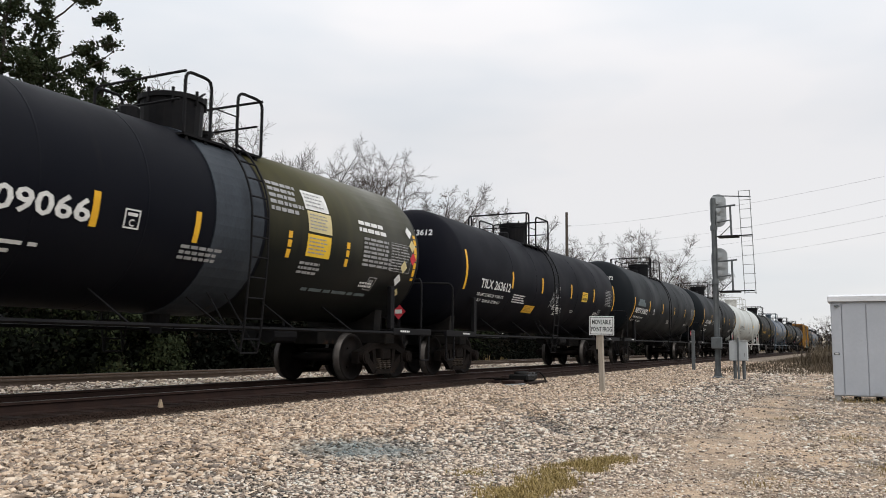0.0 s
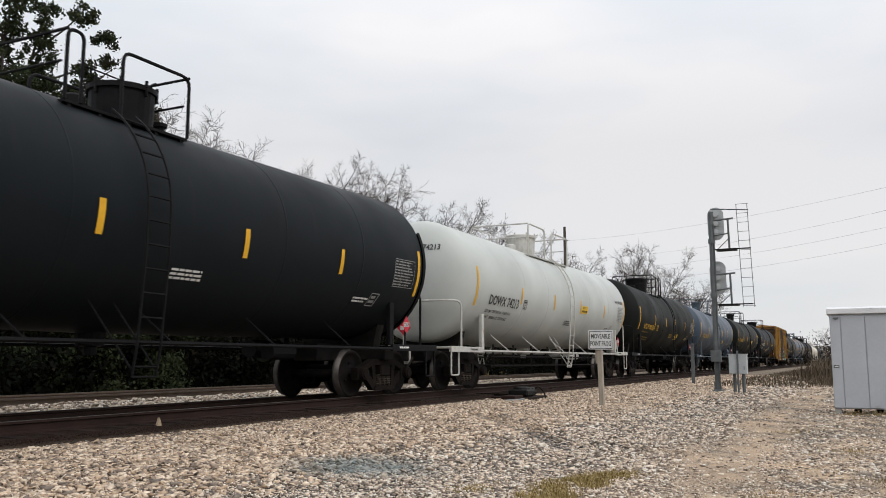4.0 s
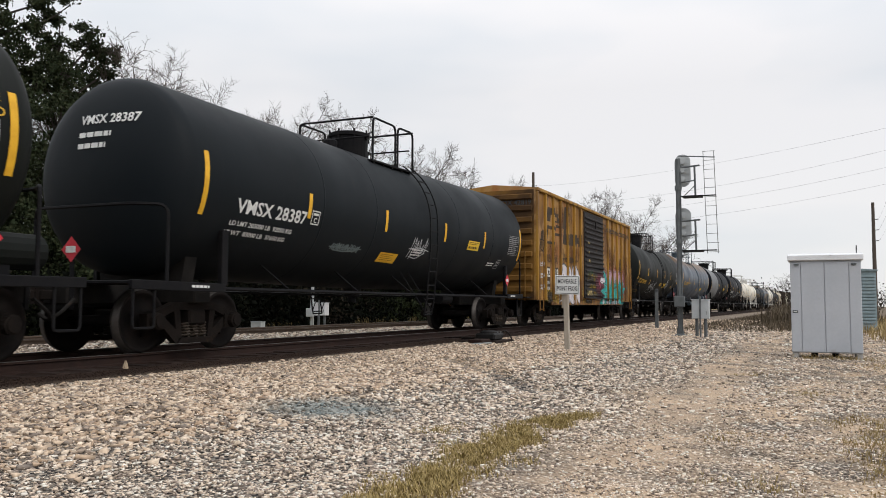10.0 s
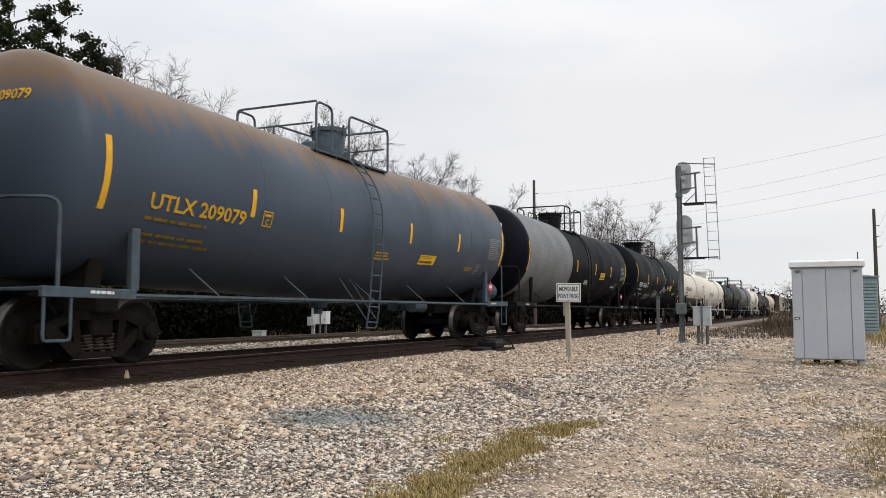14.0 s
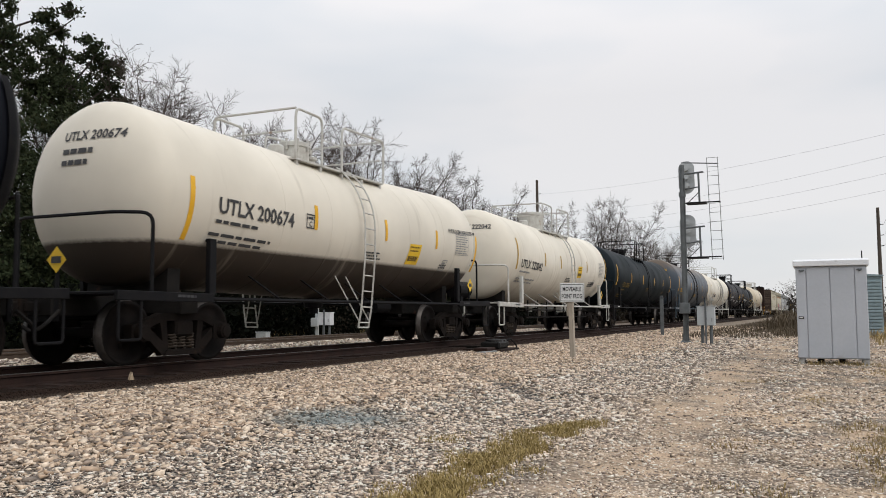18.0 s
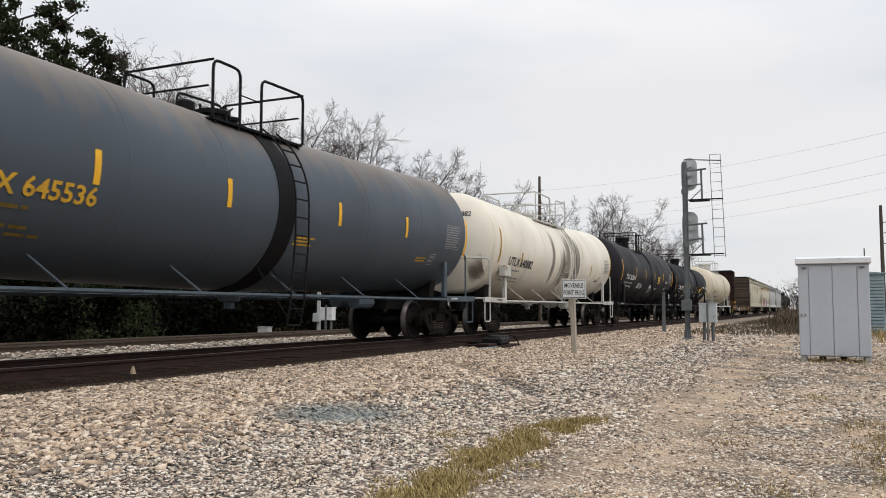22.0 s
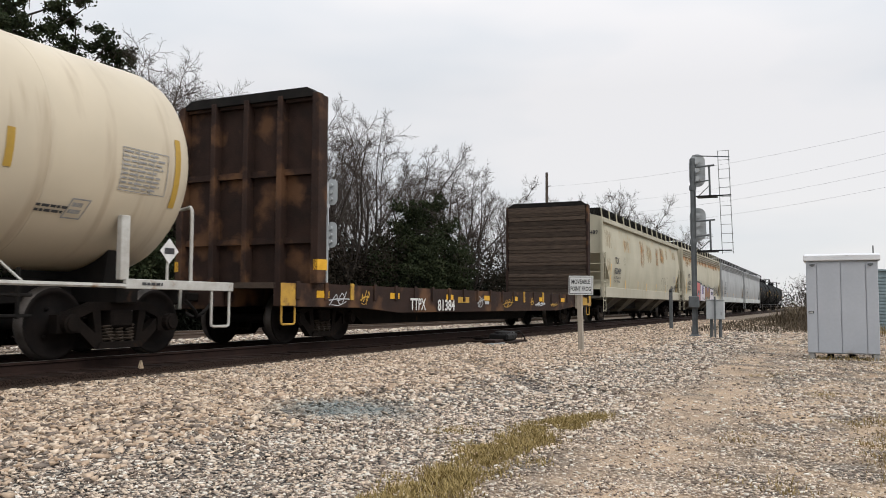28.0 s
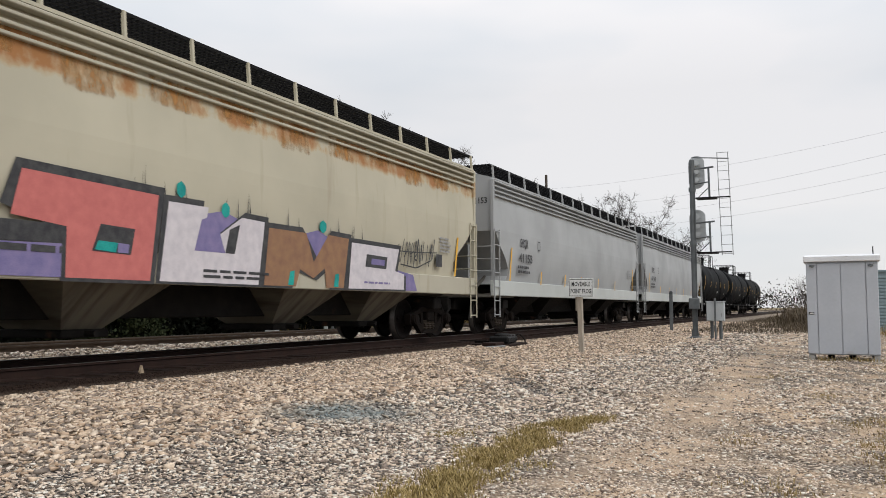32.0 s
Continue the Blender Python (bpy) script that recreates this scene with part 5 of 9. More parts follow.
def bulkhead_flat(lead, trail, ya, yb, ba, bb):
    """ba, bb: lengths along the train of the inner faces of the two bulkheads."""
    car, mid = start_car("bulkhead_flatcar", "empty rusty brown flatcar with tall plank bulkheads at both ends", "flatcar", lead, trail)
    a, b = ya - mid, yb - mid
    zd = 1.14
    car_base(car, mid, lead, trail, a, b, 2.1, M_FLAT)
    bm = bmesh.new()
    prism(bm, [(a + 3.6, 1.0), (b - 3.6, 1.0), (b - 4.8, 0.3), (a + 4.8, 0.3)], -0.4, 0.4)
    part("fish_belly_sill", bm, M_DARKIRON, car)
    bm = bmesh.new()
    box(bm, -1.45, 1.45, a, b, zd - 0.1, zd)
    part("deck", bm, surf("deck_boards", (0.09, 0.065, 0.05), (0.05, 0.04, 0.033), 3, 0.9, 0, 0.4, stretch=(1, 6, 1)), car)
    for s in (1, -1):
        bm = bmesh.new()
        x0, x1 = sorted((s * 1.40, s * 1.55))
        prism(bm, [(a, zd), (b, zd), (b, zd - 0.42), (b - 2.8, zd - 0.45), (b - 4.4, zd - 0.56), (a + 4.4, zd - 0.56), (a + 2.8, zd - 0.45), (a, zd - 0.42)], x0, x1)
        sill = part("side_sill", bm, M_FLAT, car)
        for k in range(22):
            y = a + 0.5 + (b - a - 1) * k / 21
            bm = bmesh.new()
            x0, x1 = sorted((s * 1.55, s * 1.585))
            box(bm, x0, x1, y - 0.06, y + 0.06, zd - 0.3, zd + 0.03, 0.01)
            part("stake_pocket", bm, M_SAFETY if k in (2, 13, 15) else M_FLAT, sill)
        for y in (-9.2, -6.35, -3.45, -0.97, 1.3, 3.8, 6.2):
            bm = stand(quad(0.43, 0.13), 1.55, y, zd - 0.26, 0.008)
            if s < 0:
                for v in bm.verts:
                    v.co.x *= -1
            part("reflective_strip", bm, M_YELLOW, car, "yellow reflective strip")
    part("reporting_mark", stand(letters("TTPX", 0.27, 0.8), 1.55, -5.45, zd - 0.5, 0.038), M_WHITEINK, car)
    part("car_number", stand(letters("81384", 0.27, 1.0), 1.55, -4.0, zd - 0.52, 0.038), M_WHITEINK, car)
    for seed, (y, w, h, z, ink) in enumerate(((-8.75, 0.65, 0.3, 0.42, M_CHALK), (-1.42, 0.42, 0.38, 0.46, M_CHALK), (-7.6, 0.3, 0.36, 0.4, M_SAFETY), (0.5, 0.75, 0.3, 0.46, M_SAFETY),
                                              (3.4, 0.9, 0.16, 0.42, M_CHALK), (5.0, 0.7, 0.14, 0.42, M_SAFETY), (8.2, 0.4, 0.22, 0.36, M_CHALK), (2.9, 0.3, 0.26, 0.38, M_SAFETY))):
        part("spray_tag", stand(scrawl(w, h, 60 + seed, 3, 0.02), 1.55, y, zd - z, 0.01 + 0.002 * seed), ink, car, stuff=True)
    part("worn_patch", stand(quad(0.72, 0.15), 1.55, -2.72, zd - 0.33, 0.006), M_SAFETY, car, "flaking cream patch")
    part("worn_patch", stand(quad(0.3, 0.08), 1.55, -0.9, zd - 0.36, 0.006), M_CHALK, car, "dull white patch")
    part("worn_patch", stand(quad(1.1, 0.3), 1.55, 8.9, zd - 0.38, 0.006), M_SAFETY, car, "flaking cream patch")
    for s, y in ((-1, ba - mid), (1, bb - mid)):
        frame_ob = None
        bm = bmesh.new()
        for x in (-1.6, -0.8, 0, 0.8, 1.6):
            w = 0.06
            lo, hi = sorted((y + s * 0.09, y + s * 0.3))
            box(bm, x - w, x + w, lo, hi, zd, 4.72, 0.01)
        for z in (1.9, 3.2, 4.6):
            lo, hi = sorted((y + s * 0.1, y + s * 0.2))
            box(bm, -1.6, 1.6, lo, hi, z, z + 0.12)
        frame_ob = part("bulkhead_frame", bm, M_FLAT, car)
        bm = bmesh.new()
        lo, hi = sorted((y + s * 0.02, y + s * 0.28))
        prism(bm, [(-1.68, 4.66), (-1.4, 4.84), (1.4, 4.84), (1.68, 4.66)], lo, hi, "y")
        part("bulkhead_cap", bm, M_DARKIRON, frame_ob)
        for x in (1.66, -1.66):
            bm = bmesh.new()
            lo, hi = sorted((y - s * 0.005, y + s * 0.3))
            box(bm, x - 0.04, x + 0.04, lo, hi, zd, 4.68, 0.01)
            edge = part("bulkhead_edge", bm, M_FLAT, frame_ob)
            bm = bmesh.new()
            lo, hi = sorted((y - s * 0.025, y + s * 0.3))
            box(bm, x - 0.045, x + 0.045, lo, hi, zd + 0.25, zd + 0.45)
            if s < 0:
                part("edge_reflector", bm, M_YELLOW, edge)
            else:
                bm.free()
        bm = bmesh.new()
        lo, hi = sorted((y + s * 0.086, y + s * 0.1))
        box(bm, -1.6, 1.6, lo, hi, zd, 4.66)
        part("backing_sheet", bm, M_FLAT, frame_ob)
        rng = random.Random(31)
        cuts = [zd + 0.01]
        while cuts[-1] < 4.5:
            cuts.append(cuts[-1] + rng.uniform(0.12, 0.21))
        cuts[-1] = 4.66
        for k, (z0, z1) in enumerate(zip(cuts, cuts[1:])):
            bm = bmesh.new()
            j = rng.uniform(-0.02, 0.015)
            lo, hi = sorted((y + j - s * 0.0, y + s * 0.085))
            box(bm, -1.62 + rng.uniform(0, 0.04), 1.62 - (0.55 if k == 3 else rng.uniform(0, 0.03)), lo, hi, z0, z1 - rng.uniform(0.004, 0.014), 0.008)
            part("plank", bm, M_PLANK, frame_ob)
            if k == 3:
                bm = bmesh.new()
                box(bm, 1.3, 1.6, lo, hi, z0 + 0.03, z1 - 0.03, 0.008)
                part("plank", bm, M_PLANK, frame_ob)
    # end ladders and steps
    for s, y in ((-1, a), (1, b)):
        bm = bmesh.new()
        tube(bm, bend([(1.5, y - s * 0.1, zd), (1.5, y - s * 0.1, 0.4), (1.5, y - s * 0.5, 0.4), (1.5, y - s * 0.5, zd - 0.3)], 0.05, 2), 0.02)
        part("corner_step", bm, M_SAFETY, car)
        bm = stand(quad(0.45, 0.4), 1.55, y - 0.45 if s > 0 else y, zd - 0.41, 0.007)
        part("end_patch", bm, M_SAFETY, car, "worn yellow corner")
    return car


def hopper(label, lead, trail, ya, yb, skin, mark, number, rusty=False, flat_roof=False, piece=False, ink=M_BLACKINK, zeave=4.42, lines=None):
    car, mid = start_car("covered_hopper", label, "hopper car", lead, trail)
    a, b = ya - mid, yb - mid
    zs, ze, W = 1.12, zeave, 1.6
    car_base(car, mid, lead, trail, a, b, 1.75, M_DARKIRON)
    # shell: curved flanks between slanting end sheets
    def flank(z):
        t = (z - 1.45) / (ze - 1.45)
        return W - 0.16 + 0.16 * math.sin(math.pi * min(1, max(0, 0.1 + 0.85 * t)))
    bm = bmesh.new()
    zz = [1.45, 1.57, 1.7, 1.8, 1.9, 2.02, 2.15, 2.35, 2.55, 2.8, 3.0, 3.7, ze]
    cut = ((5.0, 0.12), (3.0, 0.12), (2.55, 0.55), (2.15, 1.1), (1.9, 1.33), (1.7, 1.3), (1.45, 1.0))

    def slope(z):
        """How far the side sheet stands back from the end at a height."""
        for (z1, s1), (z0, s0) in zip(cut, cut[1:]):
            if z >= z0:
                return s0 + (s1 - s0) * (z - z0) / (z1 - z0)
        return cut[-1][1]
    ny = 24
    grid = {}
    for s in (1, -1):
        for i, z in enumerate(zz):
            for j in range(ny + 1):
                y0, y1 = a + slope(z), b - slope(z)
                grid[s, i, j] = bm.verts.new((s * flank(z), y0 + (y1 - y0) * j / ny, z))
    for i in range(12):
        for j in range(ny):
            bm.faces.new((grid[1, i, j], grid[1, i, j + 1], grid[1, i + 1, j + 1], grid[1, i + 1, j]))
            bm.faces.new((grid[-1, i, j + 1], grid[-1, i, j], grid[-1, i + 1, j], grid[-1, i + 1, j + 1]))
        for j in (0, ny):
            f = (grid[-1, i, j], grid[1, i, j], grid[1, i + 1, j], grid[-1, i + 1, j])
            bm.faces.new(f if j == 0 else f[::-1])
    part("hopper_body", bm, skin, car, smooth=False)
    bm = bmesh.new()
    prism(bm, [(-W, ze), (W, ze), (W, ze + 0.05), (0.7, ze + 0.3), (-0.7, ze + 0.3), (-W, ze + 0.05)], a + 0.1, b - 0.1, "y")
    roof = part("roof", bm, skin, car)
    for k in range(4 if rusty or flat_roof else 1):
        for s in (1, -1):
            bm = bmesh.new()
            x0, x1 = sorted((s * (flank(ze) - 0.02), s * (W + 0.03 - 0.012 * k)))
            box(bm, x0, x1, a + 0.1, b - 0.1, ze - 0.02 - 0.13 * k - (0.05 if rusty or flat_roof else 0.13), ze - 0.02 - 0.13 * k, 0.01)
            part("eave_rib", bm, P_HOP_PLAIN if not flat_roof else skin, car)
    # side sill and corner posts
    for s in (1, -1):
        bm = bmesh.new()
        x0, x1 = sorted((s * (W - 0.1), s * W))
        box(bm, x0, x1, a, b, zs - 0.02, zs + 0.42, 0.015)
        part("side_sill", bm, P_HOP_PLAIN if not flat_roof else P_WHITE, car)
        for y in (a + 0.06, b - 0.06):
            bm = bmesh.new()
            x0, x1 = sorted((s * (W - 0.09), s * (W + 0.01)))
            box(bm, x0, x1, y - 0.05, y + 0.05, zs + 0.3, ze + 0.02, 0.012)
            part("corner_post", bm, skin, car)
        for e, y in ((-1, a), (1, b)):
            y0, y1 = sorted((y - e * 0.02, y - e * 0.42))
            side_ladder(car, s * (W + 0.03), y0, y1, 0.5, 3.0, skin, 6)
            bm = bmesh.new()
            for z in (1.8, 2.15, 2.5):
                tube(bm, [(s * (W - 0.05), y + e * 0.02, z), (s * (W - 0.75), y + e * 0.02, z)], 0.016, 5)
            tube(bm, [(s * (W - 0.75), y + e * 0.02, zs), (s * (W - 0.75), y + e * 0.02, 2.6)], 0.03, 5)
            part("end_handhold", bm, skin, car)
    for e, y in ((-1, a), (1, b)):
        bm = bmesh.new()
        lo, hi = sorted((y, y - e * 1.9))
        box(bm, -1.5, 1.5, lo, hi, zs - 0.06, zs + 0.04)
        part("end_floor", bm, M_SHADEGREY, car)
        y0, y1 = y - e * 0.25, y - e * 2.0
        for x in (-0.8, 0.8):
            for p, q, r in (((x, y0, zs), (x, y - e * 0.3, 2.9), 0.07), ((x, y0, 1.2), (x, y1, 2.0), 0.05)):
                bm = bmesh.new()
                tube(bm, [p, q], r, 5)
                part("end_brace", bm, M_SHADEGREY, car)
        lo, hi = sorted((y - e * 0.08, y - e * 0.14))
        bm = bmesh.new()
        box(bm, -W + 0.1, W - 0.1, lo, hi, 2.95, ze + 0.02)
        sheet = part("end_sheet", bm, skin, car)
        if e < 0:
            part("end_lettering", _on_end(letters(mark + " " + number, 0.17, 1.15), 0.24, lo - 0.006, 3.75), ink, sheet)
        bm = bmesh.new()
        tube(bm, [(-0.9, y - e * 0.3, 1.75), (-0.9, y - e * 0.75, 1.75)], 0.2, 12)
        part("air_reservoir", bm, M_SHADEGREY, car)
    # dark box added round the centre sill to close the view between chutes
    bm = bmesh.new()
    box(bm, -0.5, 0.5, a + 3.2, b - 3.2, 0.6, 1.16, 0.02)
    part("draft_sill", bm, M_DARKIRON, car)
    # discharge gates below
    for k in range(4):
        yc = a + (b - a) * (k + 0.5 + (0.35 if k == 0 else -0.35 if k == 3 else 0)) / 4 * 1.0
        bm = bmesh.new()
        r0 = [bm.verts.new(p) for p in ((-1.4, yc - 1.05, 1.2), (1.4, yc - 1.05, 1.2), (1.4, yc + 1.05, 1.2), (-1.4, yc + 1.05, 1.2))]
        r1 = [bm.verts.new(p) for p in ((-0.55, yc - 0.35, 0.45), (0.55, yc - 0.35, 0.45), (0.55, yc + 0.35, 0.45), (-0.55, yc + 0.35, 0.45))]
        bm.faces.new(r1[::-1])
        for i in range(4):
            bm.faces.new((r0[i], r1[i], r1[(i + 1) % 4], r0[(i + 1) % 4])[::-1])
        bmesh.ops.recalc_face_normals(bm, faces=bm.faces[:])
        # both chute colours carry the shade below the car body
        h = part("discharge_hopper", bm, P_HOP_CHUTE if not flat_roof else M_DARKIRON, car)
        bm = bmesh.new()
        box(bm, -0.65, 0.65, yc - 0.42, yc + 0.42, 0.34, 0.46, 0.02)
        tube(bm, [(-0.8, yc, 0.4), (0.85, yc, 0.4)], 0.05, 8)
        part("outlet_gate", bm, M_DARKIRON, h)
    # running board on the roof
    bm = bmesh.new()
    for s in (1, -1):
        x0, x1 = sorted((s * 0.62, s * 1.5))
        for k in range(9):
            x = x0 + (x1 - x0) * k / 8
            box(bm, x - 0.012, x + 0.012, a - 0.05, b + 0.05, ze + 0.40, ze + 0.44)
        for k in range(int((b - a) / 0.11)):
            y = a + 0.11 * k
            box(bm, x0, x1, y, y + 0.016, ze + 0.405, ze + 0.435)
    part("running_board", bm, M_BLACKIRON, roof, "dark open-grid roof walkway")
    for k in range(15):
        y = a + 0.15 + (b - a - 0.3) * k / 14
        for s in (1, -1):
            bm = bmesh.new()
            tube(bm, [(s * (W - 0.04), y, ze + 0.02), (s * 1.52, y, ze + 0.43)], 0.035, 4)
            part("board_bracket", bm, skin, roof)
    bm = bmesh.new()
    box(bm, -0.3, 0.3, a + 0.8, b - 0.8, ze + 0.28, ze + 0.36, 0.02)
    part("hatch_cover", bm, skin, roof)
    # writing
    X = W + 0.01
    part("reporting_mark", stand(letters(mark, 0.27, 0.72), X, a + 2.25, 2.62), ink, car)
    part("car_number", stand(letters(number, 0.27, 1.22), X, a + 2.12, 2.16), ink, car)
    if lines:
        for k, text in enumerate(lines):
            part("weight_lettering", stand(letters(text, 0.1, 1.3 - 0.12 * k), X, a + 1.98 - 0.06 * k, 1.94 - 0.17 * k), ink, car, stuff=True)
    else:
        part("weight_lettering", stand(bars(1.2, 0.3, 2, 4), X, a + 2.0, 1.78), ink, car, stuff=True)
    part("spec_panel", stand(bars(0.7, 0.4, 5, 14), X, b - 2.3, 2.1), M_GREYINK, car, stuff=True)
    part("test_frame", stand(frame_of(0.25, 0.3, 0.025), X, a + 3.9, 2.6), ink, car)
    for f in (0.07, 0.22, 0.36, 0.47, 0.6, 0.75, 0.93):
        y = a + (b - a) * f
        tall = 1.0 if f in (0.07, 0.93) else 0.42
        z0 = 1.55 if f in (0.07, 0.93) else 1.5
        part("reflective_stripe", stand(quad(0.09, tall, 0.2), X, y - 0.1, z0, 0.002), M_YELLOW, car, "yellow reflective stripe")
    return car, mid, a, b, X


def hopper_piece(car, a, x):
    """Big block letters in coral, pale grey and brown with lilac fills, outlined in black, low on the flank and over the sill."""
    rng = random.Random(8)

    def fill(name, pts, mat, off, label=""):
        return shape(car, name, [(a + spread(p), q) for p, q in pts], mat, x, off, label)

    def spread(p):
        """Letters further along are a little wider."""
        knots = ((0.0, 0.4), (4.0, 4.3), (4.75, 5.2), (8.3, 7.55), (10.75, 10.0), (12.95, 12.7), (15.0, 15.1), (20.0, 20.1))
        for (p0, r0), (p1, r1) in zip(knots, knots[1:]):
            if p <= p1:
                return r0 + (r1 - r0) * (p - p0) / (p1 - p0)
        return p

    def grown(pts, g):
        cy, cz = sum(p for p, q in pts) / len(pts), sum(q for p, q in pts) / len(pts)
        return [(p + (g if p > cy else -g), q + (g if q > cz else -g * 0.4)) for p, q in pts]
    # coral letters: a T whose bar runs into a square D
    bar = [(4.75, 1.86), (4.95, 2.42), (8.3, 2.36), (8.1, 1.14), (5.95, 1.14), (5.95, 1.78)]
    fill("spray_shadow", grown(bar, 0.12), M_BLACKINK, 0.005)
    fill("spray_letter", bar, M_CORAL, 0.008, "coral spray-painted block letter")
    fill("spray_hole", [(6.55, 1.5), (6.75, 1.86), (7.65, 1.84), (7.55, 1.48)], M_BLACKINK, 0.011)
    fill("spray_hole", [(6.62, 1.52), (6.7, 1.64), (7.2, 1.63), (7.15, 1.5)], M_TEAL, 0.013)
    fill("spray_hole", [(7.2, 1.5), (7.2, 1.63), (7.5, 1.62), (7.48, 1.5)], M_LILAC, 0.013)
    fill("spray_letter", [(4.0, 1.14), (4.05, 1.52), (5.85, 1.56), (5.85, 1.14)], M_LILAC, 0.008, "lilac spray-painted fill")
    fill("spray_shadow", [(3.9, 1.5), (4.6, 1.8), (5.9, 1.8), (5.9, 1.56), (4.2, 1.54)], M_BLACKINK, 0.006)
    # pale U, brown M, pale E, each tall at its sides with a lilac gap
    u = [(8.35, 1.14), (8.5, 2.3), (9.35, 2.3), (9.2, 1.62), (9.95, 1.6), (10.15, 2.22), (10.75, 2.2), (10.6, 1.14)]
    m = [(10.75, 1.14), (10.85, 2.12), (11.75, 2.12), (11.95, 1.6), (12.35, 2.14), (12.95, 2.12), (12.8, 1.14), (12.3, 1.14), (12.25, 1.5), (11.95, 1.3), (11.6, 1.45), (11.5, 1.14)]
    e = [(12.95, 1.14), (13.05, 2.06), (14.75, 2.04), (14.6, 1.72), (13.75, 1.72), (13.72, 1.58), (14.6, 1.56), (14.95, 1.5), (14.95, 1.16)]
    fill("spray_cloud", [(9.1, 1.5), (9.3, 2.2), (9.7, 2.28), (10.2, 2.15), (10.1, 1.5)], M_LILAC, 0.0035)
    fill("spray_cloud", [(11.6, 1.5), (11.7, 2.1), (12.05, 2.2), (12.4, 2.08), (12.4, 1.5)], M_LILAC, 0.0035)
    fill("spray_cloud", [(14.6, 1.14), (14.6, 1.6), (15.4, 1.5), (15.6, 1.14)], M_LILAC, 0.0035)
    for k, (pts, mat) in enumerate(((u, M_SILVER), (m, M_TAN), (e, M_SILVER))):
        fill("spray_shadow", grown(pts, 0.09), M_BLACKINK, 0.0045 + 0.0004 * k)
        fill("spray_letter", pts, mat, 0.008 + 0.0004 * k, "outlined spray-painted block letter")
    fill("spray_hole", [(9.05, 1.62), (9.2, 2.1), (9.5, 2.2), (9.75, 1.62)], M_LILAC, 0.0105)
    fill("spray_hole", [(9.75, 1.62), (9.85, 2.0), (10.1, 2.1), (9.98, 1.62)], M_BLACKINK, 0.0105)
    fill("spray_hole", [(13.5, 1.6), (13.55, 1.86), (14.3, 1.84), (14.25, 1.58)], M_BLACKINK, 0.0105)
    fill("spray_hole", [(13.7, 1.66), (13.72, 1.78), (14.2, 1.77), (14.18, 1.65)], M_LILAC, 0.0125)
    for p in (11.3, 12.5):
        fill("spray_hole", [(p, 1.16), (p + 0.05, 1.4), (p + 0.16, 1.42), (p + 0.14, 1.16)], M_TEAL, 0.0125)
    part("spray_caption", stand(bars(2.0, 0.17, 2, 3, 0.5), x, a + 8.5, 1.2, 0.014), M_BLACKINK, car, stuff=True)
    part("stencil_panel", stand(bars(1.9, 0.12, 1, 5, 0.3), x, a + 4.2, 1.42, 0.014), M_BLACKINK, car, stuff=True)
    part("spray_caption", stand(bars(1.3, 0.08, 1, 7, 0.5), x, a + 13.3, 1.24, 0.014), M_LILAC, car, stuff=True)
    for k in range(24):
        y = 7.2 + 6.2 * rng.random()
        z0 = 2.3 - 0.04 * (y - 7.2)
        fill("spray_drip", [(y, z0), (y + 0.03, z0), (y + 0.02 + rng.uniform(-0.05, 0.05), z0 + rng.uniform(0.2, 0.5))], M_BLACKINK, 0.003)["kind"] = "stuff"
    for y, z, m_ in ((8.75, 2.5, M_TEAL), (9.75, 2.3, M_TEAL), (12.2, 2.28, M_TEAL), (4.5, 2.3, M_TEAL)):
        fill("spray_dot", [(y + p, z + q) for p, q in blob(0.2, 0.24, rng, 12, 0.08)], m_, 0.0065)
    part("spray_tag", stand(scrawl(1.1, 0.8, 61), x, a + 3.0, 1.9, 0.006), M_GREYINK, car, "grey scrawled tag", stuff=True)
    part("spray_tag", stand(scrawl(1.9, 0.75, 62, 0, 0.03), x, a + 14.7, 1.65, 0.006), M_BLACKINK, car, "thin black scrawled tag", stuff=True)
    fill("code_patch", [(16.6, 1.75), (16.95, 1.75), (16.95, 2.05), (16.6, 2.05)], M_BLACKINK, 0.006)
# ---- ground ----
XT, XT2 = -10.27, -15.85        # middles of the two tracks


def ground_z(x, y):
    d = x - XT
    if abs(d) < 1.36:
        z = -0.165
    elif d > 0:
        if x < -8.2:
            z = -0.285
        elif x < -5.2:
            z = -0.285 - 0.015 * (x + 8.2) / 3.0
        elif x < 0:
            z = -0.30 - 0.18 * (x + 5.2) / 5.2
        else:
            z = -0.48 - 0.02 * min(x, 20)
        far = min(max((y - 8) / 16, 0), 1)
        z += 0.14 * far * min(max((x + 5.2) / 5.2, 0), 1.2)
    elif x > XT2 - 2.2:
        z = -0.14
    else:
        z = -0.14 - min((XT2 - 2.2 - x) * 0.35, 0.9)
    if d > 1.6:
        # a raked-out hollow across the ballast, and its heaped edge
        u = ((x + 6.44) * 2.34 - (y - 14.86) * 3.31) / 16.43
        off = ((x + 6.44) * 3.31 + (y - 14.86) * 2.34) / 4.05
        if -0.3 < u < 1.5:
            side = min(1, (u + 0.3) * 3, (1.5 - u) * 3)
            z += side * (-0.10 * math.exp(-(off / 0.28) ** 2) + 0.05 * math.exp(-((off + 0.65) / 0.4) ** 2))
    if abs(d) > 1.6:
        z += 0.035 * noise.noise((x * 0.7, y * 0.7, 0)) + 0.018 * noise.noise((x * 2.3, y * 2.3, 4))
    return z


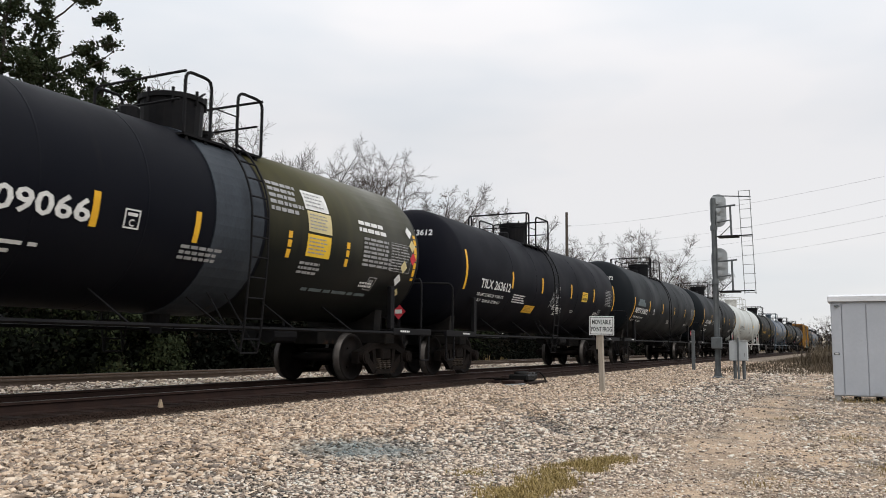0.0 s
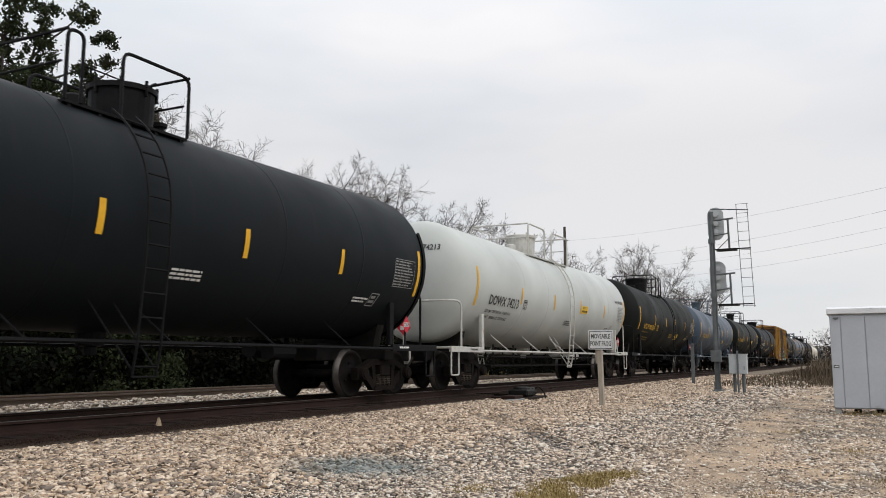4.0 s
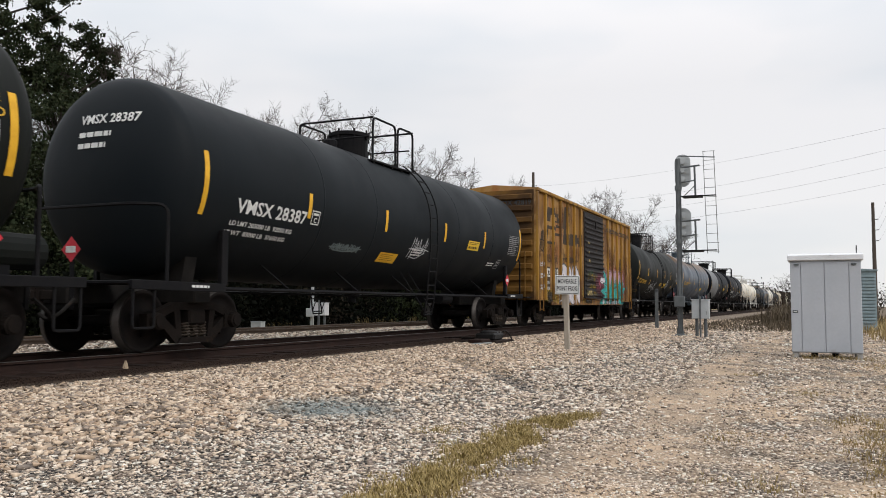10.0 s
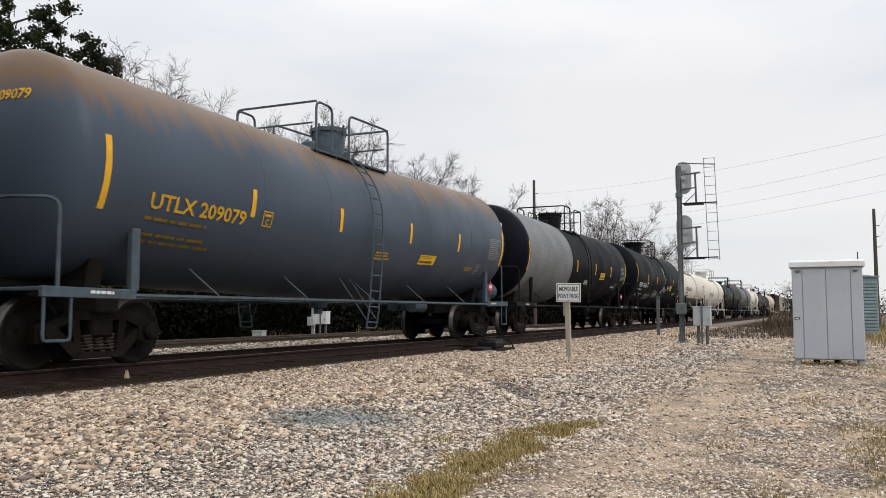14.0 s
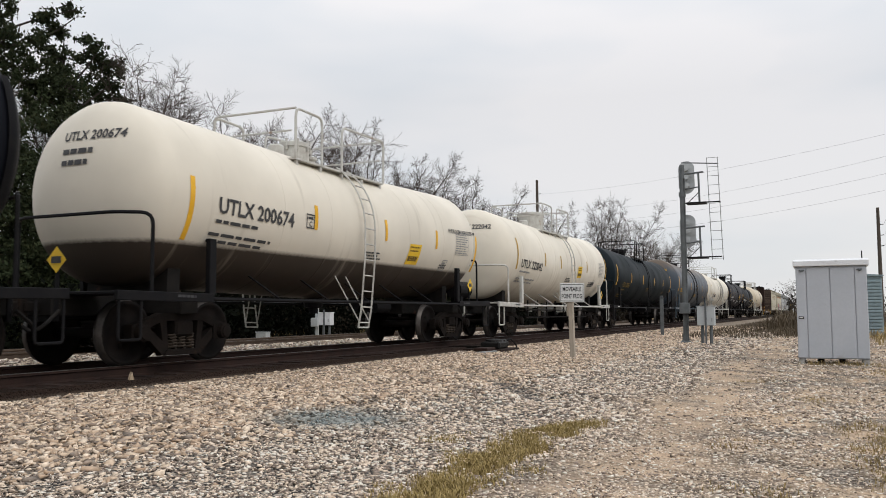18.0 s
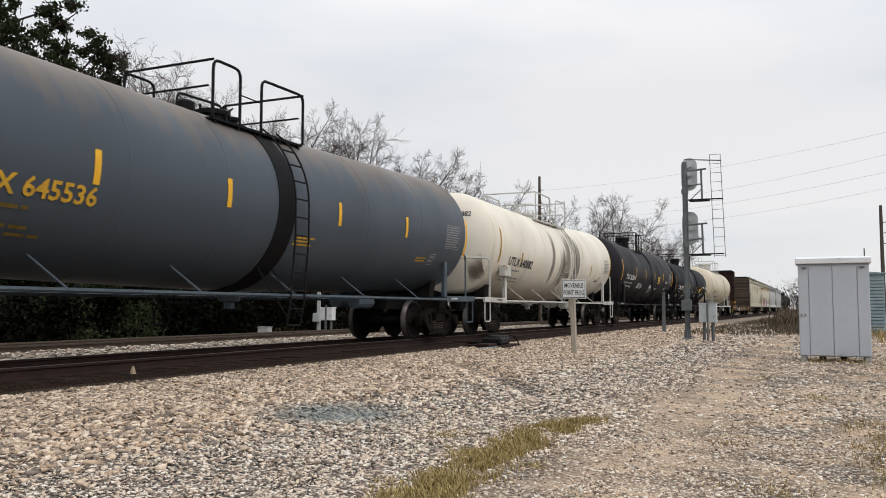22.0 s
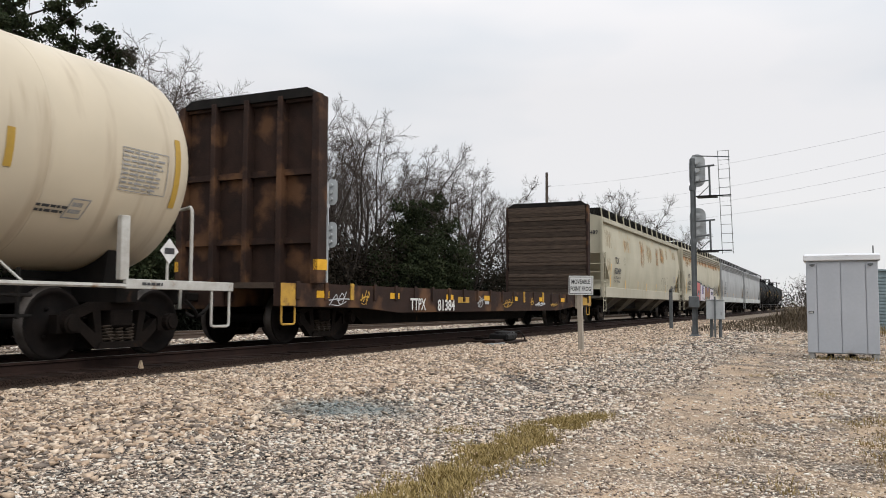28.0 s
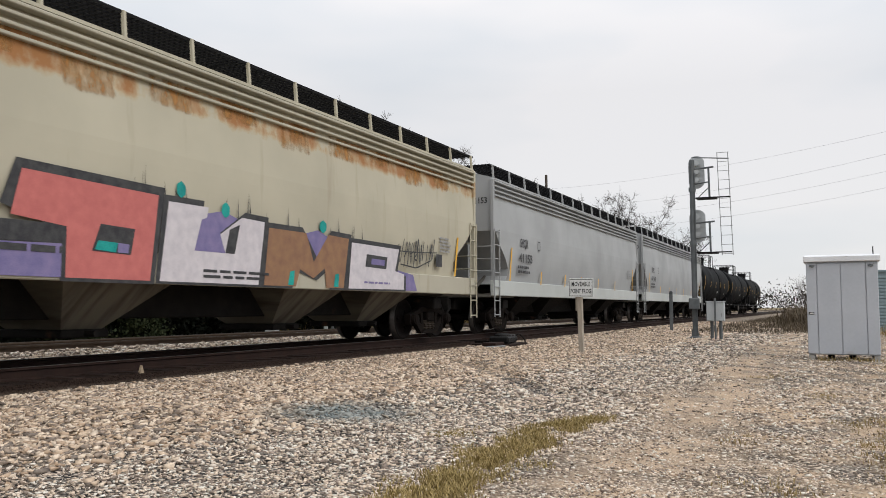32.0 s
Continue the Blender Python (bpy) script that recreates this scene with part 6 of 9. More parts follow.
def axis_steps(lo, hi, near0, near1, step, grow=1.25):
    out = []
    v = near0
    while v <= near1:
        out.append(v)
        v += step
    s, v = step, near1
    while v < hi:
        s *= grow
        v = min(v + s, hi)
        out.append(v)
    s, v = step, near0
    while v > lo:
        s *= grow
        v = max(v - s, lo)
        out.insert(0, v)
    return out


def ground_material():
    m, n, l, b = nodes_of("gravel_ground")
    co = n.new("ShaderNodeTexCoord")
    sep = n.new("ShaderNodeSeparateXYZ")
    l.new(co.outputs["Object"], sep.inputs[0])

    def noise_at(scale, detail=5):
        x = n.new("ShaderNodeTexNoise")
        x.inputs["Scale"].default_value, x.inputs["Detail"].default_value = scale, detail
        l.new(co.outputs["Object"], x.inputs["Vector"])
        return x.outputs["Fac"]

    def span(src, lo, hi, to0=0.0, to1=1.0):
        x = n.new("ShaderNodeMapRange")
        for k, v in (("From Min", lo), ("From Max", hi), ("To Min", to0), ("To Max", to1)):
            x.inputs[k].default_value = v
        l.new(src, x.inputs["Value"])
        return x.outputs["Result"]

    def math_of(op, a, c):
        x = n.new("ShaderNodeMath")
        x.operation = op
        for i, v in enumerate((a, c)):
            if isinstance(v, (int, float)):
                x.inputs[i].default_value = v
            else:
                l.new(v, x.inputs[i])
        return x.outputs[0]

    def blend(fac, a, c):
        x = n.new("ShaderNodeMix")
        x.data_type = "RGBA"
        l.new(fac, x.inputs[0])
        for i, v in ((6, a), (7, c)):
            if isinstance(v, tuple):
                x.inputs[i].default_value = (*v, 1)
            else:
                l.new(v, x.inputs[i])
        return x.outputs[2]

    vor = n.new("ShaderNodeTexVoronoi")
    vor.inputs["Scale"].default_value = 30
    l.new(co.outputs["Object"], vor.inputs["Vector"])
    tone = n.new("ShaderNodeValToRGB")
    els = tone.color_ramp.elements
    els[0].position, els[0].color = 0.0, (0.0336, 0.0314, 0.0336, 1)
    els[1].position, els[1].color = 1.0, (0.672, 0.616, 0.538, 1)
    for p, c in ((0.28, (0.134, 0.118, 0.112, 1)), (0.5, (0.448, 0.386, 0.325, 1)), (0.8, (0.605, 0.526, 0.437, 1))):
        els.new(p).color = c
    sepc = n.new("ShaderNodeSeparateColor")
    l.new(vor.outputs["Color"], sepc.inputs[0])
    l.new(sepc.outputs[0], tone.inputs["Fac"])
    gaps = span(vor.outputs["Distance"], 0.25, 0.6, 1.0, 0.22)
    stones = n.new("ShaderNodeVectorMath")
    stones.operation = "SCALE"
    l.new(tone.outputs["Color"], stones.inputs[0])
    l.new(gaps, stones.inputs["Scale"])
    big = noise_at(0.35)
    earth = span(sep.outputs["X"], -5.6, -4.6, 0.8, 0.0)
    # sandy wheel track that runs beside the gravel
    wob = math_of("MULTIPLY", math_of("SUBTRACT", noise_at(0.25), 0.5), 2.4)
    xs = math_of("ADD", sep.outputs["X"], wob)
    path = math_of("MULTIPLY", span(math_of("ABSOLUTE", math_of("ADD", xs, 1.5), 0.0), 0.15, 0.8, 1.0, 0.0), span(noise_at(1.2), 0.36, 0.56))
    sandy = math_of("MULTIPLY", span(xs, -2.9, -1.4), span(noise_at(1.6, 8), 0.42, 0.66, 0.1, 0.9))
    c = blend(earth, stones.outputs[0], (0.27, 0.215, 0.165))
    c = blend(sandy, c, (0.52, 0.385, 0.262))
    c = blend(math_of("MULTIPLY", path, 0.6), c, (0.58, 0.43, 0.30))
    # dry earth and grass away from the gravel
    edge = math_of("ADD", sep.outputs["X"], math_of("MULTIPLY", math_of("SUBTRACT", noise_at(0.5), 0.5), 3.0))
    dry = blend(noise_at(3.0), (0.16, 0.125, 0.075), (0.30, 0.235, 0.13))
    right = span(edge, 3.4, 4.6)
    far = math_of("MULTIPLY", span(math_of("ADD", sep.outputs["Y"], wob), 36, 46), span(edge, -7.2, -5.6))
    left = span(edge, XT2 - 2.4, XT2 - 3.2)
    off = math_of("MAXIMUM", right, left)
    c = blend(off, c, dry)
    c = blend(far, c, (0.16, 0.125, 0.09))
    # ground blends to near-black brown between and just beside the near rails
    bed_dark = span(math_of("ABSOLUTE", math_of("ADD", sep.outputs["X"], -XT), 0.0), 1.36, 1.42, 1.0, 0.0)
    c = blend(math_of("MULTIPLY", bed_dark, 0.97), c, (0.018, 0.0095, 0.007))
    shade = span(big, 0.3, 0.7, 0.82, 1.1)
    out = n.new("ShaderNodeVectorMath")
    out.operation = "SCALE"
    l.new(c, out.inputs[0])
    l.new(shade, out.inputs["Scale"])
    l.new(out.outputs[0], b.inputs["Base Color"])
    b.inputs["Roughness"].default_value = 0.9
    b.inputs["Specular IOR Level"].default_value = 0.12
    bp = n.new("ShaderNodeBump")
    bp.inputs["Strength"].default_value, bp.inputs["Distance"].default_value = 0.9, 0.03
    l.new(span(vor.outputs["Distance"], 0.0, 0.6, 1.0, 0.0), bp.inputs["Height"])
    l.new(bp.outputs[0], b.inputs["Normal"])
    return m


def make_ground():
    xs = sorted(axis_steps(-1500, 1500, -19, 5, 0.3) + [XT - 1.4, XT - 1.34, XT + 1.34, XT + 1.38])
    ys = axis_steps(-300, 2500, 1, 34, 0.3)
    verts = [(x, y, ground_z(x, y)) for x in xs for y in ys]
    ny = len(ys)
    faces = [(i * ny + j, (i + 1) * ny + j, (i + 1) * ny + j + 1, i * ny + j + 1) for i in range(len(xs) - 1) for j in range(ny - 1)]
    me = bpy.data.meshes.new("ground")
    me.from_pydata(verts, [], faces)
    me.materials.append(ground_material())
    tagged(new("ground", me), "pale limestone gravel and sandy earth beside the tracks", "ground", kind="structure")


make_ground()

# ---- the two tracks ----
M_RAIL2 = surf("pale_rusty_rail_web", (0.10, 0.075, 0.058), (0.14, 0.105, 0.085), 4, 0.85, 0.0, 0.2)
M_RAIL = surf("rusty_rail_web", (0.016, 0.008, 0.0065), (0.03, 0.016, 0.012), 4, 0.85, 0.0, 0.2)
M_RAILTOP = surf("bright_rail_head", (0.20, 0.19, 0.18), (0.12, 0.11, 0.10), 4, 0.4, 0.9, 0.05, stretch=(1, 0.1, 1))
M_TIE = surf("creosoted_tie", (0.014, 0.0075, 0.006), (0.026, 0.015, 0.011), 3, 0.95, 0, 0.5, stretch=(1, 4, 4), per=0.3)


def make_track(name, xc, label, y0, y1, web_paint):
    tr = thing(name, label, "railway track", kind="structure")
    for s in (-1, 1):
        x = xc + s * GAUGE / 2
        bm = bmesh.new()
        web = [(-0.07, -0.175), (0.07, -0.175), (0.07, -0.155), (0.012, -0.13), (0.01, -0.045), (0.036, -0.035), (0.036, -0.004), (-0.036, -0.004), (-0.036, -0.035), (-0.01, -0.045), (-0.012, -0.13), (-0.07, -0.155)]
        prism(bm, [(x + p, z) for p, z in web], y0, y1, "y")
        rail = part("rail", bm, web_paint, tr, "rust-brown steel rail")
        bm = bmesh.new()
        box(bm, x - 0.034, x + 0.034, y0, y1, -0.004, 0.0)
        part("rail_head", bm, M_RAILTOP, rail, "bright worn running surface")
    bm = bmesh.new()
    box(bm, -1.3, 1.3, -0.115, 0.115, -0.38, -0.178, 0.015)
    proto = part("tie", bm, M_TIE, tr)
    me = proto.data
    bpy.data.objects.remove(proto)
    rng = random.Random(4)
    y = 2.0
    n = 0
    while y < 60:
        again("tie", me, tr, pose(xc + rng.uniform(-0.04, 0.04), y, rng.uniform(-0.012, 0.006) + 0.03, 0, 0, rng.uniform(-1, 1)))
        y += 0.54
        n += 1
    return tr


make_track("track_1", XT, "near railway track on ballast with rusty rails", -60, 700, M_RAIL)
make_track("track_2", XT2, "second railway track behind the train", -60, 700, M_RAIL2)

# ---- the train, front to rear ----
K = 1.05
def at(v):
    return v * K


prepare_words(["SHPX 209066", "TILX 263612", "NATX 318072", "NATX 318056", "DOWX 74213", "UTLX 901559", "UTLX 205516", "UTLX 205106", "VMSX 28387", "RBOX 42819", "42819",
               "The nationwide boxcar pool", "UTLX 901431", "UTLX 209079", "VMSX 20083", "SRIX 10565", "UTLX 200674", "UTLX 222042", "UTLX 650967", "UTLX 645536", "UTLX 640882",
               "TILX 262014", "SCMX 2879", "DOWX 74182", "TTPX", "81384", "TILX 620489", "TILX", "620489", "SHPX 462359", "SHPX", "462359", "SHQX 41153", "SHQX", "41153", "SHPX 41160", "41160",
               "LD LMT 208400 LB  94500 KG", "LT WT  77600 LB  35200 KG", "LD LMT 201500 LB  91350 KG", "LT WT  84500 LB  38350 KG", "LD LMT 203000 LB  92050 KG", "LT WT  83000 LB  37650 KG",
               "LD LMT 191100 LB  86700 KG", "LT WT  71900 LB  32600 KG", "C", "LD LMT 220500 LBS", "LT WT  65500 LBS", "1917", "1268", "FRA-AIP 200204", "HYDROGEN PEROXIDE", "PHENOL", "VINYL", "ACETATE", "INHIBITED", "LD LMT 213800 LB  97000 KG", "LT WT  72100 LB  32700 KG", "DOT 111A100W1", "CAUTION: CONSULT OWNER BEFORE", "CLEANING OR REPAIRING THIS TANK", "SHARP OBJECTS MUST NOT CONTACT LINING", "SPECIAL INTERIOR LINING COATED TANK", "WEAR CLEAN RUBBERS WHEN ENTERING TANK", "TOOLS MUST BE PROTECTED", "42", "819", "RB", "OX", "MOVEABLE", "POINT FROG"])

def orange_sheet(c, y, z=1.75, w=0.85, h=0.26):
    """An orange warning sheet stuck on a slant."""
    o = part("orange_decal", on(c, quad(w, h, 0.1), y, z, 0.012, 0.12), M_YELLOW, c, "orange warning decal")
    part("fine_print", on(c, bars(w * 0.8, h * 0.7, 4, 3, 0.75), y + 0.09, z + 0.04, 0.018), M_DIMINK, o, stuff=True)


def spot(f, sl, st):
    """Length on the newest car at a fraction of the way between its end stripes."""
    return at(sl) + at(st - sl) * f - CARS[-1][1]


c = tank_car("black tank car with a dark olive rear half and white lettering", at(2.6), at(16.73), at(3.6), at(15.43), P_BLACK, M_BLACKIRON, M_WHITEINK, "SHPX 209066", 1.52, 2.74, 0.0, mark_at=0.045, mark_to=0.297, mark_h=0.3, mark_z=2.29, bands=((0.528, 1.15, M_GREYBAND),), plat=(-0.61, -0.02, 0.63, 1.27), ladder_at=0.5, stripes=(0.0, 0.302, 0.452, 0.634, 0.782, 1.0), stripe_z=2.24, decal=None, dome=(0.14, 0.52, 0.62), test=(0.341, 2.29))
# rear half of another shade, decals and a column of small hazard diamonds
y0, y1 = at(3.6) + at(11.83) * 0.582 - CARS[-1][1], at(15.43) + 0.1 - CARS[-1][1]
bm = bmesh.new()
lathe(bm, [(y0, 1.521), (y0, 1.528), ((y0 + y1) / 2, 1.528), (y1, 1.528), (y1, 1.521)], 56, "y")
for v in bm.verts:
    v.co.z += 2.74
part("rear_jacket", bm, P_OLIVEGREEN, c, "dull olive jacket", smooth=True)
for y, z, w, h, m, rows in ((1.98, 3.16, 0.74, 0.38, M_WHITEINK, 4), (2.02, 2.76, 0.74, 0.38, M_CREAMDECAL, 5), (2.0, 2.32, 0.74, 0.4, M_DECAL, 5)):
    d = part("warning_decal", on(c, quad(w, h), y, z, 0.02, 0.1), m, c, "printed warning decal")
    part("fine_print", on(c, bars(w * 0.86, h * 0.8, rows, 7, 0.62), y + 0.05, z + 0.04, 0.026), M_GREYINK, d, stuff=True)
for y, z, w, h, rows, seed, ink in ((3.75, 2.95, 1.1, 0.28, 2, 5, M_WHITEINK), (0.98, 2.98, 0.95, 0.6, 5, 11, M_GREYINK), (3.9, 2.3, 1.2, 0.6, 7, 13, M_GREYINK), (2.3, 1.72, 2.2, 0.12, 1, 15, M_GREYPATCH), (1.9, 2.0, 0.7, 0.26, 3, 17, M_GREYINK), (-1.0, 1.98, 0.95, 0.26, 3, 19, M_GREYINK)):
    part("stencil_panel", on(c, bars(w, h, rows, seed, 0.42), y, z, 0.02), ink, c, stuff=True)
for dy, dz, m in ((-0.18, 0.45, M_WHITEINK), (-0.1, 0.16, M_CREAMDECAL), (-0.06, -0.12, M_RED), (-0.42, -0.32, M_CREAMDECAL), (-0.55, -0.6, M_WHITEINK), (-0.4, -0.88, M_CREAMDECAL)):
    part("hazard_diamond", on(c, diamond(0.14), y1 - 0.15 + dy, 2.74 + dz, 0.02, 0), m, c)

c = tank_car("black tank car with white lettering and an orange decal", at(16.73), at(32.89), at(18.03), at(31.34), P_BLACK_DULL, M_BLACKIRON, M_WHITEINK, "TILX 263612", 1.51, 2.73, 0.06, placard="red", lines=("LD LMT 213800 LB  97000 KG", "LT WT  72100 LB  32700 KG"), mark_at=0.073, mark_to=0.221, mark_z=2.27, plat=(-1.51, -1.28, -0.65, 0.56), ladder_at=-0.46, dome=(-0.12, 0.44, 0.62), decal=(0.705, 2.32, 0.66, 0.34), stripes=(0.004, 0.229, 0.408, 0.618, 0.812, 1.012), tags=((0.475, 1.98, 0.8, 0.75, M_GREYINK, 31),))
orange_sheet(c, spot(0.326, 18.03, 31.34))
for f, z, w, h, n in ((0.245, 1.98, 1.1, 0.28, 4), (0.52, 1.75, 0.8, 0.3, 5), (0.64, 1.9, 0.4, 0.1, 2)):
    part("stencil_panel", on(c, bars(w, h, n, 40 + n, 0.5), spot(f, 18.03, 31.34), z), M_WHITEINK, c, stuff=True)

c = tank_car("green-black tank car with white lettering and a grey paint patch", at(32.89), at(50.0), at(34.45), at(48.3), P_BLACK2, M_BLACKIRON, M_WHITEINK, "NATX 318072", 1.645, 2.865, 0.07, placard="red", decal=None, lines=("LD LMT 208400 LB  94500 KG", "LT WT  77600 LB  35200 KG"), mark_at=0.024, mark_to=0.181, mark_z=2.24, plat=(-1.5, -1.24, -0.55, 0.78), ladder_at=-0.5, dome=(0.36, 0.5, 0.6), stripes=(0.0, 0.2, 0.4, 0.597, 0.798, 1.0), end_z=1.92, test=(0.26, 2.24))
ya = spot(0.0, 34.45, 48.3)
part("paint_patch", on(c, quad(1.42, 0.17), ya + 0.6, 2.55, 0.009, 0.1), M_GREYPATCH, c, "grey rolled-on paint patch")
part("paint_patch", on(c, quad(1.02, 0.13), ya + 0.78, 2.72, 0.009, 0.1), M_GREYPATCH, c)
tank_car("plain black tank car with white lettering", at(50.0), at(67.2), at(51.75), at(65.6), P_BLACK2, M_BLACKIRON, M_WHITEINK, "NATX 318056", 1.645, 2.865, 0.07, shield=True, placard="red", number="1268", decal=None, dome=(0.36, 0.5, 0.6), plat=(-1.5, -1.24, -0.55, 0.78), ladder_at=-0.5, test=(0.26, 2.24))
tank_car("clean white tank car with black lettering and white railings", at(67.2), at(84.4), at(68.72), at(83.05), P_WHITE, M_WHITEIRON, M_BLACKINK, "DOWX 74213", 1.605, 2.825, 0.07, lines=("LD LMT 201500 LB  91350 KG", "LT WT  84500 LB  38350 KG"), mark_at=0.062, mark_to=0.203, mark_z=2.25, mark_h=0.27, plat=(-2.05, -0.5, 0.2, 1.93), ladder_at=0.12, dome=(-0.14, 0.5, 0.66), stripes=(0.003, 0.215, 0.41, 0.597, 0.8, 1.0), decal=(0.604, 2.4, 0.74, 0.27), placard="red", number="1917", air_tank=True, words=(("FRA-AIP 200204", 0.125, 0.908, 3.02),), test=(0.229, 2.25), pipes=True)
tank_car("dull black tank car with yellow lettering", at(84.4), at(100.05), at(85.77), at(98.7), P_OLIVE, M_BLACKIRON, M_YELLOWINK, "UTLX 901559", 1.62, 2.84, 0.15, placard="red", mark_at=0.073, mark_to=0.235, mark_z=2.22, plat=(-1.47, -0.47, 0.2, 0.73), ladder_at=0.2, dome=(-0.47, 0.53, 0.68), stripes=(0.005, 0.234, 0.414, 0.587, 0.795, 1.003), stripe_z=2.42, decal=(0.61, 1.84, 0.8, 0.32), test=(0.268, 2.19))
tank_car("grey-blue tank car with yellow lettering", at(100.05), at(117.05), at(101.5), at(115.5), P_BLUE, M_BLUEIRON, M_YELLOWINK, "UTLX 205516", 1.57, 2.79, 0.14, mark_at=0.061, mark_to=0.207, mark_z=2.22, plat=(-1.5, -0.86, -0.25, 1.56), ladder_at=-0.24, dome=(0.5, 0.3, 0.68), stripes=(0.01, 0.209, 0.401, 0.617, 0.8, 1.0), stripe_z=2.46, decal=(0.62, 1.93, 0.85, 0.26), test=(0.233, 2.2), placard="red", air_tank=True)
c = tank_car("black tank car with yellow lettering", at(117.05), at(134.2), at(118.6), at(132.6), P_OLIVE, M_BLACKIRON, M_YELLOWINK, "UTLX 205106", 1.575, 2.795, 0.1, mark_at=0.063, mark_to=0.211, mark_z=2.34, plat=(-1.41, -0.78, -0.14, 1.57), ladder_at=-0.23, dome=(0.5, 0.3, 0.66), stripes=(0.02, 0.235, 0.423, 0.596, 0.789, 1.0), decal=(0.625, 2.22, 0.82, 0.27), test=(0.258, 2.33), end_z=2.27, placard="red", air_tank=True)
for k, w in enumerate(("VINYL", "ACETATE", "INHIBITED")):
    part("stencil_word", on(c, letters(w, 0.115), spot(1.0, 118.6, 132.6) - 0.85, 3.3 - 0.18 * k), M_YELLOWINK, c)
c = tank_car("black tank car with white lettering and a white tag", at(134.2), at(151.3), at(135.8), at(150.25), P_BLACK2, M_BLACKIRON, M_WHITEINK, "VMSX 28387", 1.605, 2.825, 0.1, placard="red", lines=("LD LMT 203000 LB  92050 KG", "LT WT  83000 LB  37650 KG"), mark_at=0.058, mark_to=0.194, mark_z=2.28, plat=(-0.83, 0.3, 0.42, 1.24), ladder_at=0.95, dome=(-0.21, 0.46, 0.55), decal=(0.715, 2.26, 0.8, 0.26), stripes=(0.004, 0.198, 0.4, 0.612, 0.795, 1.0), test=(0.204, 2.27), tags=((0.492, 1.85, 0.95, 0.62, M_CHALK, 3), (0.27, 1.85, 1.1, 0.2, M_GREYPATCH, 5)))
orange_sheet(c, spot(0.405, 135.8, 150.25), 1.72)
boxcar(at(151.1), at(167.5), at(151.95), at(166.7))
tank_car("dull black tank car with yellow lettering and white tags", at(167.5), at(183.1), at(169.1), at(181.95), P_OLIVE, M_BLACKIRON, M_YELLOWINK, "UTLX 901431", 1.625, 2.845, 0.19, placard="red", mark_at=0.035, mark_to=0.182, mark_z=2.02, plat=(-1.23, -0.33, 0.3, 0.86), ladder_at=0.1, dome=(-0.32, 0.54, 0.78), stripes=(0.0, 0.191, 0.406, 0.6, 0.769, 1.0), stripe_z=2.41, decal=(0.596, 1.86, 0.9, 0.27), test=(0.252, 1.97), tags=((0.286, 1.48, 1.7, 1.0, M_CHALK, 4), (0.672, 1.82, 0.75, 0.62, M_CHALK, 8)))
tank_car("blue tank car with a rust-stained back and yellow lettering", at(183.1), at(200.15), at(184.25), at(198.85), P_RUSTY, M_BLUEIRON, M_YELLOWINK, "UTLX 209079", 1.635, 2.855, 0.17, placard="red", air_tank=True, mark_at=0.057, mark_to=0.199, mark_z=2.27, plat=(-1.7, -1.09, -0.39, 1.41), ladder_at=-0.46, dome=(0.36, 0.38, 0.7), stripes=(0.001, 0.209, 0.394, 0.598, 0.785, 1.0), decal=(0.643, 1.93, 0.9, 0.25), test=(0.228, 2.25))
tank_car("black tank car with a grey front part", at(200.15), at(217.2), at(201.46), at(215.75), P_BLACK, M_BLACKIRON, M_WHITEINK, "VMSX 20083", 1.6, 2.82, 0.1, placard="red", bands=((0.175, 5.2, M_PALEBAND),), test=(0.235, 2.24))
tank_car("black tank car with white lettering and spray-paint tags", at(217.2), at(234.2), at(218.7), at(232.57), P_BLACK, M_BLACKIRON, M_WHITEINK, "SRIX 10565", 1.64, 2.86, 0.14, shield=True, placard="red", mark_at=0.05, mark_to=0.188, mark_z=2.18, plat=(-1.01, -0.01, 0.62, 1.14), ladder_at=0.4, dome=(-0.54, 0.5, 0.66), flare=0.2, decal=(0.709, 2.15, 0.72, 0.32), stripes=(-0.008, 0.193, 0.391, 0.589, 0.788, 1.0), stripe_z=2.4, end_z=2.38, test=(0.201, 2.18),
         tags=((0.0, 1.45, 2.2, 0.5, M_GREYINK2, 14), (0.208, 1.55, 1.85, 0.55, M_GREYINK, 34), (0.351, 1.66, 1.35, 0.55, M_CHALK, 35), (0.45, 1.62, 0.95, 0.5, M_DULLTEAL, 36), (0.54, 2.03, 2.2, 0.42, M_CHALK, 37), (0.553, 2.75, 0.28, 1.0, M_CHALK, 38)))
c = tank_car("cream tank car with a black lower half", at(234.2), at(248.4), at(235.75), at(246.65), P_TWO, M_BLACKIRON, M_BLACKINK, "UTLX 200674", 1.46, 2.68, 0.14, mark_at=0.075, mark_to=0.258, mark_z=2.4, mark_h=0.26, test=(0.293, 2.38), stripes=(0.019, 0.322, 0.57, 0.803, 1.03), end_z=1.92, trim=M_WHITEIRON, placard="yellow", plat=(-2.19, -1.25, -0.47, 1.38), ladder_at=-0.3, dome=(-0.75, 0.3, 0.42), decal=(0.67, 1.92, 0.62, 0.5), air_tank=True, words=(("HYDROGEN PEROXIDE", 0.11, 0.87, 2.85),))
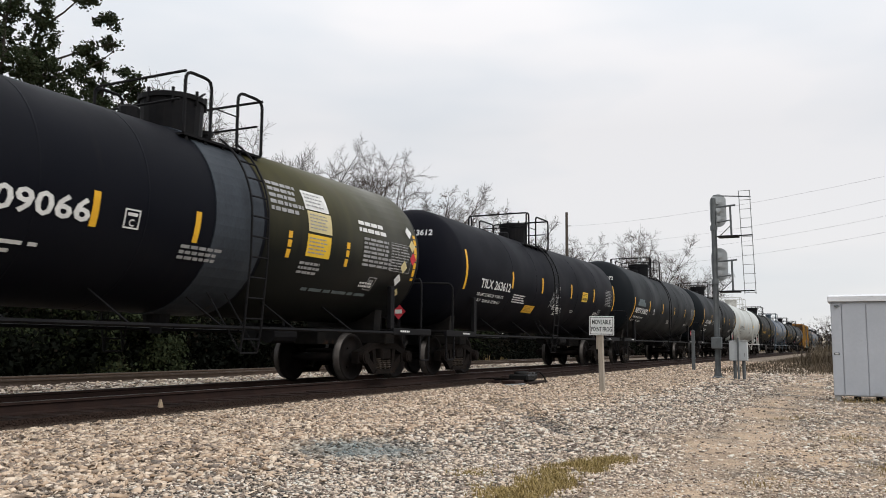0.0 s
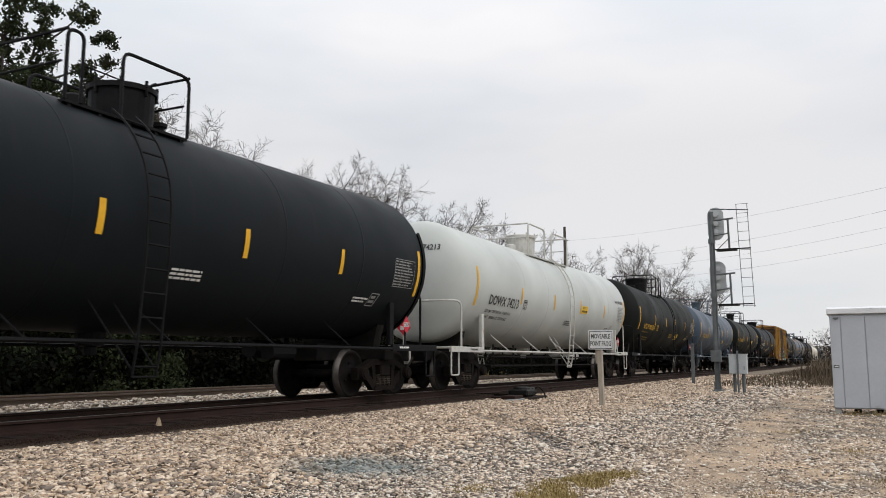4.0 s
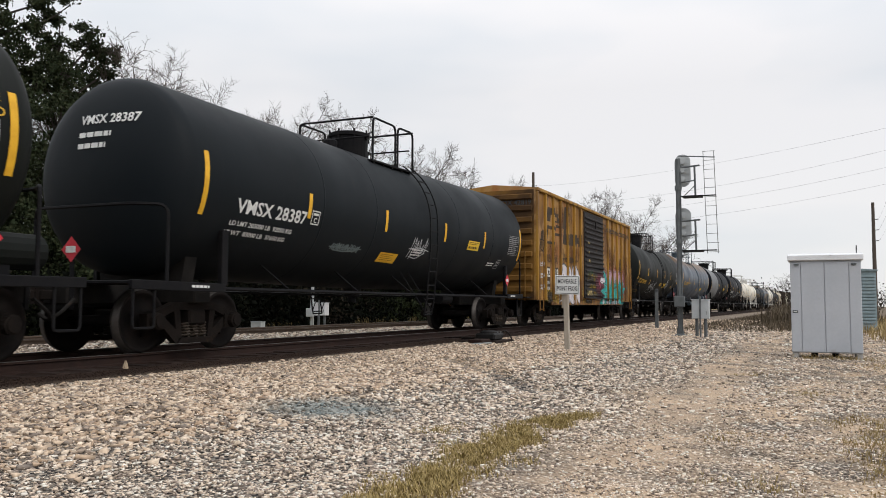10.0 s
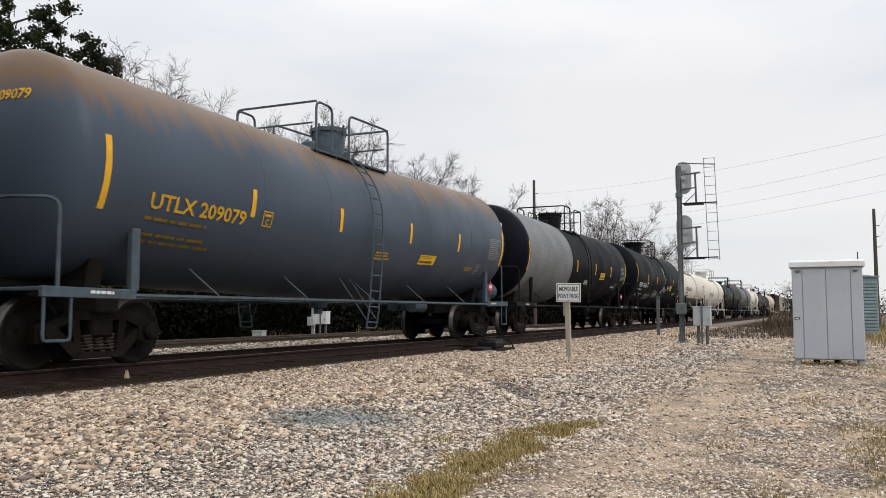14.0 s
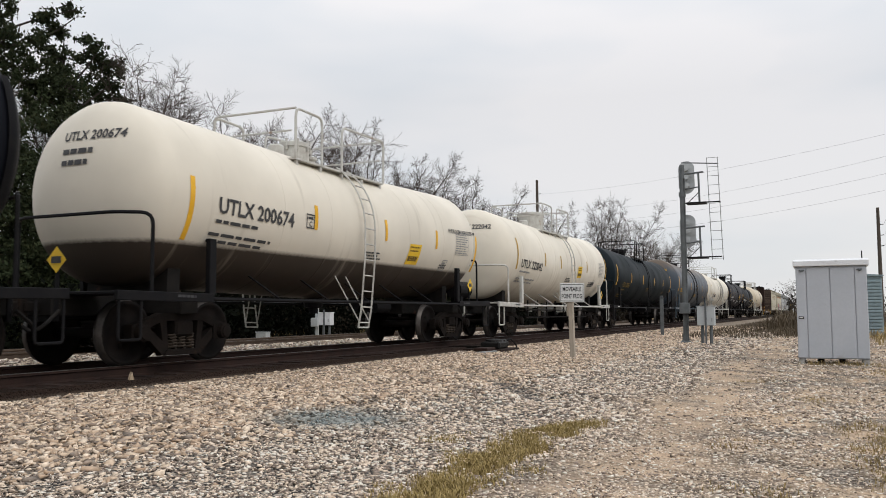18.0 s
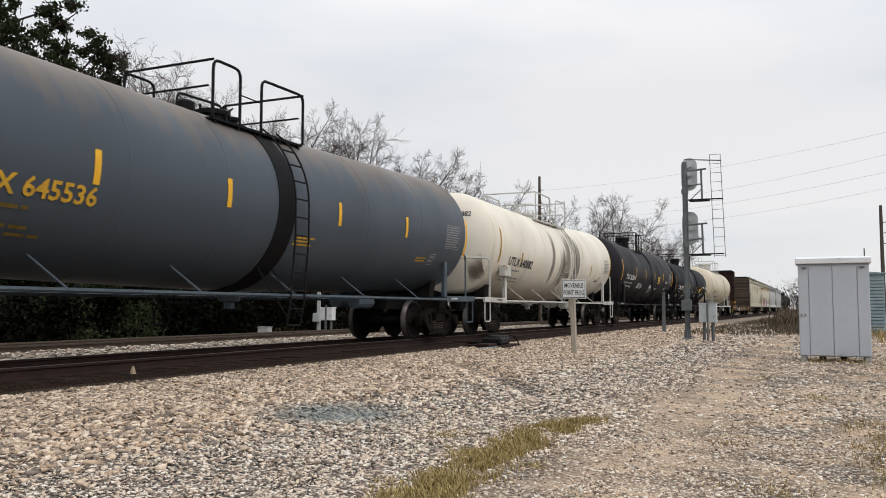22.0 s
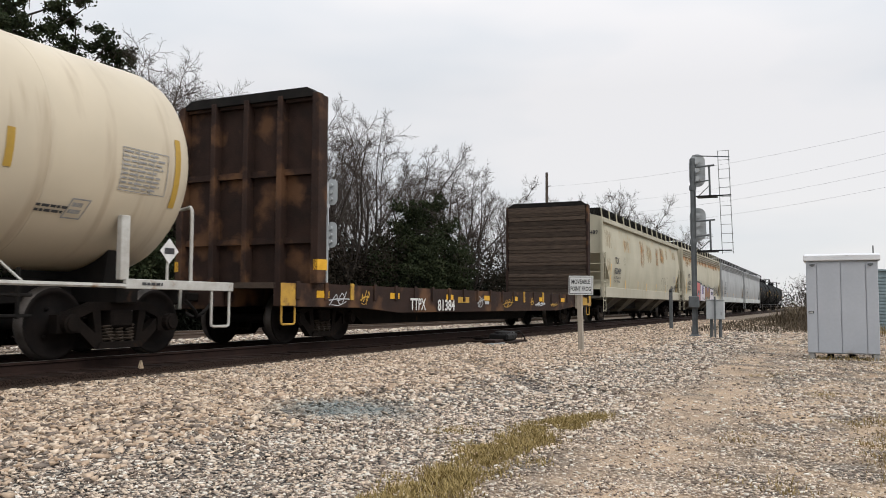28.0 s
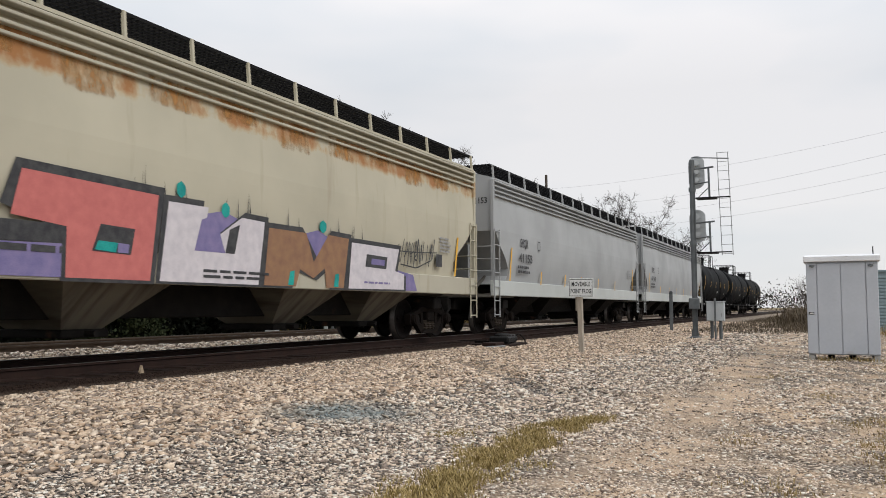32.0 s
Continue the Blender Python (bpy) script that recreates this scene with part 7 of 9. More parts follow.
c = tank_car("cream tank car with white railings and black lettering", at(248.4), at(262.7), at(250.17), at(261.48), P_CREAM, M_WHITEIRON, M_BLACKINK, "UTLX 222042", 1.45, 2.67, 0.1, placard="yellow", pipes=True, plat=(-1.37, -0.21, 0.43, 2.04), ladder_at=0.62, dome=(0.3, 0.5, 0.62), mark_at=0.056, mark_to=0.241, mark_z=2.25, mark_h=0.27, stripes=(0.021, 0.267, 0.429, 0.585, 0.745, 1.02), stripe_z=2.39, decal=(0.627, 2.14, 0.58, 0.46))
part("stencil_panel", on(c, bars(0.95, 0.24, 3, 12, 0.35), spot(0.8, 250.17, 261.48), 1.84), M_BLACKINK, c, stuff=True)
tank_car("blue-black tank car with yellow lettering", at(262.7), at(279.8), at(263.92), at(278.36), P_NAVY, M_BLACKIRON, M_DIMINK, "UTLX 650967", 1.4, 2.62, 0.1, decal=None, mark_at=0.106, mark_to=0.217, mark_z=2.04, plat=(-1.33, -0.78, -0.15, 1.12), ladder_at=-0.2, dome=(-0.73, 0.34, 0.3), stripes=(0.021, 0.232, 0.434, 0.645, 0.84, 1.02), stripe_z=2.28, end_z=2.05, panels=False)
tank_car("slate grey tank car with a brown stained back and yellow lettering", at(279.8), at(297.1), at(281.23), at(295.7), P_SLATE, M_BLUEIRON, M_YELLOWINK, "UTLX 645536", 1.56, 2.78, 0.14, mark_at=0.053, mark_to=0.197, mark_h=0.26, mark_z=2.16, decal=None, bands=((0.475, 0.5, M_BLACKIRON),), trim=M_BLACKIRON, plat=(-1.76, -1.04, -0.43, 0.9), ladder_at=-0.11, dome=(-0.6, 0.3, 0.22), stripes=(0.0, 0.192, 0.37, 0.593, 0.785, 1.015), stripe_z=2.4, panels=True)
c = tank_car("cream tank car stained with brown drips", at(297.1), at(313.0), at(298.45), at(311.7), P_CREAM, M_WHITEIRON, M_BLACKINK, "UTLX 640882", 1.54, 2.76, 0.15, decal=None, mark_at=0.067, mark_to=0.228, mark_h=0.27, mark_z=2.13, plat=(-1.95, -0.26, 0.44, 1.72), ladder_at=0.55, dome=(-0.36, 0.36, 0.2), stripes=(0.005, 0.147, 0.77, 1.005), stripe_z=2.1)
mid = CARS[-1][1]
S_SOOT = soft("sooty_drip_stain", (0.045, 0.038, 0.032), (0.12, 0.10, 0.08), 2.2, 0.72, 1.3, (0.5, 2.6, 0.22), edge=3)
S_SPILL = soft("brown_spill", (0.06, 0.032, 0.022), (0.10, 0.06, 0.04), 2.2, 0.62, 0.9)
for f0, f1, lo, hi in ((0.478, 0.56, 1.3, 4.25), (0.54, 0.66, 1.25, 4.1), (0.366, 0.412, 1.25, 3.9), (0.43, 0.52, 1.22, 3.0)):
    y0, y1 = spot(f0, 298.45, 311.7), spot(f1, 298.45, 311.7)
    part("drip_stain", on(c, quad(y1 - y0, 1.54 * (math.asin((hi - 2.76) / 1.54) - math.asin(max((lo - 2.76) / 1.54, -0.99)))), y0, lo, 0.01, 0.12), S_SOOT, c, "sooty drips down the tank")
bm = bmesh.new()
box(bm, 1.33, 1.56, at(298.45) - mid + 0.35, at(298.45) - mid + 0.85, 1.75, 2.1, 0.02)
part("gauge_cabinet", bm, M_WHITEIRON, c, "small white gauge cabinet")
# spill that ran down the leading head
bm = quad(0.42, 1.35)
cut_rows(bm, 0.1, 0, 1.4)
bmesh.ops.subdivide_edges(bm, edges=[e for e in bm.edges if abs(e.verts[0].co.y - e.verts[1].co.y) < 1e-5], cuts=4)
for v in bm.verts:
    px, pz = 0.72 + v.co.x, -0.1 - v.co.y
    v.co = Vector((px, at(298.45) - mid - 0.12 - 0.62 * math.sqrt(max(0, 1 - (px * px + pz * pz) / 1.54 ** 2)) - 0.012, 2.76 + pz))
bmesh.ops.recalc_face_normals(bm, faces=bm.faces[:])
part("spill_stain", bm, S_SPILL, c, "dark brown spill stain")
c = tank_car("grey-black tank car with white lettering", at(313.0), at(328.8), at(314.22), at(327.57), P_PLUM, M_BLACKIRON, M_WHITEINK, "TILX 262014", 1.535, 2.755, 0.15, placard="white", lines=("LD LMT 191100 LB  86700 KG", "LT WT  71900 LB  32600 KG"), mark_at=0.072, mark_to=0.223, mark_z=2.26, plat=(-1.34, -1.1, -0.49, 0.18), ladder_at=-0.42, dome=(-0.1, 0.34, 0.62), decal=(0.662, 2.22, 0.62, 0.38), stripes=(0.005, 0.232, 0.405, 0.592, 0.783, 1.018), stripe_z=2.42, words=(("PHENOL", 0.11, 0.845, 2.3),))
for f, z, w, h, n in ((0.28, 1.86, 1.25, 0.3, 5), (0.5, 1.68, 0.9, 0.34, 5), (0.63, 1.86, 0.6, 0.14, 2)):
    part("stencil_panel", on(c, bars(w, h, n, 50 + n, 0.5), spot(f, 314.22, 327.57), z), M_WHITEINK, c, stuff=True)
c = tank_car("black tank car with a worn grey band", at(328.8), at(346.2), at(330.0), at(344.4), P_BLACK, M_BLACKIRON, M_WHITEINK, "SCMX 2879", 1.42, 2.64, 0.02, placard="white", mark_at=0.086, mark_to=0.21, mark_z=2.11, mark_h=0.27, plat=(-1.47, -0.4, 0.19, 1.04), ladder_at=0.5, dome=(0.5, 0.3, 0.5), post=0.045, stripes=(0.012, 0.224, 0.42, 0.633, 0.822, 1.045), stripe_z=2.14, end_z=1.92, bands=((0.48, 1.2, M_GREYBAND),), decal=(0.73, 2.06, 0.82, 0.27), words=(("PHENOL", 0.13, 0.855, 2.4), ("DOT 111A100W1", 0.1, 0.935, 2.42)))
for k, w in enumerate(("CAUTION: CONSULT OWNER BEFORE", "CLEANING OR REPAIRING THIS TANK", "SHARP OBJECTS MUST NOT CONTACT LINING", "SPECIAL INTERIOR LINING COATED TANK", "WEAR CLEAN RUBBERS WHEN ENTERING TANK", "TOOLS MUST BE PROTECTED")):
    part("caution_line", on(c, letters(w, 0.075, 0.045 * len(w)), spot(0.243, 330.0, 344.4) - 0.03 * k, 2.18 - 0.12 * k - (0.1 if k > 2 else 0)), M_WHITEINK, c, stuff=True)
for f, z, w, h, n in ((0.64, 2.0, 0.75, 0.26, 4), (0.635, 1.72, 0.7, 0.2, 3), (0.815, 1.74, 0.9, 0.26, 4)):
    part("stencil_panel", on(c, bars(w, h, n, 60 + n, 0.5), spot(f, 330.0, 344.4), z), M_WHITEINK, c, stuff=True)
c = tank_car("cream tank car with brown stains and black lettering", at(346.2), at(362.8), at(347.9), at(361.0), P_BUFF, M_WHITEIRON, M_BLACKINK, "DOWX 74182", 1.59, 2.81, 0.0, pipes=True, mark_at=0.036, mark_to=0.167, mark_z=2.2, plat=(-2.18, -0.61, 0.17, 1.86), ladder_at=0.26, dome=(-0.19, 0.55, 0.6), stripes=(0.002, 0.225, 0.415, 0.603, 0.8, 1.0), stripe_z=2.36, decal=(0.7, 2.26, 0.62, 0.4), test=(0.237, 2.3), placard="white", tags=((0.19, 1.78, 1.5, 0.3, M_GREYINK2, 23), (0.6, 1.7, 1.0, 0.25, M_PINKFADE, 24)))
bulkhead_flat(at(362.8), at(383.85), at(363.5), at(383.1), at(364.65), at(382.23))
c, mid, ha, hb, hx = hopper("pale grey covered hopper with rust patches and a dark roof walkway", at(383.85), at(403.65), at(384.7), at(403.0), P_HOP, "TILX", "620489", lines=("LD LMT 220500 LBS", "LT WT  65500 LBS"))
for y0, y1, tall in ((12.95, 13.85, 0.70), (13.9, 14.36, 0.76), (14.42, 14.95, 0.84)):
    arch = []
    for rim in (0.0, 0.02):
        half = [(ha + (y0 + y1) / 2 - ((y1 - y0) / 2 - rim) * math.cos(math.pi * k / 14), 1.58 + (tall - rim) * math.sin(math.pi * k / 14) ** 0.6) for k in range(15)]
        arch += half if rim == 0 else half[::-1]
    shape(c, "spray_arch", arch, M_GREYINK2, hx, 0.006, "thin grey sprayed outline")
def hopper_rust(c, patches):
    """Rust stains with ragged edges on the curved flank."""
    for k, (y0, y1, z0, z1, mat) in enumerate(patches):
        bm = quad(y1 - y0, z1 - z0)
        cut_rows(bm, 0.2, 0, z1 - z0)
        for v in bm.verts:
            z = z0 + v.co.y
            x = 1.444 + 0.0003 * k + 0.16 * math.sin(math.pi * min(1, max(0, 0.1 + 0.85 * (z - 1.45) / 2.97)))
            v.co = Vector((x, y0 + v.co.x, z))
        part("rust_patch", bm, mat, c, "orange rust patch")


S_RUST = soft("orange_rust_bloom", (0.34, 0.15, 0.045), (0.42, 0.24, 0.09), 3.4, 0.9, 1.55, (1, 1.7, 0.8), edge=7)
S_RUSTPALE = soft("pale_rust_bloom", (0.42, 0.29, 0.14), (0.46, 0.35, 0.20), 2.6, 0.75, 1.6, (1, 1.8, 0.6), edge=5)
hopper_rust(c, ((-9.2, -7.5, 3.1, 4.1, S_RUSTPALE), (-5.7, -4.2, 3.25, 3.85, S_RUSTPALE), (-1.95, -0.8, 2.5, 4.15, S_RUST), (-0.5, 1.2, 2.8, 4.1, S_RUSTPALE), (2.0, 3.0, 2.8, 4.0, S_RUST), (3.2, 4.9, 2.9, 4.15, S_RUSTPALE), (3.4, 4.4, 3.0, 4.1, S_RUST), (5.1, 5.8, 3.3, 4.1, S_RUSTPALE), (-8.8, -7.9, 2.1, 2.95, S_RUSTPALE), (7.0, 8.6, 3.4, 4.1, S_RUSTPALE)))
part("stencil_panel", stand(quad(0.36, 0.32), hx, hb - 3.0, 1.62, 0.003), M_WHITEINK, c)
part("stencil_panel", stand(quad(0.3, 0.26), hx, hb - 2.97, 1.65, 0.006), M_BLACKINK, c)
part("spray_tag", stand(scrawl(1.0, 0.4, 52), hx, ha + 16.4, 1.6, 0.012), M_BLACKINK, c, stuff=True)
c, mid, ha, hb, hx = hopper("pale hopper with rusty eaves and large coloured spray-painted letters", at(403.65), at(423.15), at(404.25), at(422.55), P_HOP_EAVES, "SHPX", "462359", rusty=True, piece=True)
hopper_rust(c, tuple((ha + 1.1 + 1.55 * k, ha + 2.2 + 1.55 * k + 0.3 * (k == 0), 3.5 + 0.12 * (k % 3) - 0.3 * (k == 0), 4.16, S_RUST) for k in range(11)) + ((ha + 1.0, ha + 4.4, 3.3, 4.15, S_RUSTPALE),))
hopper_piece(c, ha, hx)
hopper("clean white covered hopper", at(423.15), at(442.7), at(423.77), at(442.1), P_HOPW, "SHQX", "41153", flat_roof=True)
hopper("clean white covered hopper", at(442.7), at(463.6), at(443.3), at(463.0), P_HOPW, "SHPX", "41160", flat_roof=True)
for k in range(3):
    c0 = 463.6 + 17.6 * k
    tank_car("plain black tank car near the end of the train", at(c0), at(c0 + 17.6), at(c0 + 1.5), at(c0 + 16.1), P_MATTE, M_BLACKIRON, M_WHITEINK, "", decal=None)


def settle_tanks():
    """Tanks fall slightly from both ends to the outlet in the middle, with all that is fixed to them."""
    fixed = ("truck", "side_frame", "coil_spring", "bearing_cap", "brake_", "wheelset", "side_rail", "rail_strut", "heater_pipe", "pipe_hanger", "stub_sill", "draft_sill", "ladder_brace", "saddle")
    for car, (R, zc, dip, reach) in SHELL.items():
        for ob in car.children_recursive:
            if ob.type == "MESH" and not ob.name.startswith(fixed):
                for v in ob.data.vertices:
                    v.co.z -= dip * max(0, 1 - abs(v.co.y) / reach)


settle_tanks()

# ---- things beside the line ----
M_GALV = surf("galvanised_steel", (0.30, 0.31, 0.31), (0.22, 0.23, 0.23), 5, 0.5, 0.6, 0.1)
M_SIGNALGREY = surf("signal_grey_paint", (0.13, 0.14, 0.145), (0.09, 0.097, 0.10), 4, 0.6, 0.1, 0.1, rust=(0.09, 0.06, 0.045), rust_at=0.68, rust_scale=3)
M_PALEGREY = surf("pale_grey_paint", (0.45, 0.47, 0.48), (0.38, 0.40, 0.41), 3, 0.5, 0.1, 0.06)
M_CABINET = surf("cabinet_grey_white_paint", (0.43, 0.45, 0.485), (0.39, 0.41, 0.445), 1.5, 0.5, 0, 0.05, rust=(0.33, 0.33, 0.33), rust_at=0.66, rust_scale=2)
M_CABROOF = surf("cabinet_white_roof", (0.72, 0.73, 0.75), (0.6, 0.61, 0.63), 3, 0.5, 0, 0.06, rust=(0.22, 0.2, 0.18), rust_at=0.68, rust_scale=3)
M_SIGNFACE = surf("white_sign_face", (0.72, 0.73, 0.72), (0.62, 0.63, 0.62), 4, 0.5, 0, 0.03)
M_POSTWOOD = surf("pale_weathered_post", (0.40, 0.35, 0.29), (0.30, 0.26, 0.21), 3, 0.85, 0, 0.3, stretch=(6, 6, 1))
M_CONCRETE = surf("grey_concrete", (0.36, 0.35, 0.33), (0.28, 0.27, 0.25), 5, 0.9, 0, 0.3)
M_POLE = surf("dark_pole_wood", (0.10, 0.08, 0.065), (0.06, 0.05, 0.042), 3, 0.9, 0, 0.4, stretch=(6, 6, 0.6))
M_WIRE = plain("grey_wire", (0.16, 0.16, 0.17), 0.6, 0.0)
M_TEALMETAL = surf("teal_grey_louvre_metal", (0.25, 0.32, 0.345), (0.20, 0.26, 0.28), 4, 0.55, 0.1, 0.1)
M_SWITCH = surf("oily_black_iron", (0.0045, 0.0043, 0.0045), (0.010, 0.009, 0.0085), 6, 0.5, 0.0, 0.3, spec=0.2)


def warning_sign(x, y):
    z = ground_z(x, y)
    s = thing("trackside_sign", "small white sign with black lettering on a pale wooden post", "sign", at=pose(x, y, z, 0, 0, -2))
    bm = bmesh.new()
    box(bm, -0.055, 0.055, -0.055, 0.055, -0.15, 1.42, 0.008)
    part("post", bm, M_POSTWOOD, s, "pale weathered square post", at=pose(0, 0, 0, 0, -1.2, 0))
    bm = bmesh.new()
    box(bm, -0.125, -0.058, -0.035, 0.035, 0.98, 1.5, 0.006)
    part("splice_board", bm, M_POSTWOOD, s)
    bm = bmesh.new()
    box(bm, -0.295, 0.295, -0.082, -0.07, 1.3, 1.74, 0.004)
    face = part("sign_plate", bm, M_SIGNFACE, s, "white metal plate with a black rim", at=pose(0, 0, 0, 0, 1.0, 0))
    bm = frame_of(0.55, 0.40, 0.014)
    for v in bm.verts:
        v.co = Vector((v.co.x - 0.275, -0.0835, v.co.y + 1.32))
    part("sign_rim", bm, M_BLACKINK, face)
    for text, zz, w in (("MOVEABLE", 1.555, 0.45), ("POINT FROG", 1.39, 0.49)):
        bm = letters(text, 0.105, w)
        for v in bm.verts:
            v.co = Vector((v.co.x - w / 2, -0.0845, v.co.y + zz))
        part("sign_text", bm, M_BLACKINK, face)
    for zz in (1.71, 1.33):
        bm = bmesh.new()
        lathe(bm, [(-0.088, 0.001), (-0.088, 0.014), (-0.08, 0.014)], 8, "y")
        for v in bm.verts:
            v.co.z += zz
        part("bolt", bm, M_GALV, face)
    return s


def signal_head(mast, z, x, facing, mat):
    """An oval backboard with three lens housings, seen from behind or in front."""
    bm = bmesh.new()
    pts = []
    for k in range(24):
        t = 2 * math.pi * k / 24
        pts.append((x + 0.27 * math.cos(t), z + (0.3 if math.sin(t) > 0 else -0.3) + 0.27 * math.sin(t)))
    prism(bm, pts, -facing * 0.2, -facing * 0.17, "y")
    head = part("signal_head", bm, M_PALEGREY, mast, "oval grey signal backboard")
    for k in range(3):
        bm = bmesh.new()
        lathe(bm, [(-0.02, 0.001), (-0.02, 0.075), (0.16, 0.085), (0.17, 0.1), (0.175, 0.001)], 12, "y")
        for v in bm.verts:
            v.co.y = facing * (v.co.y - 0.16)
            v.co.x += x
            v.co.z += z + 0.3 - 0.3 * k
        part("lamp_unit", bm, M_PALEGREY, head)
        bm = bmesh.new()
        lathe(bm, [(0, 0.11), (0.22, 0.115)], 12, "y")
        for v in bm.verts:
            v.co.y = -facing * (0.2 + v.co.y)
            v.co.x += x
            v.co.z += z + 0.3 - 0.3 * k
        hood = part("lamp_hood", bm, M_SWITCH, head)
    return head


def signal_mast(x, y, label, side, facing, mat, tall=5.9, turn=0.0):
    """A pole with two heads, ladder, platforms and a case; side: which way the ladder stands; facing: 1 if the lamps look along +y."""
    z = ground_z(x, y)
    m = thing("railway_signal", label, "railway signal", "signals beside the tracks", at=pose(x, y, z, 0, 0, turn))
    bm = bmesh.new()
    tube(bm, [(0, 0, -0.1), (0, 0, tall - 0.15)], 0.085, 12)
    lathe(bm, [(0, 0.2), (0.05, 0.2), (0.1, 0.12), (0.3, 0.1)], 12, "z")
    for zz in (tall - 1.25, tall - 3.1):
        lathe(bm, [(zz, 0.1), (zz, 0.12), (zz + 0.16, 0.12), (zz + 0.16, 0.1)], 12, "z")
    part("mast", bm, mat, m)
    bm = bmesh.new()
    box(bm, -0.32, 0.32, -0.32, 0.32, -0.3, 0.03, 0.03)
    part("foundation", bm, M_CONCRETE, m)
    for zz in (tall - 0.55, tall - 2.42):
        signal_head(m, zz, 0.13, -facing, mat)
        bm = bmesh.new()
        s = side
        tube(bm, [(0, 0, zz + 0.08), (s * 0.72, 0, zz + 0.13)], 0.03, 6)
        tube(bm, [(0.0, 0, zz - 0.45), (s * 0.55, 0, zz - 0.38)], 0.022, 6)
        tube(bm, [(s * 0.55, 0.0, zz + 0.1), (s * 0.57, 0, zz - 0.92)], 0.036, 6)
        tube(bm, [(s * 0.57, 0, zz - 0.55), (s * 0.2, 0, zz - 0.9)], 0.016, 5)
        part("head_bracket", bm, mat, m)
        bm = bmesh.new()
        x0, x1 = sorted((s * 0.15, s * 0.80))
        for k in range(5):
            box(bm, x0, x1, -0.22 + k * 0.1, -0.17 + k * 0.1, zz - 0.97, zz - 0.92)
        box(bm, min(s * 0.0, s * 1.25), max(s * 0.0, s * 1.25), -0.02, 0.02, zz - 0.94, zz - 0.9)
        part("platform", bm, M_SWITCH, m, "dark open-slat platform", stuff=True)
    foot = tall - 3.45
    bm = bmesh.new()
    for dx in (0.84, 1.19):
        tube(bm, [(side * (dx + 0.1), 0.0, foot), (side * dx, 0.0, tall + 0.06)], 0.013, 5)
    n = int((tall - foot) / 0.31)
    for k in range(n + 1):
        zz = foot + 0.05 + (tall - foot) * k / n
        sh = 0.1 * (1 - (zz - foot) / (tall - foot))
        tube(bm, [(side * (0.82 + sh), 0, zz), (side * (1.22 + sh), 0, zz)], 0.011, 4, caps=False)
    part("ladder", bm, M_GALV, m, "thin galvanised ladder")
    bm = bmesh.new()
    tube(bm, [(0, 0, tall - 0.05), (side * 1.22, 0, tall - 0.02 - 0.15)], 0.02, 5)
    part("ladder_stay", bm, mat, m)
    bm = bmesh.new()
    box(bm, 0.03 - 0.19, 0.03 + 0.15, -0.25, -0.09, 1.0, 1.38, 0.02)
    part("terminal_box", bm, mat, m)
    bm = bmesh.new()
    tube(bm, [(0.09, -0.06, 0.1), (0.09, -0.06, tall - 0.6)], 0.02, 6)
    part("conduit", bm, mat, m)
    return m


def case_on_posts(x, y, label, mat, w=0.45, h=0.55, turn=0.0, split=True):
    z = ground_z(x, y)
    c = thing("junction_box", label, "equipment box", at=pose(x, y, z, 0, 0, turn))
    bm = bmesh.new()
    box(bm, -w / 2, w / 2, -0.15, 0.15, 0.62, 0.62 + h, 0.015)
    body = part("case", bm, mat, c)
    if split:
        bm = bmesh.new()
        box(bm, -0.03, 0.03, -0.2, -0.15, 0.0, 0.75 + h, 0.008)
        part("front_channel", bm, M_SIGNALGREY, c)
    for dx in (-0.13, 0.15):
        bm = bmesh.new()
        tube(bm, [(dx, 0, -0.1), (dx, 0, 0.64)], 0.055, 8)
        part("leg", bm, M_SIGNALGREY, c)
    bm = bmesh.new()
    box(bm, -w / 2 - 0.02, w / 2 + 0.02, -0.17, 0.17, 0.62 + h, 0.65 + h, 0.008)
    part("lid", bm, mat, body)
    bm = bmesh.new()
    box(bm, w / 2 - 0.1, w / 2 - 0.07, -0.165, -0.15, 0.75, 0.87)
    part("hasp", bm, M_GALV, body)
    return c


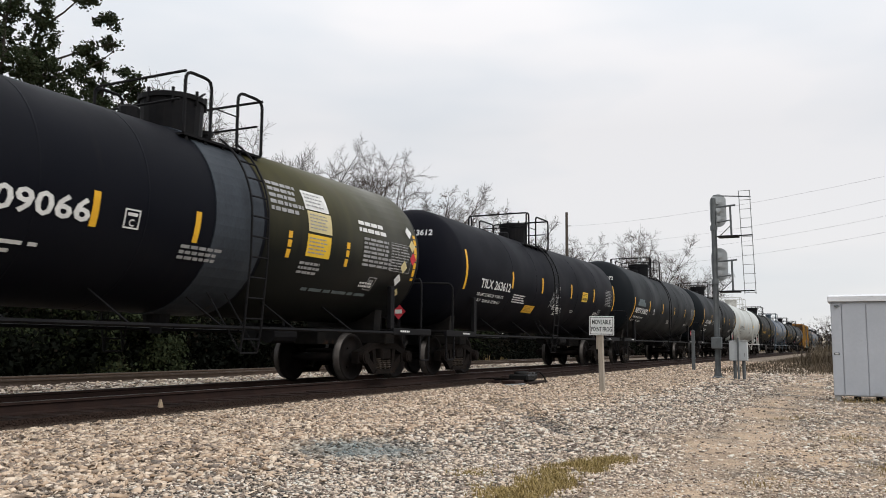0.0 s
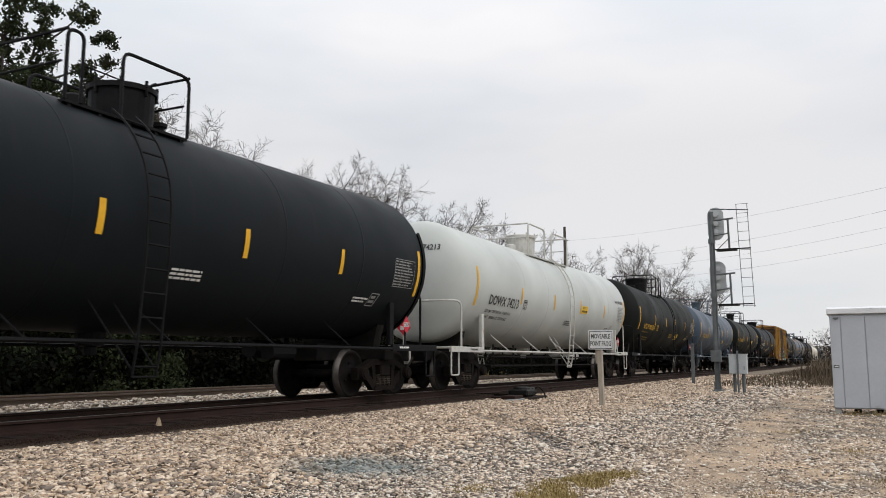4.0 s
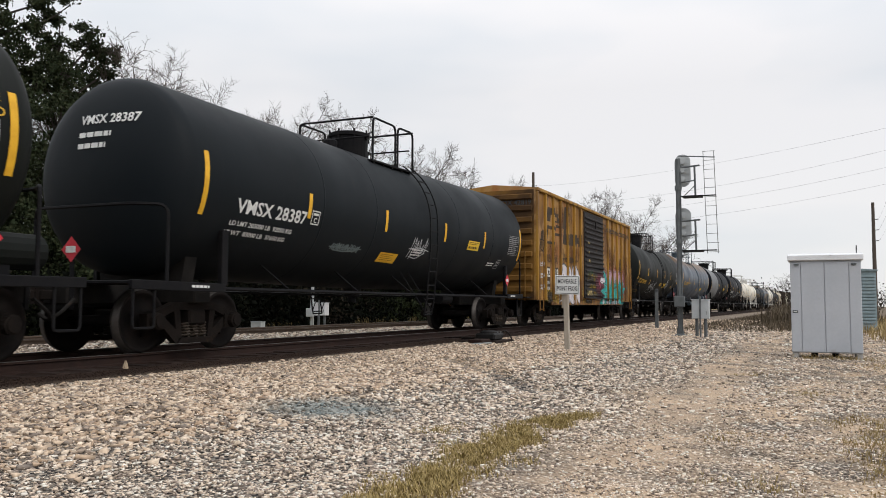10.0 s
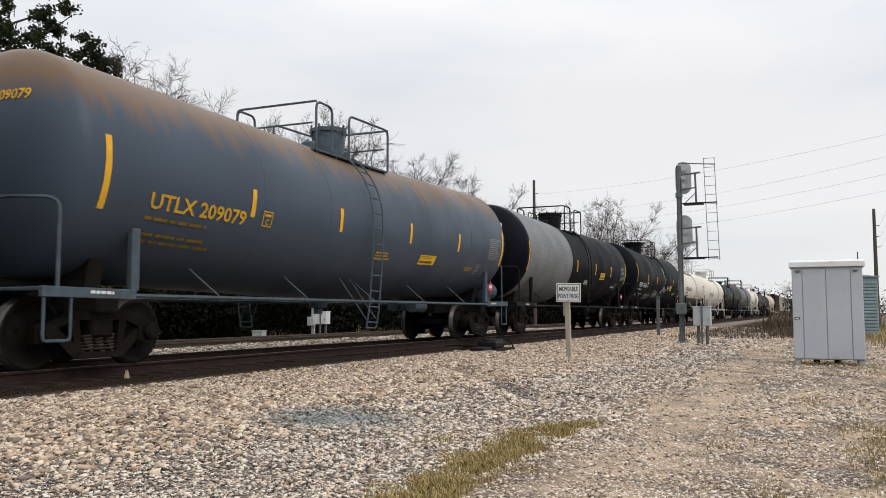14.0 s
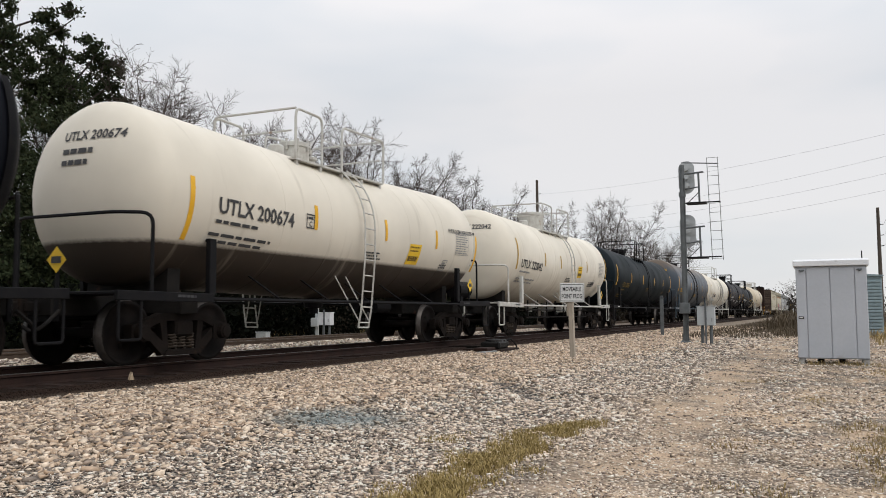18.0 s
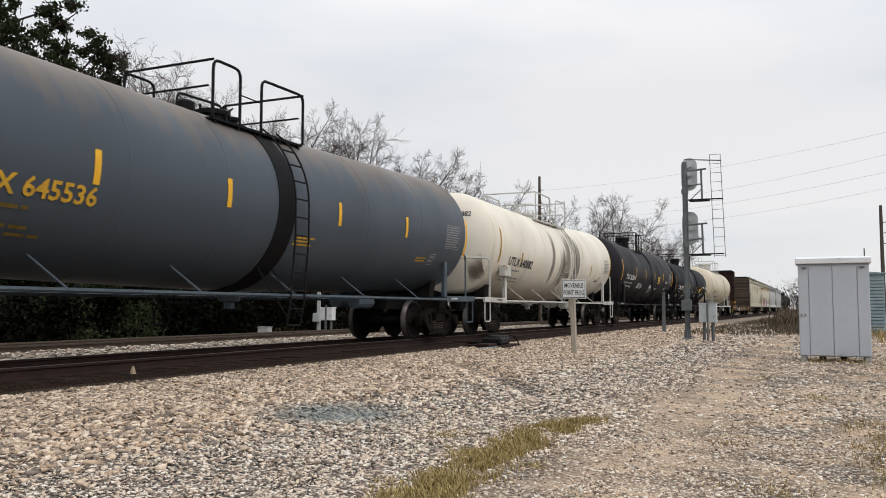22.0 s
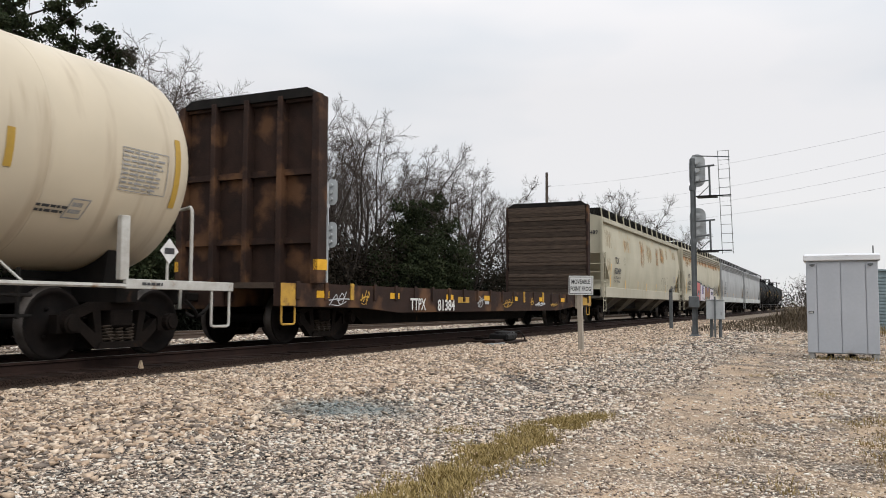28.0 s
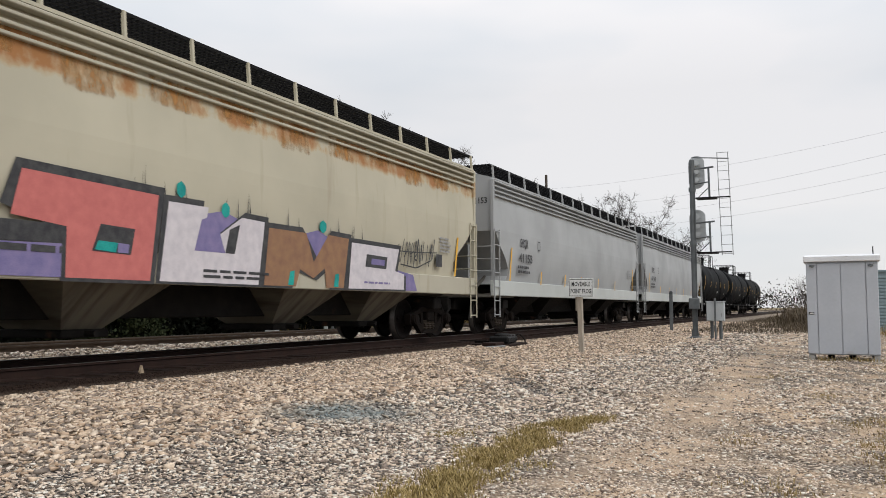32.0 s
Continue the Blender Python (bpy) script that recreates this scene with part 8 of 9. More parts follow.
def equipment_cabinet(x0, x1, y, deep, top):
    z = ground_z((x0 + x1) / 2, y)
    c = thing("equipment_cabinet", "tall pale grey metal cabinet with flat doors and white lid", "cabinet", at=pose(x0, y, z))
    w = x1 - x0
    bm = bmesh.new()
    box(bm, 0, w, 0, deep, 0.12, top - 0.2, 0.012)
    body = part("body", bm, M_CABINET, c)
    edges = (0.0, 0.15 * w, 0.485 * w, 0.83 * w, w)
    for k, (a, b) in enumerate(zip(edges, edges[1:])):
        bm = bmesh.new()
        box(bm, a + 0.008, b - 0.008, -0.022, -0.002, 0.14, top - 0.24, 0.005)
        d = part("door_panel" if k in (1, 2) else "side_panel", bm, M_CABINET, c)
        if k == 0:
            bm = bmesh.new()
            box(bm, 0.035, 0.14, -0.034, -0.022, 0.98, 1.03, 0.003)
            part("data_plate", bm, M_BLACKIRON, d)
            bm = bmesh.new()
            box(bm, 0.05, 0.125, -0.037, -0.034, 0.993, 1.017)
            part("plate_writing", bm, M_WHITEINK, d)
    for a in (0.09 * w, 0.9 * w):
        bm = bmesh.new()
        tube(bm, bend([(a - 0.05, -0.03, top - 0.28), (a, -0.07, top - 0.32), (a + 0.05, -0.03, top - 0.28)], 0.03, 3), 0.012, 6)
        box(bm, a - 0.045, a + 0.045, -0.03, -0.022, top - 0.305, top - 0.27)
        part("lifting_eye", bm, M_SIGNALGREY, c)
    bm = bmesh.new()
    box(bm, -0.05, w + 0.05, -0.07, deep + 0.07, top - 0.2, top - 0.08, 0.01)
    roof = part("lid", bm, M_CABROOF, c, "overhanging white lid, scuffed at the edge")
    bm = bmesh.new()
    prism(bm, [(-0.06, top - 0.08), (deep + 0.06, top - 0.08), (deep * 0.5, top - 0.02)], -0.04, w + 0.04)
    part("lid_crown", bm, M_CABROOF, roof)
    bm = bmesh.new()
    tube(bm, [(w - 0.06, deep * 0.5, top - 0.1), (w - 0.06, deep * 0.5, top + 0.14)], 0.012, 6)
    part("antenna", bm, M_BLACKIRON, roof)
    for a in (0.0, w - 0.14):
        for b in (0.0, deep - 0.2):
            bm = bmesh.new()
            box(bm, a + 0.01, a + 0.13, b + 0.005, b + 0.2, -0.06, 0.118, 0.01)
            part("foot_block", bm, M_CONCRETE, c)
    for a in (0.32, 0.62):
        bm = bmesh.new()
        tube(bm, [(a * w, deep * 0.4, -0.05), (a * w, deep * 0.4, 0.13)], 0.07, 8)
        part("cable_duct", bm, M_BLACKIRON, c)
    return c


def switch_machine(x, y):
    z = ground_z(x, y)
    s = thing("switch_machine", "low oily black switch machine on the tie ends", "switch machine", at=pose(x, y, z))
    bm = bmesh.new()
    box(bm, -0.28, 0.28, -0.55, 0.05, 0.08, 0.27, 0.04)
    part("gear_case", bm, M_SWITCH, s)
    bm = bmesh.new()
    tube(bm, [(0.04, 0.02, 0.19), (0.04, 0.5, 0.19)], 0.125, 14)
    tube(bm, [(0.04, 0.5, 0.19), (0.04, 0.56, 0.19)], 0.09, 12)
    part("motor", bm, M_SWITCH, s)
    bm = bmesh.new()
    box(bm, -0.75, 0.38, -0.7, 0.75, -0.12, 0.075, 0.015)
    part("base_timber", bm, M_TIE, s)
    bm = bmesh.new()
    box(bm, -0.2, 0.2, -1.25, -0.62, 0.02, 0.13, 0.02)
    part("lock_box", bm, M_RAIL, s, "low rusty lock box beside the gear case")
    for k, y in enumerate((-0.45, -0.05)):
        bm = bmesh.new()
        tube(bm, [(0.24, y, 0.27), (0.24, y, 0.31)], 0.022, 6)
        part("hold_down_bolt", bm, M_TREAD, s, "worn bright bolt")
    bm = bmesh.new()
    box(bm, -1.3, -0.3, -0.45, -0.38, 0.09, 0.14)
    part("throw_rod", bm, M_WHEEL, s)
    bm = bmesh.new()
    box(bm, -1.3, -0.3, -0.2, -0.14, 0.09, 0.14)
    part("throw_rod", bm, M_WHEEL, s)
    bm = bmesh.new()
    lathe(bm, [(0.27, 0.24), (0.31, 0.23), (0.34, 0.15), (0.35, 0.001)], 16, "z")
    for v in bm.verts:
        v.co.y -= 0.22
    part("rounded_cover", bm, M_SWITCH, s)
    bm = bmesh.new()
    box(bm, 0.1, 0.28, -1.75, -0.72, -0.02, 0.05, 0.012)
    part("cable_board", bm, M_GALV, s, "pale grey board over the cable")
    bm = bmesh.new()
    tube(bm, bend([(0.16, 0.36, 0.27), (0.24, 0.42, 0.33), (0.32, 0.6, 0.2), (0.36, 0.7, 0.0)], 0.1), 0.022, 6)
    part("cable", bm, M_SWITCH, s)
    return s


def utility_pole(x, y, tall, wires_z, lean=0.0):
    z = ground_z(x, y)
    p = thing("utility_pole", "dark wooden utility pole with side insulators", "utility pole", "utility poles", at=pose(x, y, z, 0, lean, 0))
    bm = bmesh.new()
    tube(bm, [(0, 0, -0.3), (0, 0, tall * 0.5), (0, 0, tall)], 0.17, 10, 0.11)
    part("pole", bm, M_POLE, p)
    for zz in wires_z:
        bm = bmesh.new()
        tube(bm, [(0, 0, zz - z), (0.34, 0, zz - z + 0.05)], 0.03, 6)
        lathe(bm, [(zz - z + 0.03, 0.05), (zz - z + 0.08, 0.07), (zz - z + 0.13, 0.05)], 8, "z")
        part("insulator", bm, M_SIGNALGREY, p)
    return p


def wire(a, b, sag, rad=0.0048):
    a, b = Vector(a), Vector(b)
    bm = bmesh.new()
    tube(bm, [a + (b - a) * (k / 24) - Vector((0, 0, sag * 4 * (k / 24) * (1 - k / 24))) for k in range(25)], rad, 4)
    return tagged(part("overhead_wire", bm, M_WIRE), "thin dark overhead wire hung between poles", "wire", "overhead wires")


warning_sign(-5.33, 19.0)
signal_mast(-4.28, 29.4, "grey signal mast with two heads, a ladder and platforms", 1, 1, M_SIGNALGREY, 6.27)
signal_mast(-19.9, 30.6, "pale grey signal mast with two heads beside the second track", -1, 1, M_PALEGREY, 7.0)
case_on_posts(-3.55, 29.0, "small pale grey box on two posts beside the signal", M_PALEGREY, 0.56, 0.62)
case_on_posts(-18.6, 29.3, "white box on posts beside the second track", M_CABROOF, 0.55, 0.5)
case_on_posts(-20.5, 27.6, "grey box on a thick post beside the second track", M_PALEGREY, 0.5, 0.4, 0, False)
equipment_cabinet(-0.52, 0.87, 19.75, 1.0, 2.31)
switch_machine(-8.2, 21.6)
bm = bmesh.new()
box(bm, -0.075, 0.075, -0.025, 0.025, -0.2, 1.72, 0.01)
tube(bm, [(0, -0.025, 1.72), (0, 0.025, 1.72)], 0.075, 12)
post = tagged(part("marker_post", bm, M_SIGNALGREY, at=pose(-6.55, 38.0, ground_z(-6.55, 38.0))), "plain grey upright marker post in the gravel", "post")
# small marker on the rail foot
M_MARKER = surf("dirty_cream_marker", (0.42, 0.34, 0.24), (0.25, 0.18, 0.12), 20, 0.7, 0, 0.1)
bm = bmesh.new()
prism(bm, [(-0.045, 0), (0.045, 0), (0.0, 0.12)], -0.02, 0.02, "y")
for v in bm.verts:
    v.co = Vector((v.co.y, v.co.x, v.co.z))
tagged(part("rail_marker", bm, M_MARKER, at=pose(-8.95, 9.0, ground_z(-8.95, 9.0) - 0.005)), "small dirty cream triangular marker by the rail", "marker")

# louvred shed behind the cabinet
shed = thing("louvred_shed", "teal grey metal shed with horizontal louvres", "shed", at=pose(1.0, 41.0, ground_z(1.0, 41.0)))
bm = bmesh.new()
box(bm, 0, 1.38, 0, 2.4, 0.0, 2.62, 0.02)
part("body", bm, M_TEALMETAL, shed)
for k in range(16):
    bm = bmesh.new()
    box(bm, 0.05, 1.33, -0.05, -0.003, 0.15 + 0.145 * k, 0.25 + 0.145 * k, 0.012)
    part("louvre", bm, M_TEALMETAL, shed)
bm = bmesh.new()
prism(bm, [(-0.08, 2.62), (1.46, 2.62), (1.46, 2.66), (-0.08, 2.78)], -0.1, 2.5, "y")
part("roof", bm, M_TEALMETAL, shed)

# far board on posts and a lamp post by the road
board = thing("far_billboard", "pale board on steel posts far behind the grass", "billboard", at=pose(16.5, 160, ground_z(16.5, 160)))
bm = bmesh.new()
box(bm, -3.5, 3.5, -0.1, 0.1, 3.0, 5.2, 0.02)
part("panel", bm, M_PALEGREY, board)
for x in (-2.6, 2.6):
    bm = bmesh.new()
    tube(bm, [(x, 0.1, -0.1), (x, 0.1, 3.1)], 0.12, 8)
    part("post", bm, M_SIGNALGREY, board)

LEFT_POLE, RIGHT_POLE, FAR_POLE = (-22.0, 68.0), (3.95, 45.0), (4.0, 70.0)
utility_pole(*LEFT_POLE, 13.17, (10.9, 9.3, 8.4, 7.4))
utility_pole(*RIGHT_POLE, 11.3, (9.45, 8.4, 7.55, 6.75))
utility_pole(*FAR_POLE, 8.9, (7.2, 6.4, 5.6))
for (z0, z1), sag in zip(((9.45, 10.9), (8.4, 9.3), (7.55, 8.4), (6.75, 7.4)), (0.5, 0.7, 0.7, 0.7)):
    wire((RIGHT_POLE[0], RIGHT_POLE[1], z0), (LEFT_POLE[0], LEFT_POLE[1], z1), sag)
for z0, z1 in ((8.4, 7.2), (7.55, 6.4), (6.75, 5.6)):
    wire((RIGHT_POLE[0], RIGHT_POLE[1], z0), (FAR_POLE[0] + 0.34, FAR_POLE[1], z1), 0.3, 0.004)
# ---- trees and brush ----
M_BARK = surf("grey_brown_bark", (0.05, 0.041, 0.035), (0.026, 0.021, 0.018), 5, 0.95, 0, 0.5, stretch=(4, 4, 0.8))
M_TWIG = surf("bare_twigs", (0.085, 0.068, 0.058), (0.055, 0.044, 0.038), 2, 0.95, 0, 0.0)


def leaf_material(name, a, b, c, gloss=0.2):
    m, n, l, bs = nodes_of(name)
    geo = n.new("ShaderNodeNewGeometry")
    ramp = n.new("ShaderNodeValToRGB")
    e = ramp.color_ramp.elements
    e[0].color, e[1].color = (*a, 1), (*c, 1)
    e.new(0.5).color = (*b, 1)
    co = n.new("ShaderNodeTexCoord")
    nz = n.new("ShaderNodeTexNoise")
    nz.inputs["Scale"].default_value = 0.6
    l.new(co.outputs["Object"], nz.inputs["Vector"])
    mx = n.new("ShaderNodeMix")
    mx.data_type = "FLOAT"
    mx.inputs[0].default_value = 0.5
    l.new(geo.outputs["Random Per Island"], mx.inputs[2])
    l.new(nz.outputs["Fac"], mx.inputs[3])
    l.new(mx.outputs[0], ramp.inputs["Fac"])
    l.new(ramp.outputs["Color"], bs.inputs["Base Color"])
    bs.inputs["Roughness"].default_value = 0.75
    bs.inputs["Specular IOR Level"].default_value = gloss
    return m


M_LEAF = leaf_material("dark_evergreen_leaves", (0.014, 0.021, 0.010), (0.026, 0.035, 0.016), (0.055, 0.056, 0.027), 0.1)
M_BRUSH = leaf_material("dull_brush_leaves", (0.0065, 0.008, 0.005), (0.012, 0.0125, 0.0075), (0.026, 0.024, 0.015), 0.05)
M_BROWNBRUSH = leaf_material("brown_brush", (0.011, 0.0095, 0.007), (0.022, 0.018, 0.013), (0.045, 0.036, 0.027), 0.05)
# near-black leaf tones: the hedge's shade is put into the colour
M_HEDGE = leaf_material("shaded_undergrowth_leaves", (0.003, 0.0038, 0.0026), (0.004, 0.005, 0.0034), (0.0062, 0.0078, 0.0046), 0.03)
M_BROWNVERGE = leaf_material("dead_brown_weeds", (0.045, 0.034, 0.023), (0.085, 0.065, 0.043), (0.16, 0.125, 0.08))
M_DRYGRASS = leaf_material("dry_grass_blades", (0.17, 0.125, 0.05), (0.28, 0.205, 0.09), (0.40, 0.31, 0.16))
M_GREENGRASS = leaf_material("half_dry_grass_blades", (0.15, 0.112, 0.040), (0.27, 0.20, 0.076), (0.42, 0.32, 0.15))


def mesh_from(name, verts, faces, mat, parent=None, smooth=False):
    me = bpy.data.meshes.new(name)
    me.from_pydata(verts, [], faces)
    me.materials.append(mat)
    if smooth:
        me.polygons.foreach_set("use_smooth", [True] * len(me.polygons))
    ob = new(name, me)
    ob.parent = parent
    return ob


def seg(verts, faces, p, q, r0, r1, n):
    d = (q - p).normalized()
    a = d.orthogonal().normalized()
    b = d.cross(a)
    k0 = len(verts)
    for c, r in ((p, r0), (q, r1)):
        for k in range(n):
            t = 2 * math.pi * k / n
            verts.append(tuple(c + (a * math.cos(t) + b * math.sin(t)) * r))
    for k in range(n):
        faces.append((k0 + k, k0 + (k + 1) % n, k0 + n + (k + 1) % n, k0 + n + k))


def limb(rng, big, small, p, d, length, r0, r1, steps, bow, up):
    """One bending, tapering limb; gives its knots."""
    knots = []
    for k in range(steps):
        d = (d + Vector((rng.gauss(0, bow), rng.gauss(0, bow), rng.gauss(up, bow)))).normalized()
        q = p + d * (length / steps)
        ra, rb = r0 + (r1 - r0) * k / steps, r0 + (r1 - r0) * (k + 1) / steps
        seg(*(big if ra > 0.03 else small), p, q, ra, rb, 6 if ra > 0.06 else 4 if ra > 0.03 else 3)
        p = q
        knots.append((p, d, rb))
    return knots


def side_way(rng, d, tilt):
    a = d.orthogonal().normalized()
    t = rng.uniform(0, 6.283)
    o = a * math.cos(t) + d.cross(a) * math.sin(t)
    return (d * math.cos(tilt) + o * math.sin(tilt)).normalized()


def grow(rng, big, small, tall, stems, thick, open_out):
    """A winter tree: low fork, rising stems, branches and three orders of fine twigs."""
    base = limb(rng, big, small, Vector((0, 0, -0.3)), Vector((0, 0, 1)), tall * rng.uniform(0.16, 0.3), thick, thick * 0.85, 3, 0.04, 0.05)[-1]
    for s in range(stems):
        w = side_way(rng, Vector((0, 0, 1)), rng.uniform(0.3, 1.0) * open_out)
        stem = limb(rng, big, small, base[0], w, tall * rng.uniform(0.6, 0.85), thick * rng.uniform(0.5, 0.7), 0.016, 9, 0.11, 0.035)
        for k, (p, d, r) in enumerate(stem[2:], 1):
            for _ in range(2 if k < 5 else 3):
                bl = tall * 0.25 * (1.15 - k / 9) * rng.uniform(0.5, 1.2)
                branch = limb(rng, big, small, p, side_way(rng, d, rng.uniform(0.5, 1.15)), bl, min(r * 0.55, 0.042), 0.009, 5, 0.15, 0.025)
                for q, e, rr in branch:
                    for _ in range(2):
                        twig = limb(rng, small, small, q, side_way(rng, e, rng.uniform(0.4, 1.1)), bl * rng.uniform(0.22, 0.45), 0.0085, 0.006, 2, 0.14, 0.02)
                        for u, f, r3 in twig:
                            for _ in range(2):
                                limb(rng, small, small, u, side_way(rng, f, rng.uniform(0.3, 1.0)), bl * rng.uniform(0.12, 0.26), 0.0062, 0.0045, 1, 0.1, 0.01)


def bare_tree(seed, tall, label, stems, open_out, thick):
    rng = random.Random(seed)
    big, small = ([], []), ([], [])
    grow(rng, big, small, tall, stems, thick, open_out)
    k = tall / max(v[2] for v in small[0])
    t = thing("bare_tree", label, "tree", "bare winter trees behind the tracks")
    mesh_from("trunk", [tuple(c * k for c in v) for v in big[0]], big[1], M_BARK, t)
    mesh_from("crown", [tuple(c * k for c in v) for v in small[0]], small[1], M_TWIG, t)
    return t


def leaf_cloud(rng, verts, faces, centres, per, rad, size):
    for c, w in centres:
        for _ in range(int(per * w)):
            o = Vector((rng.gauss(0, 0.42), rng.gauss(0, 0.42), rng.gauss(0, 0.33))) * rad * w
            p = c + o
            n = Vector((rng.gauss(0, 1), rng.gauss(0, 1), rng.gauss(0.5, 0.8))).normalized()
            a = n.orthogonal().normalized()
            b = n.cross(a)
            t = rng.uniform(0, 6.28)
            u, v = a * math.cos(t) + b * math.sin(t), b * math.cos(t) - a * math.sin(t)
            s = size * rng.uniform(0.6, 1.3)
            k0 = len(verts)
            for x, y in ((-1, 0), (0, -0.6), (1, 0), (0, 0.6)):
                verts.append(tuple(p + u * (x * s) + v * (y * s) + n * (0.12 * s * abs(x))))
            faces.append((k0, k0 + 1, k0 + 2, k0 + 3))


def evergreen(seed, x, y, tall, wide, label, mat, clumps=150, per=110, size=0.13, masses=()):
    """masses: leafy heads as (way along the line, height, radius), each on a limb of its own; else a filled crown."""
    rng = random.Random(seed)
    t = thing("evergreen_tree", label, "tree", "leafy trees behind the tracks", at=pose(x, y, ground_z(x, y)))
    big, limbs = ([], []), ([], [])
    stem = limb(rng, big, big, Vector((0, 0, -0.3)), Vector((0, 0, 1)), tall * 0.93, 0.2, 0.03, 12, 0.06, 0.1)
    centres = []
    if not masses:
        for p, d, r in stem[3:]:
            for _ in range(4):
                reach = wide * rng.uniform(0.45, 1.1) * (1.15 - 0.4 * (p.z / tall) ** 2)
                for q, e, rr in limb(rng, limbs, limbs, p, side_way(rng, Vector((0, 0, 1)), rng.uniform(0.9, 1.5)), reach, max(r * 0.4, 0.03), 0.012, 4, 0.14, 0.05):
                    if rng.random() < 0.8:
                        centres.append((q, rng.uniform(0.6, 1.1)))
    for dy, z, r in masses:
        r *= 0.8
        c = Vector((rng.uniform(-0.7, 0.7), dy, z - ground_z(x, y)))
        root = min(stem, key=lambda q: abs(q[0].z - (z - 0.5 - 0.4 * abs(dy))))[0]
        limb(rng, limbs, limbs, root, (c - root).normalized(), (c - root).length, 0.05, 0.02, 5, 0.1, 0.0)
        for _ in range(int(24 * r * r + 7)):
            o = Vector((rng.gauss(0, 1), rng.gauss(0, 1), rng.gauss(0, 0.9))).normalized() * r * rng.uniform(0.35, 1.05)
            limb(rng, limbs, limbs, c, o.normalized(), o.length, 0.012, 0.005, 2, 0.1, 0.0)
            centres.append((c + o, rng.uniform(0.4, 0.7)))
    mesh_from("trunk", big[0], big[1], M_BARK, t)
    mesh_from("limb_wood", limbs[0], limbs[1], M_BARK, t)["kind"] = "stuff"
    for _ in range(clumps):
        h = rng.uniform(0.06, 0.62)
        rr = wide * (0.55 + 0.45 * math.sin(math.pi * min(1, h * 1.05) ** 0.8)) * math.sqrt(rng.uniform(0.15, 1))
        a = rng.uniform(0, 6.28)
        centres.append((Vector((rr * math.cos(a), rr * math.sin(a), tall * h)), rng.uniform(0.6, 1.25)))
    verts, faces = [], []
    leaf_cloud(rng, verts, faces, centres, per, 0.46 if masses else 0.52, size)
    mesh_from("crown", verts, faces, mat, t)
    return t


evergreen(5, -25.6, 19.8, 14.6, 2.4, "tall dark broad-leaved evergreen tree with gaps in its crown", M_LEAF, 170, 110, 0.07,
          ((0.0, 13.5, 0.85), (0.75, 13.4, 0.6), (-0.2, 12.4, 0.8), (0.1, 11.3, 0.9), (-0.3, 10.2, 1.0), (2.1, 13.0, 0.6), (2.3, 12.2, 0.35), (1.3, 11.7, 0.45), (1.0, 10.7, 0.5), (0.6, 9.6, 1.1), (-0.6, 8.8, 1.1), (1.2, 8.6, 1.0)))
evergreen(6, -26.0, 22.9, 12.4, 2.7, "dark broad-leaved evergreen tree with a low full crown", M_LEAF, 210, 110, 0.07,
          ((-0.6, 10.5, 0.9), (0.2, 11.0, 0.8), (-0.9, 11.5, 0.45), (0.9, 10.7, 0.75), (1.6, 10.5, 0.65), (1.3, 9.8, 0.9), (2.3, 9.6, 0.7), (0.0, 9.4, 1.2), (0.9, 8.7, 1.2), (-1.3, 9.2, 1.1), (2.0, 8.6, 0.9), (-0.4, 8.0, 1.2)))
evergreen(7, -25.8, 18.1, 14.2, 2.4, "tall dark evergreen tree with an open ragged top", M_LEAF, 170, 110, 0.07,
          ((0.0, 13.0, 0.5), (0.1, 12.2, 0.7), (0.25, 11.2, 0.8), (0.0, 10.2, 1.0), (-0.9, 13.3, 0.35), (-1.1, 11.8, 0.45), (-1.0, 10.6, 0.8), (-0.4, 9.2, 1.1), (0.5, 8.4, 1.0)))
evergreen(12, -23.8, 22.0, 7.6, 2.6, "low dark evergreen under the tall trees", M_LEAF, 150, 140, 0.075)
evergreen(8, -24.6, 46.5, 8.4, 2.6, "dense dark evergreen bush-like tree beside the second signal", M_LEAF, 150, 120, 0.09)
evergreen(9, -24.5, 51.5, 9.2, 2.4, "dense dark evergreen bush-like tree", M_LEAF, 150, 120, 0.09)
evergreen(10, -26.0, 29.5, 6.8, 2.8, "dull green leafy thicket tree", M_BRUSH, 150, 120, 0.085)
evergreen(14, -26.5, 35.5, 6.4, 2.8, "dull green leafy thicket tree", M_BRUSH, 150, 120, 0.085)

TREES = [bare_tree(20 + k, 12.0, "leafless grey-brown tree with fine upward twigs", n, o, th) for k, (n, o, th) in enumerate(((5, 0.42, 0.19), (6, 0.6, 0.17), (5, 0.5, 0.2), (6, 0.68, 0.16)))]
SPOTS = ((-26.2, 25.0, 1.08), (-26.6, 27.6, 1.12), (-26, 30.2, 1.04), (-27, 33.8, 0.98), (-26, 36.6, 1.06), (-27, 40, 1.02), (-26.5, 43.3, 1.12), (-27, 46.6, 1.22), (-26.5, 52.6, 1.1),
         (-29, 26.5, 1.05), (-29.5, 30, 1.08), (-30, 34.5, 0.95), (-30, 38.5, 1.0), (-29.5, 43, 1.05), (-30, 48, 1.2), (-28, 57.5, 1.2), (-26.5, 60, 1.1), (-28, 66, 1.15), (-26, 70, 1.0), (-25, 78, 1.05), (-27, 86, 1.15), (-23, 98, 1.3), (-24, 103, 1.35), (-22.5, 108, 1.2), (-21, 122, 1.15), (-20, 127, 1.1), (-32, 23, 1.1), (-31, 54, 1.25))
rng_t = random.Random(77)
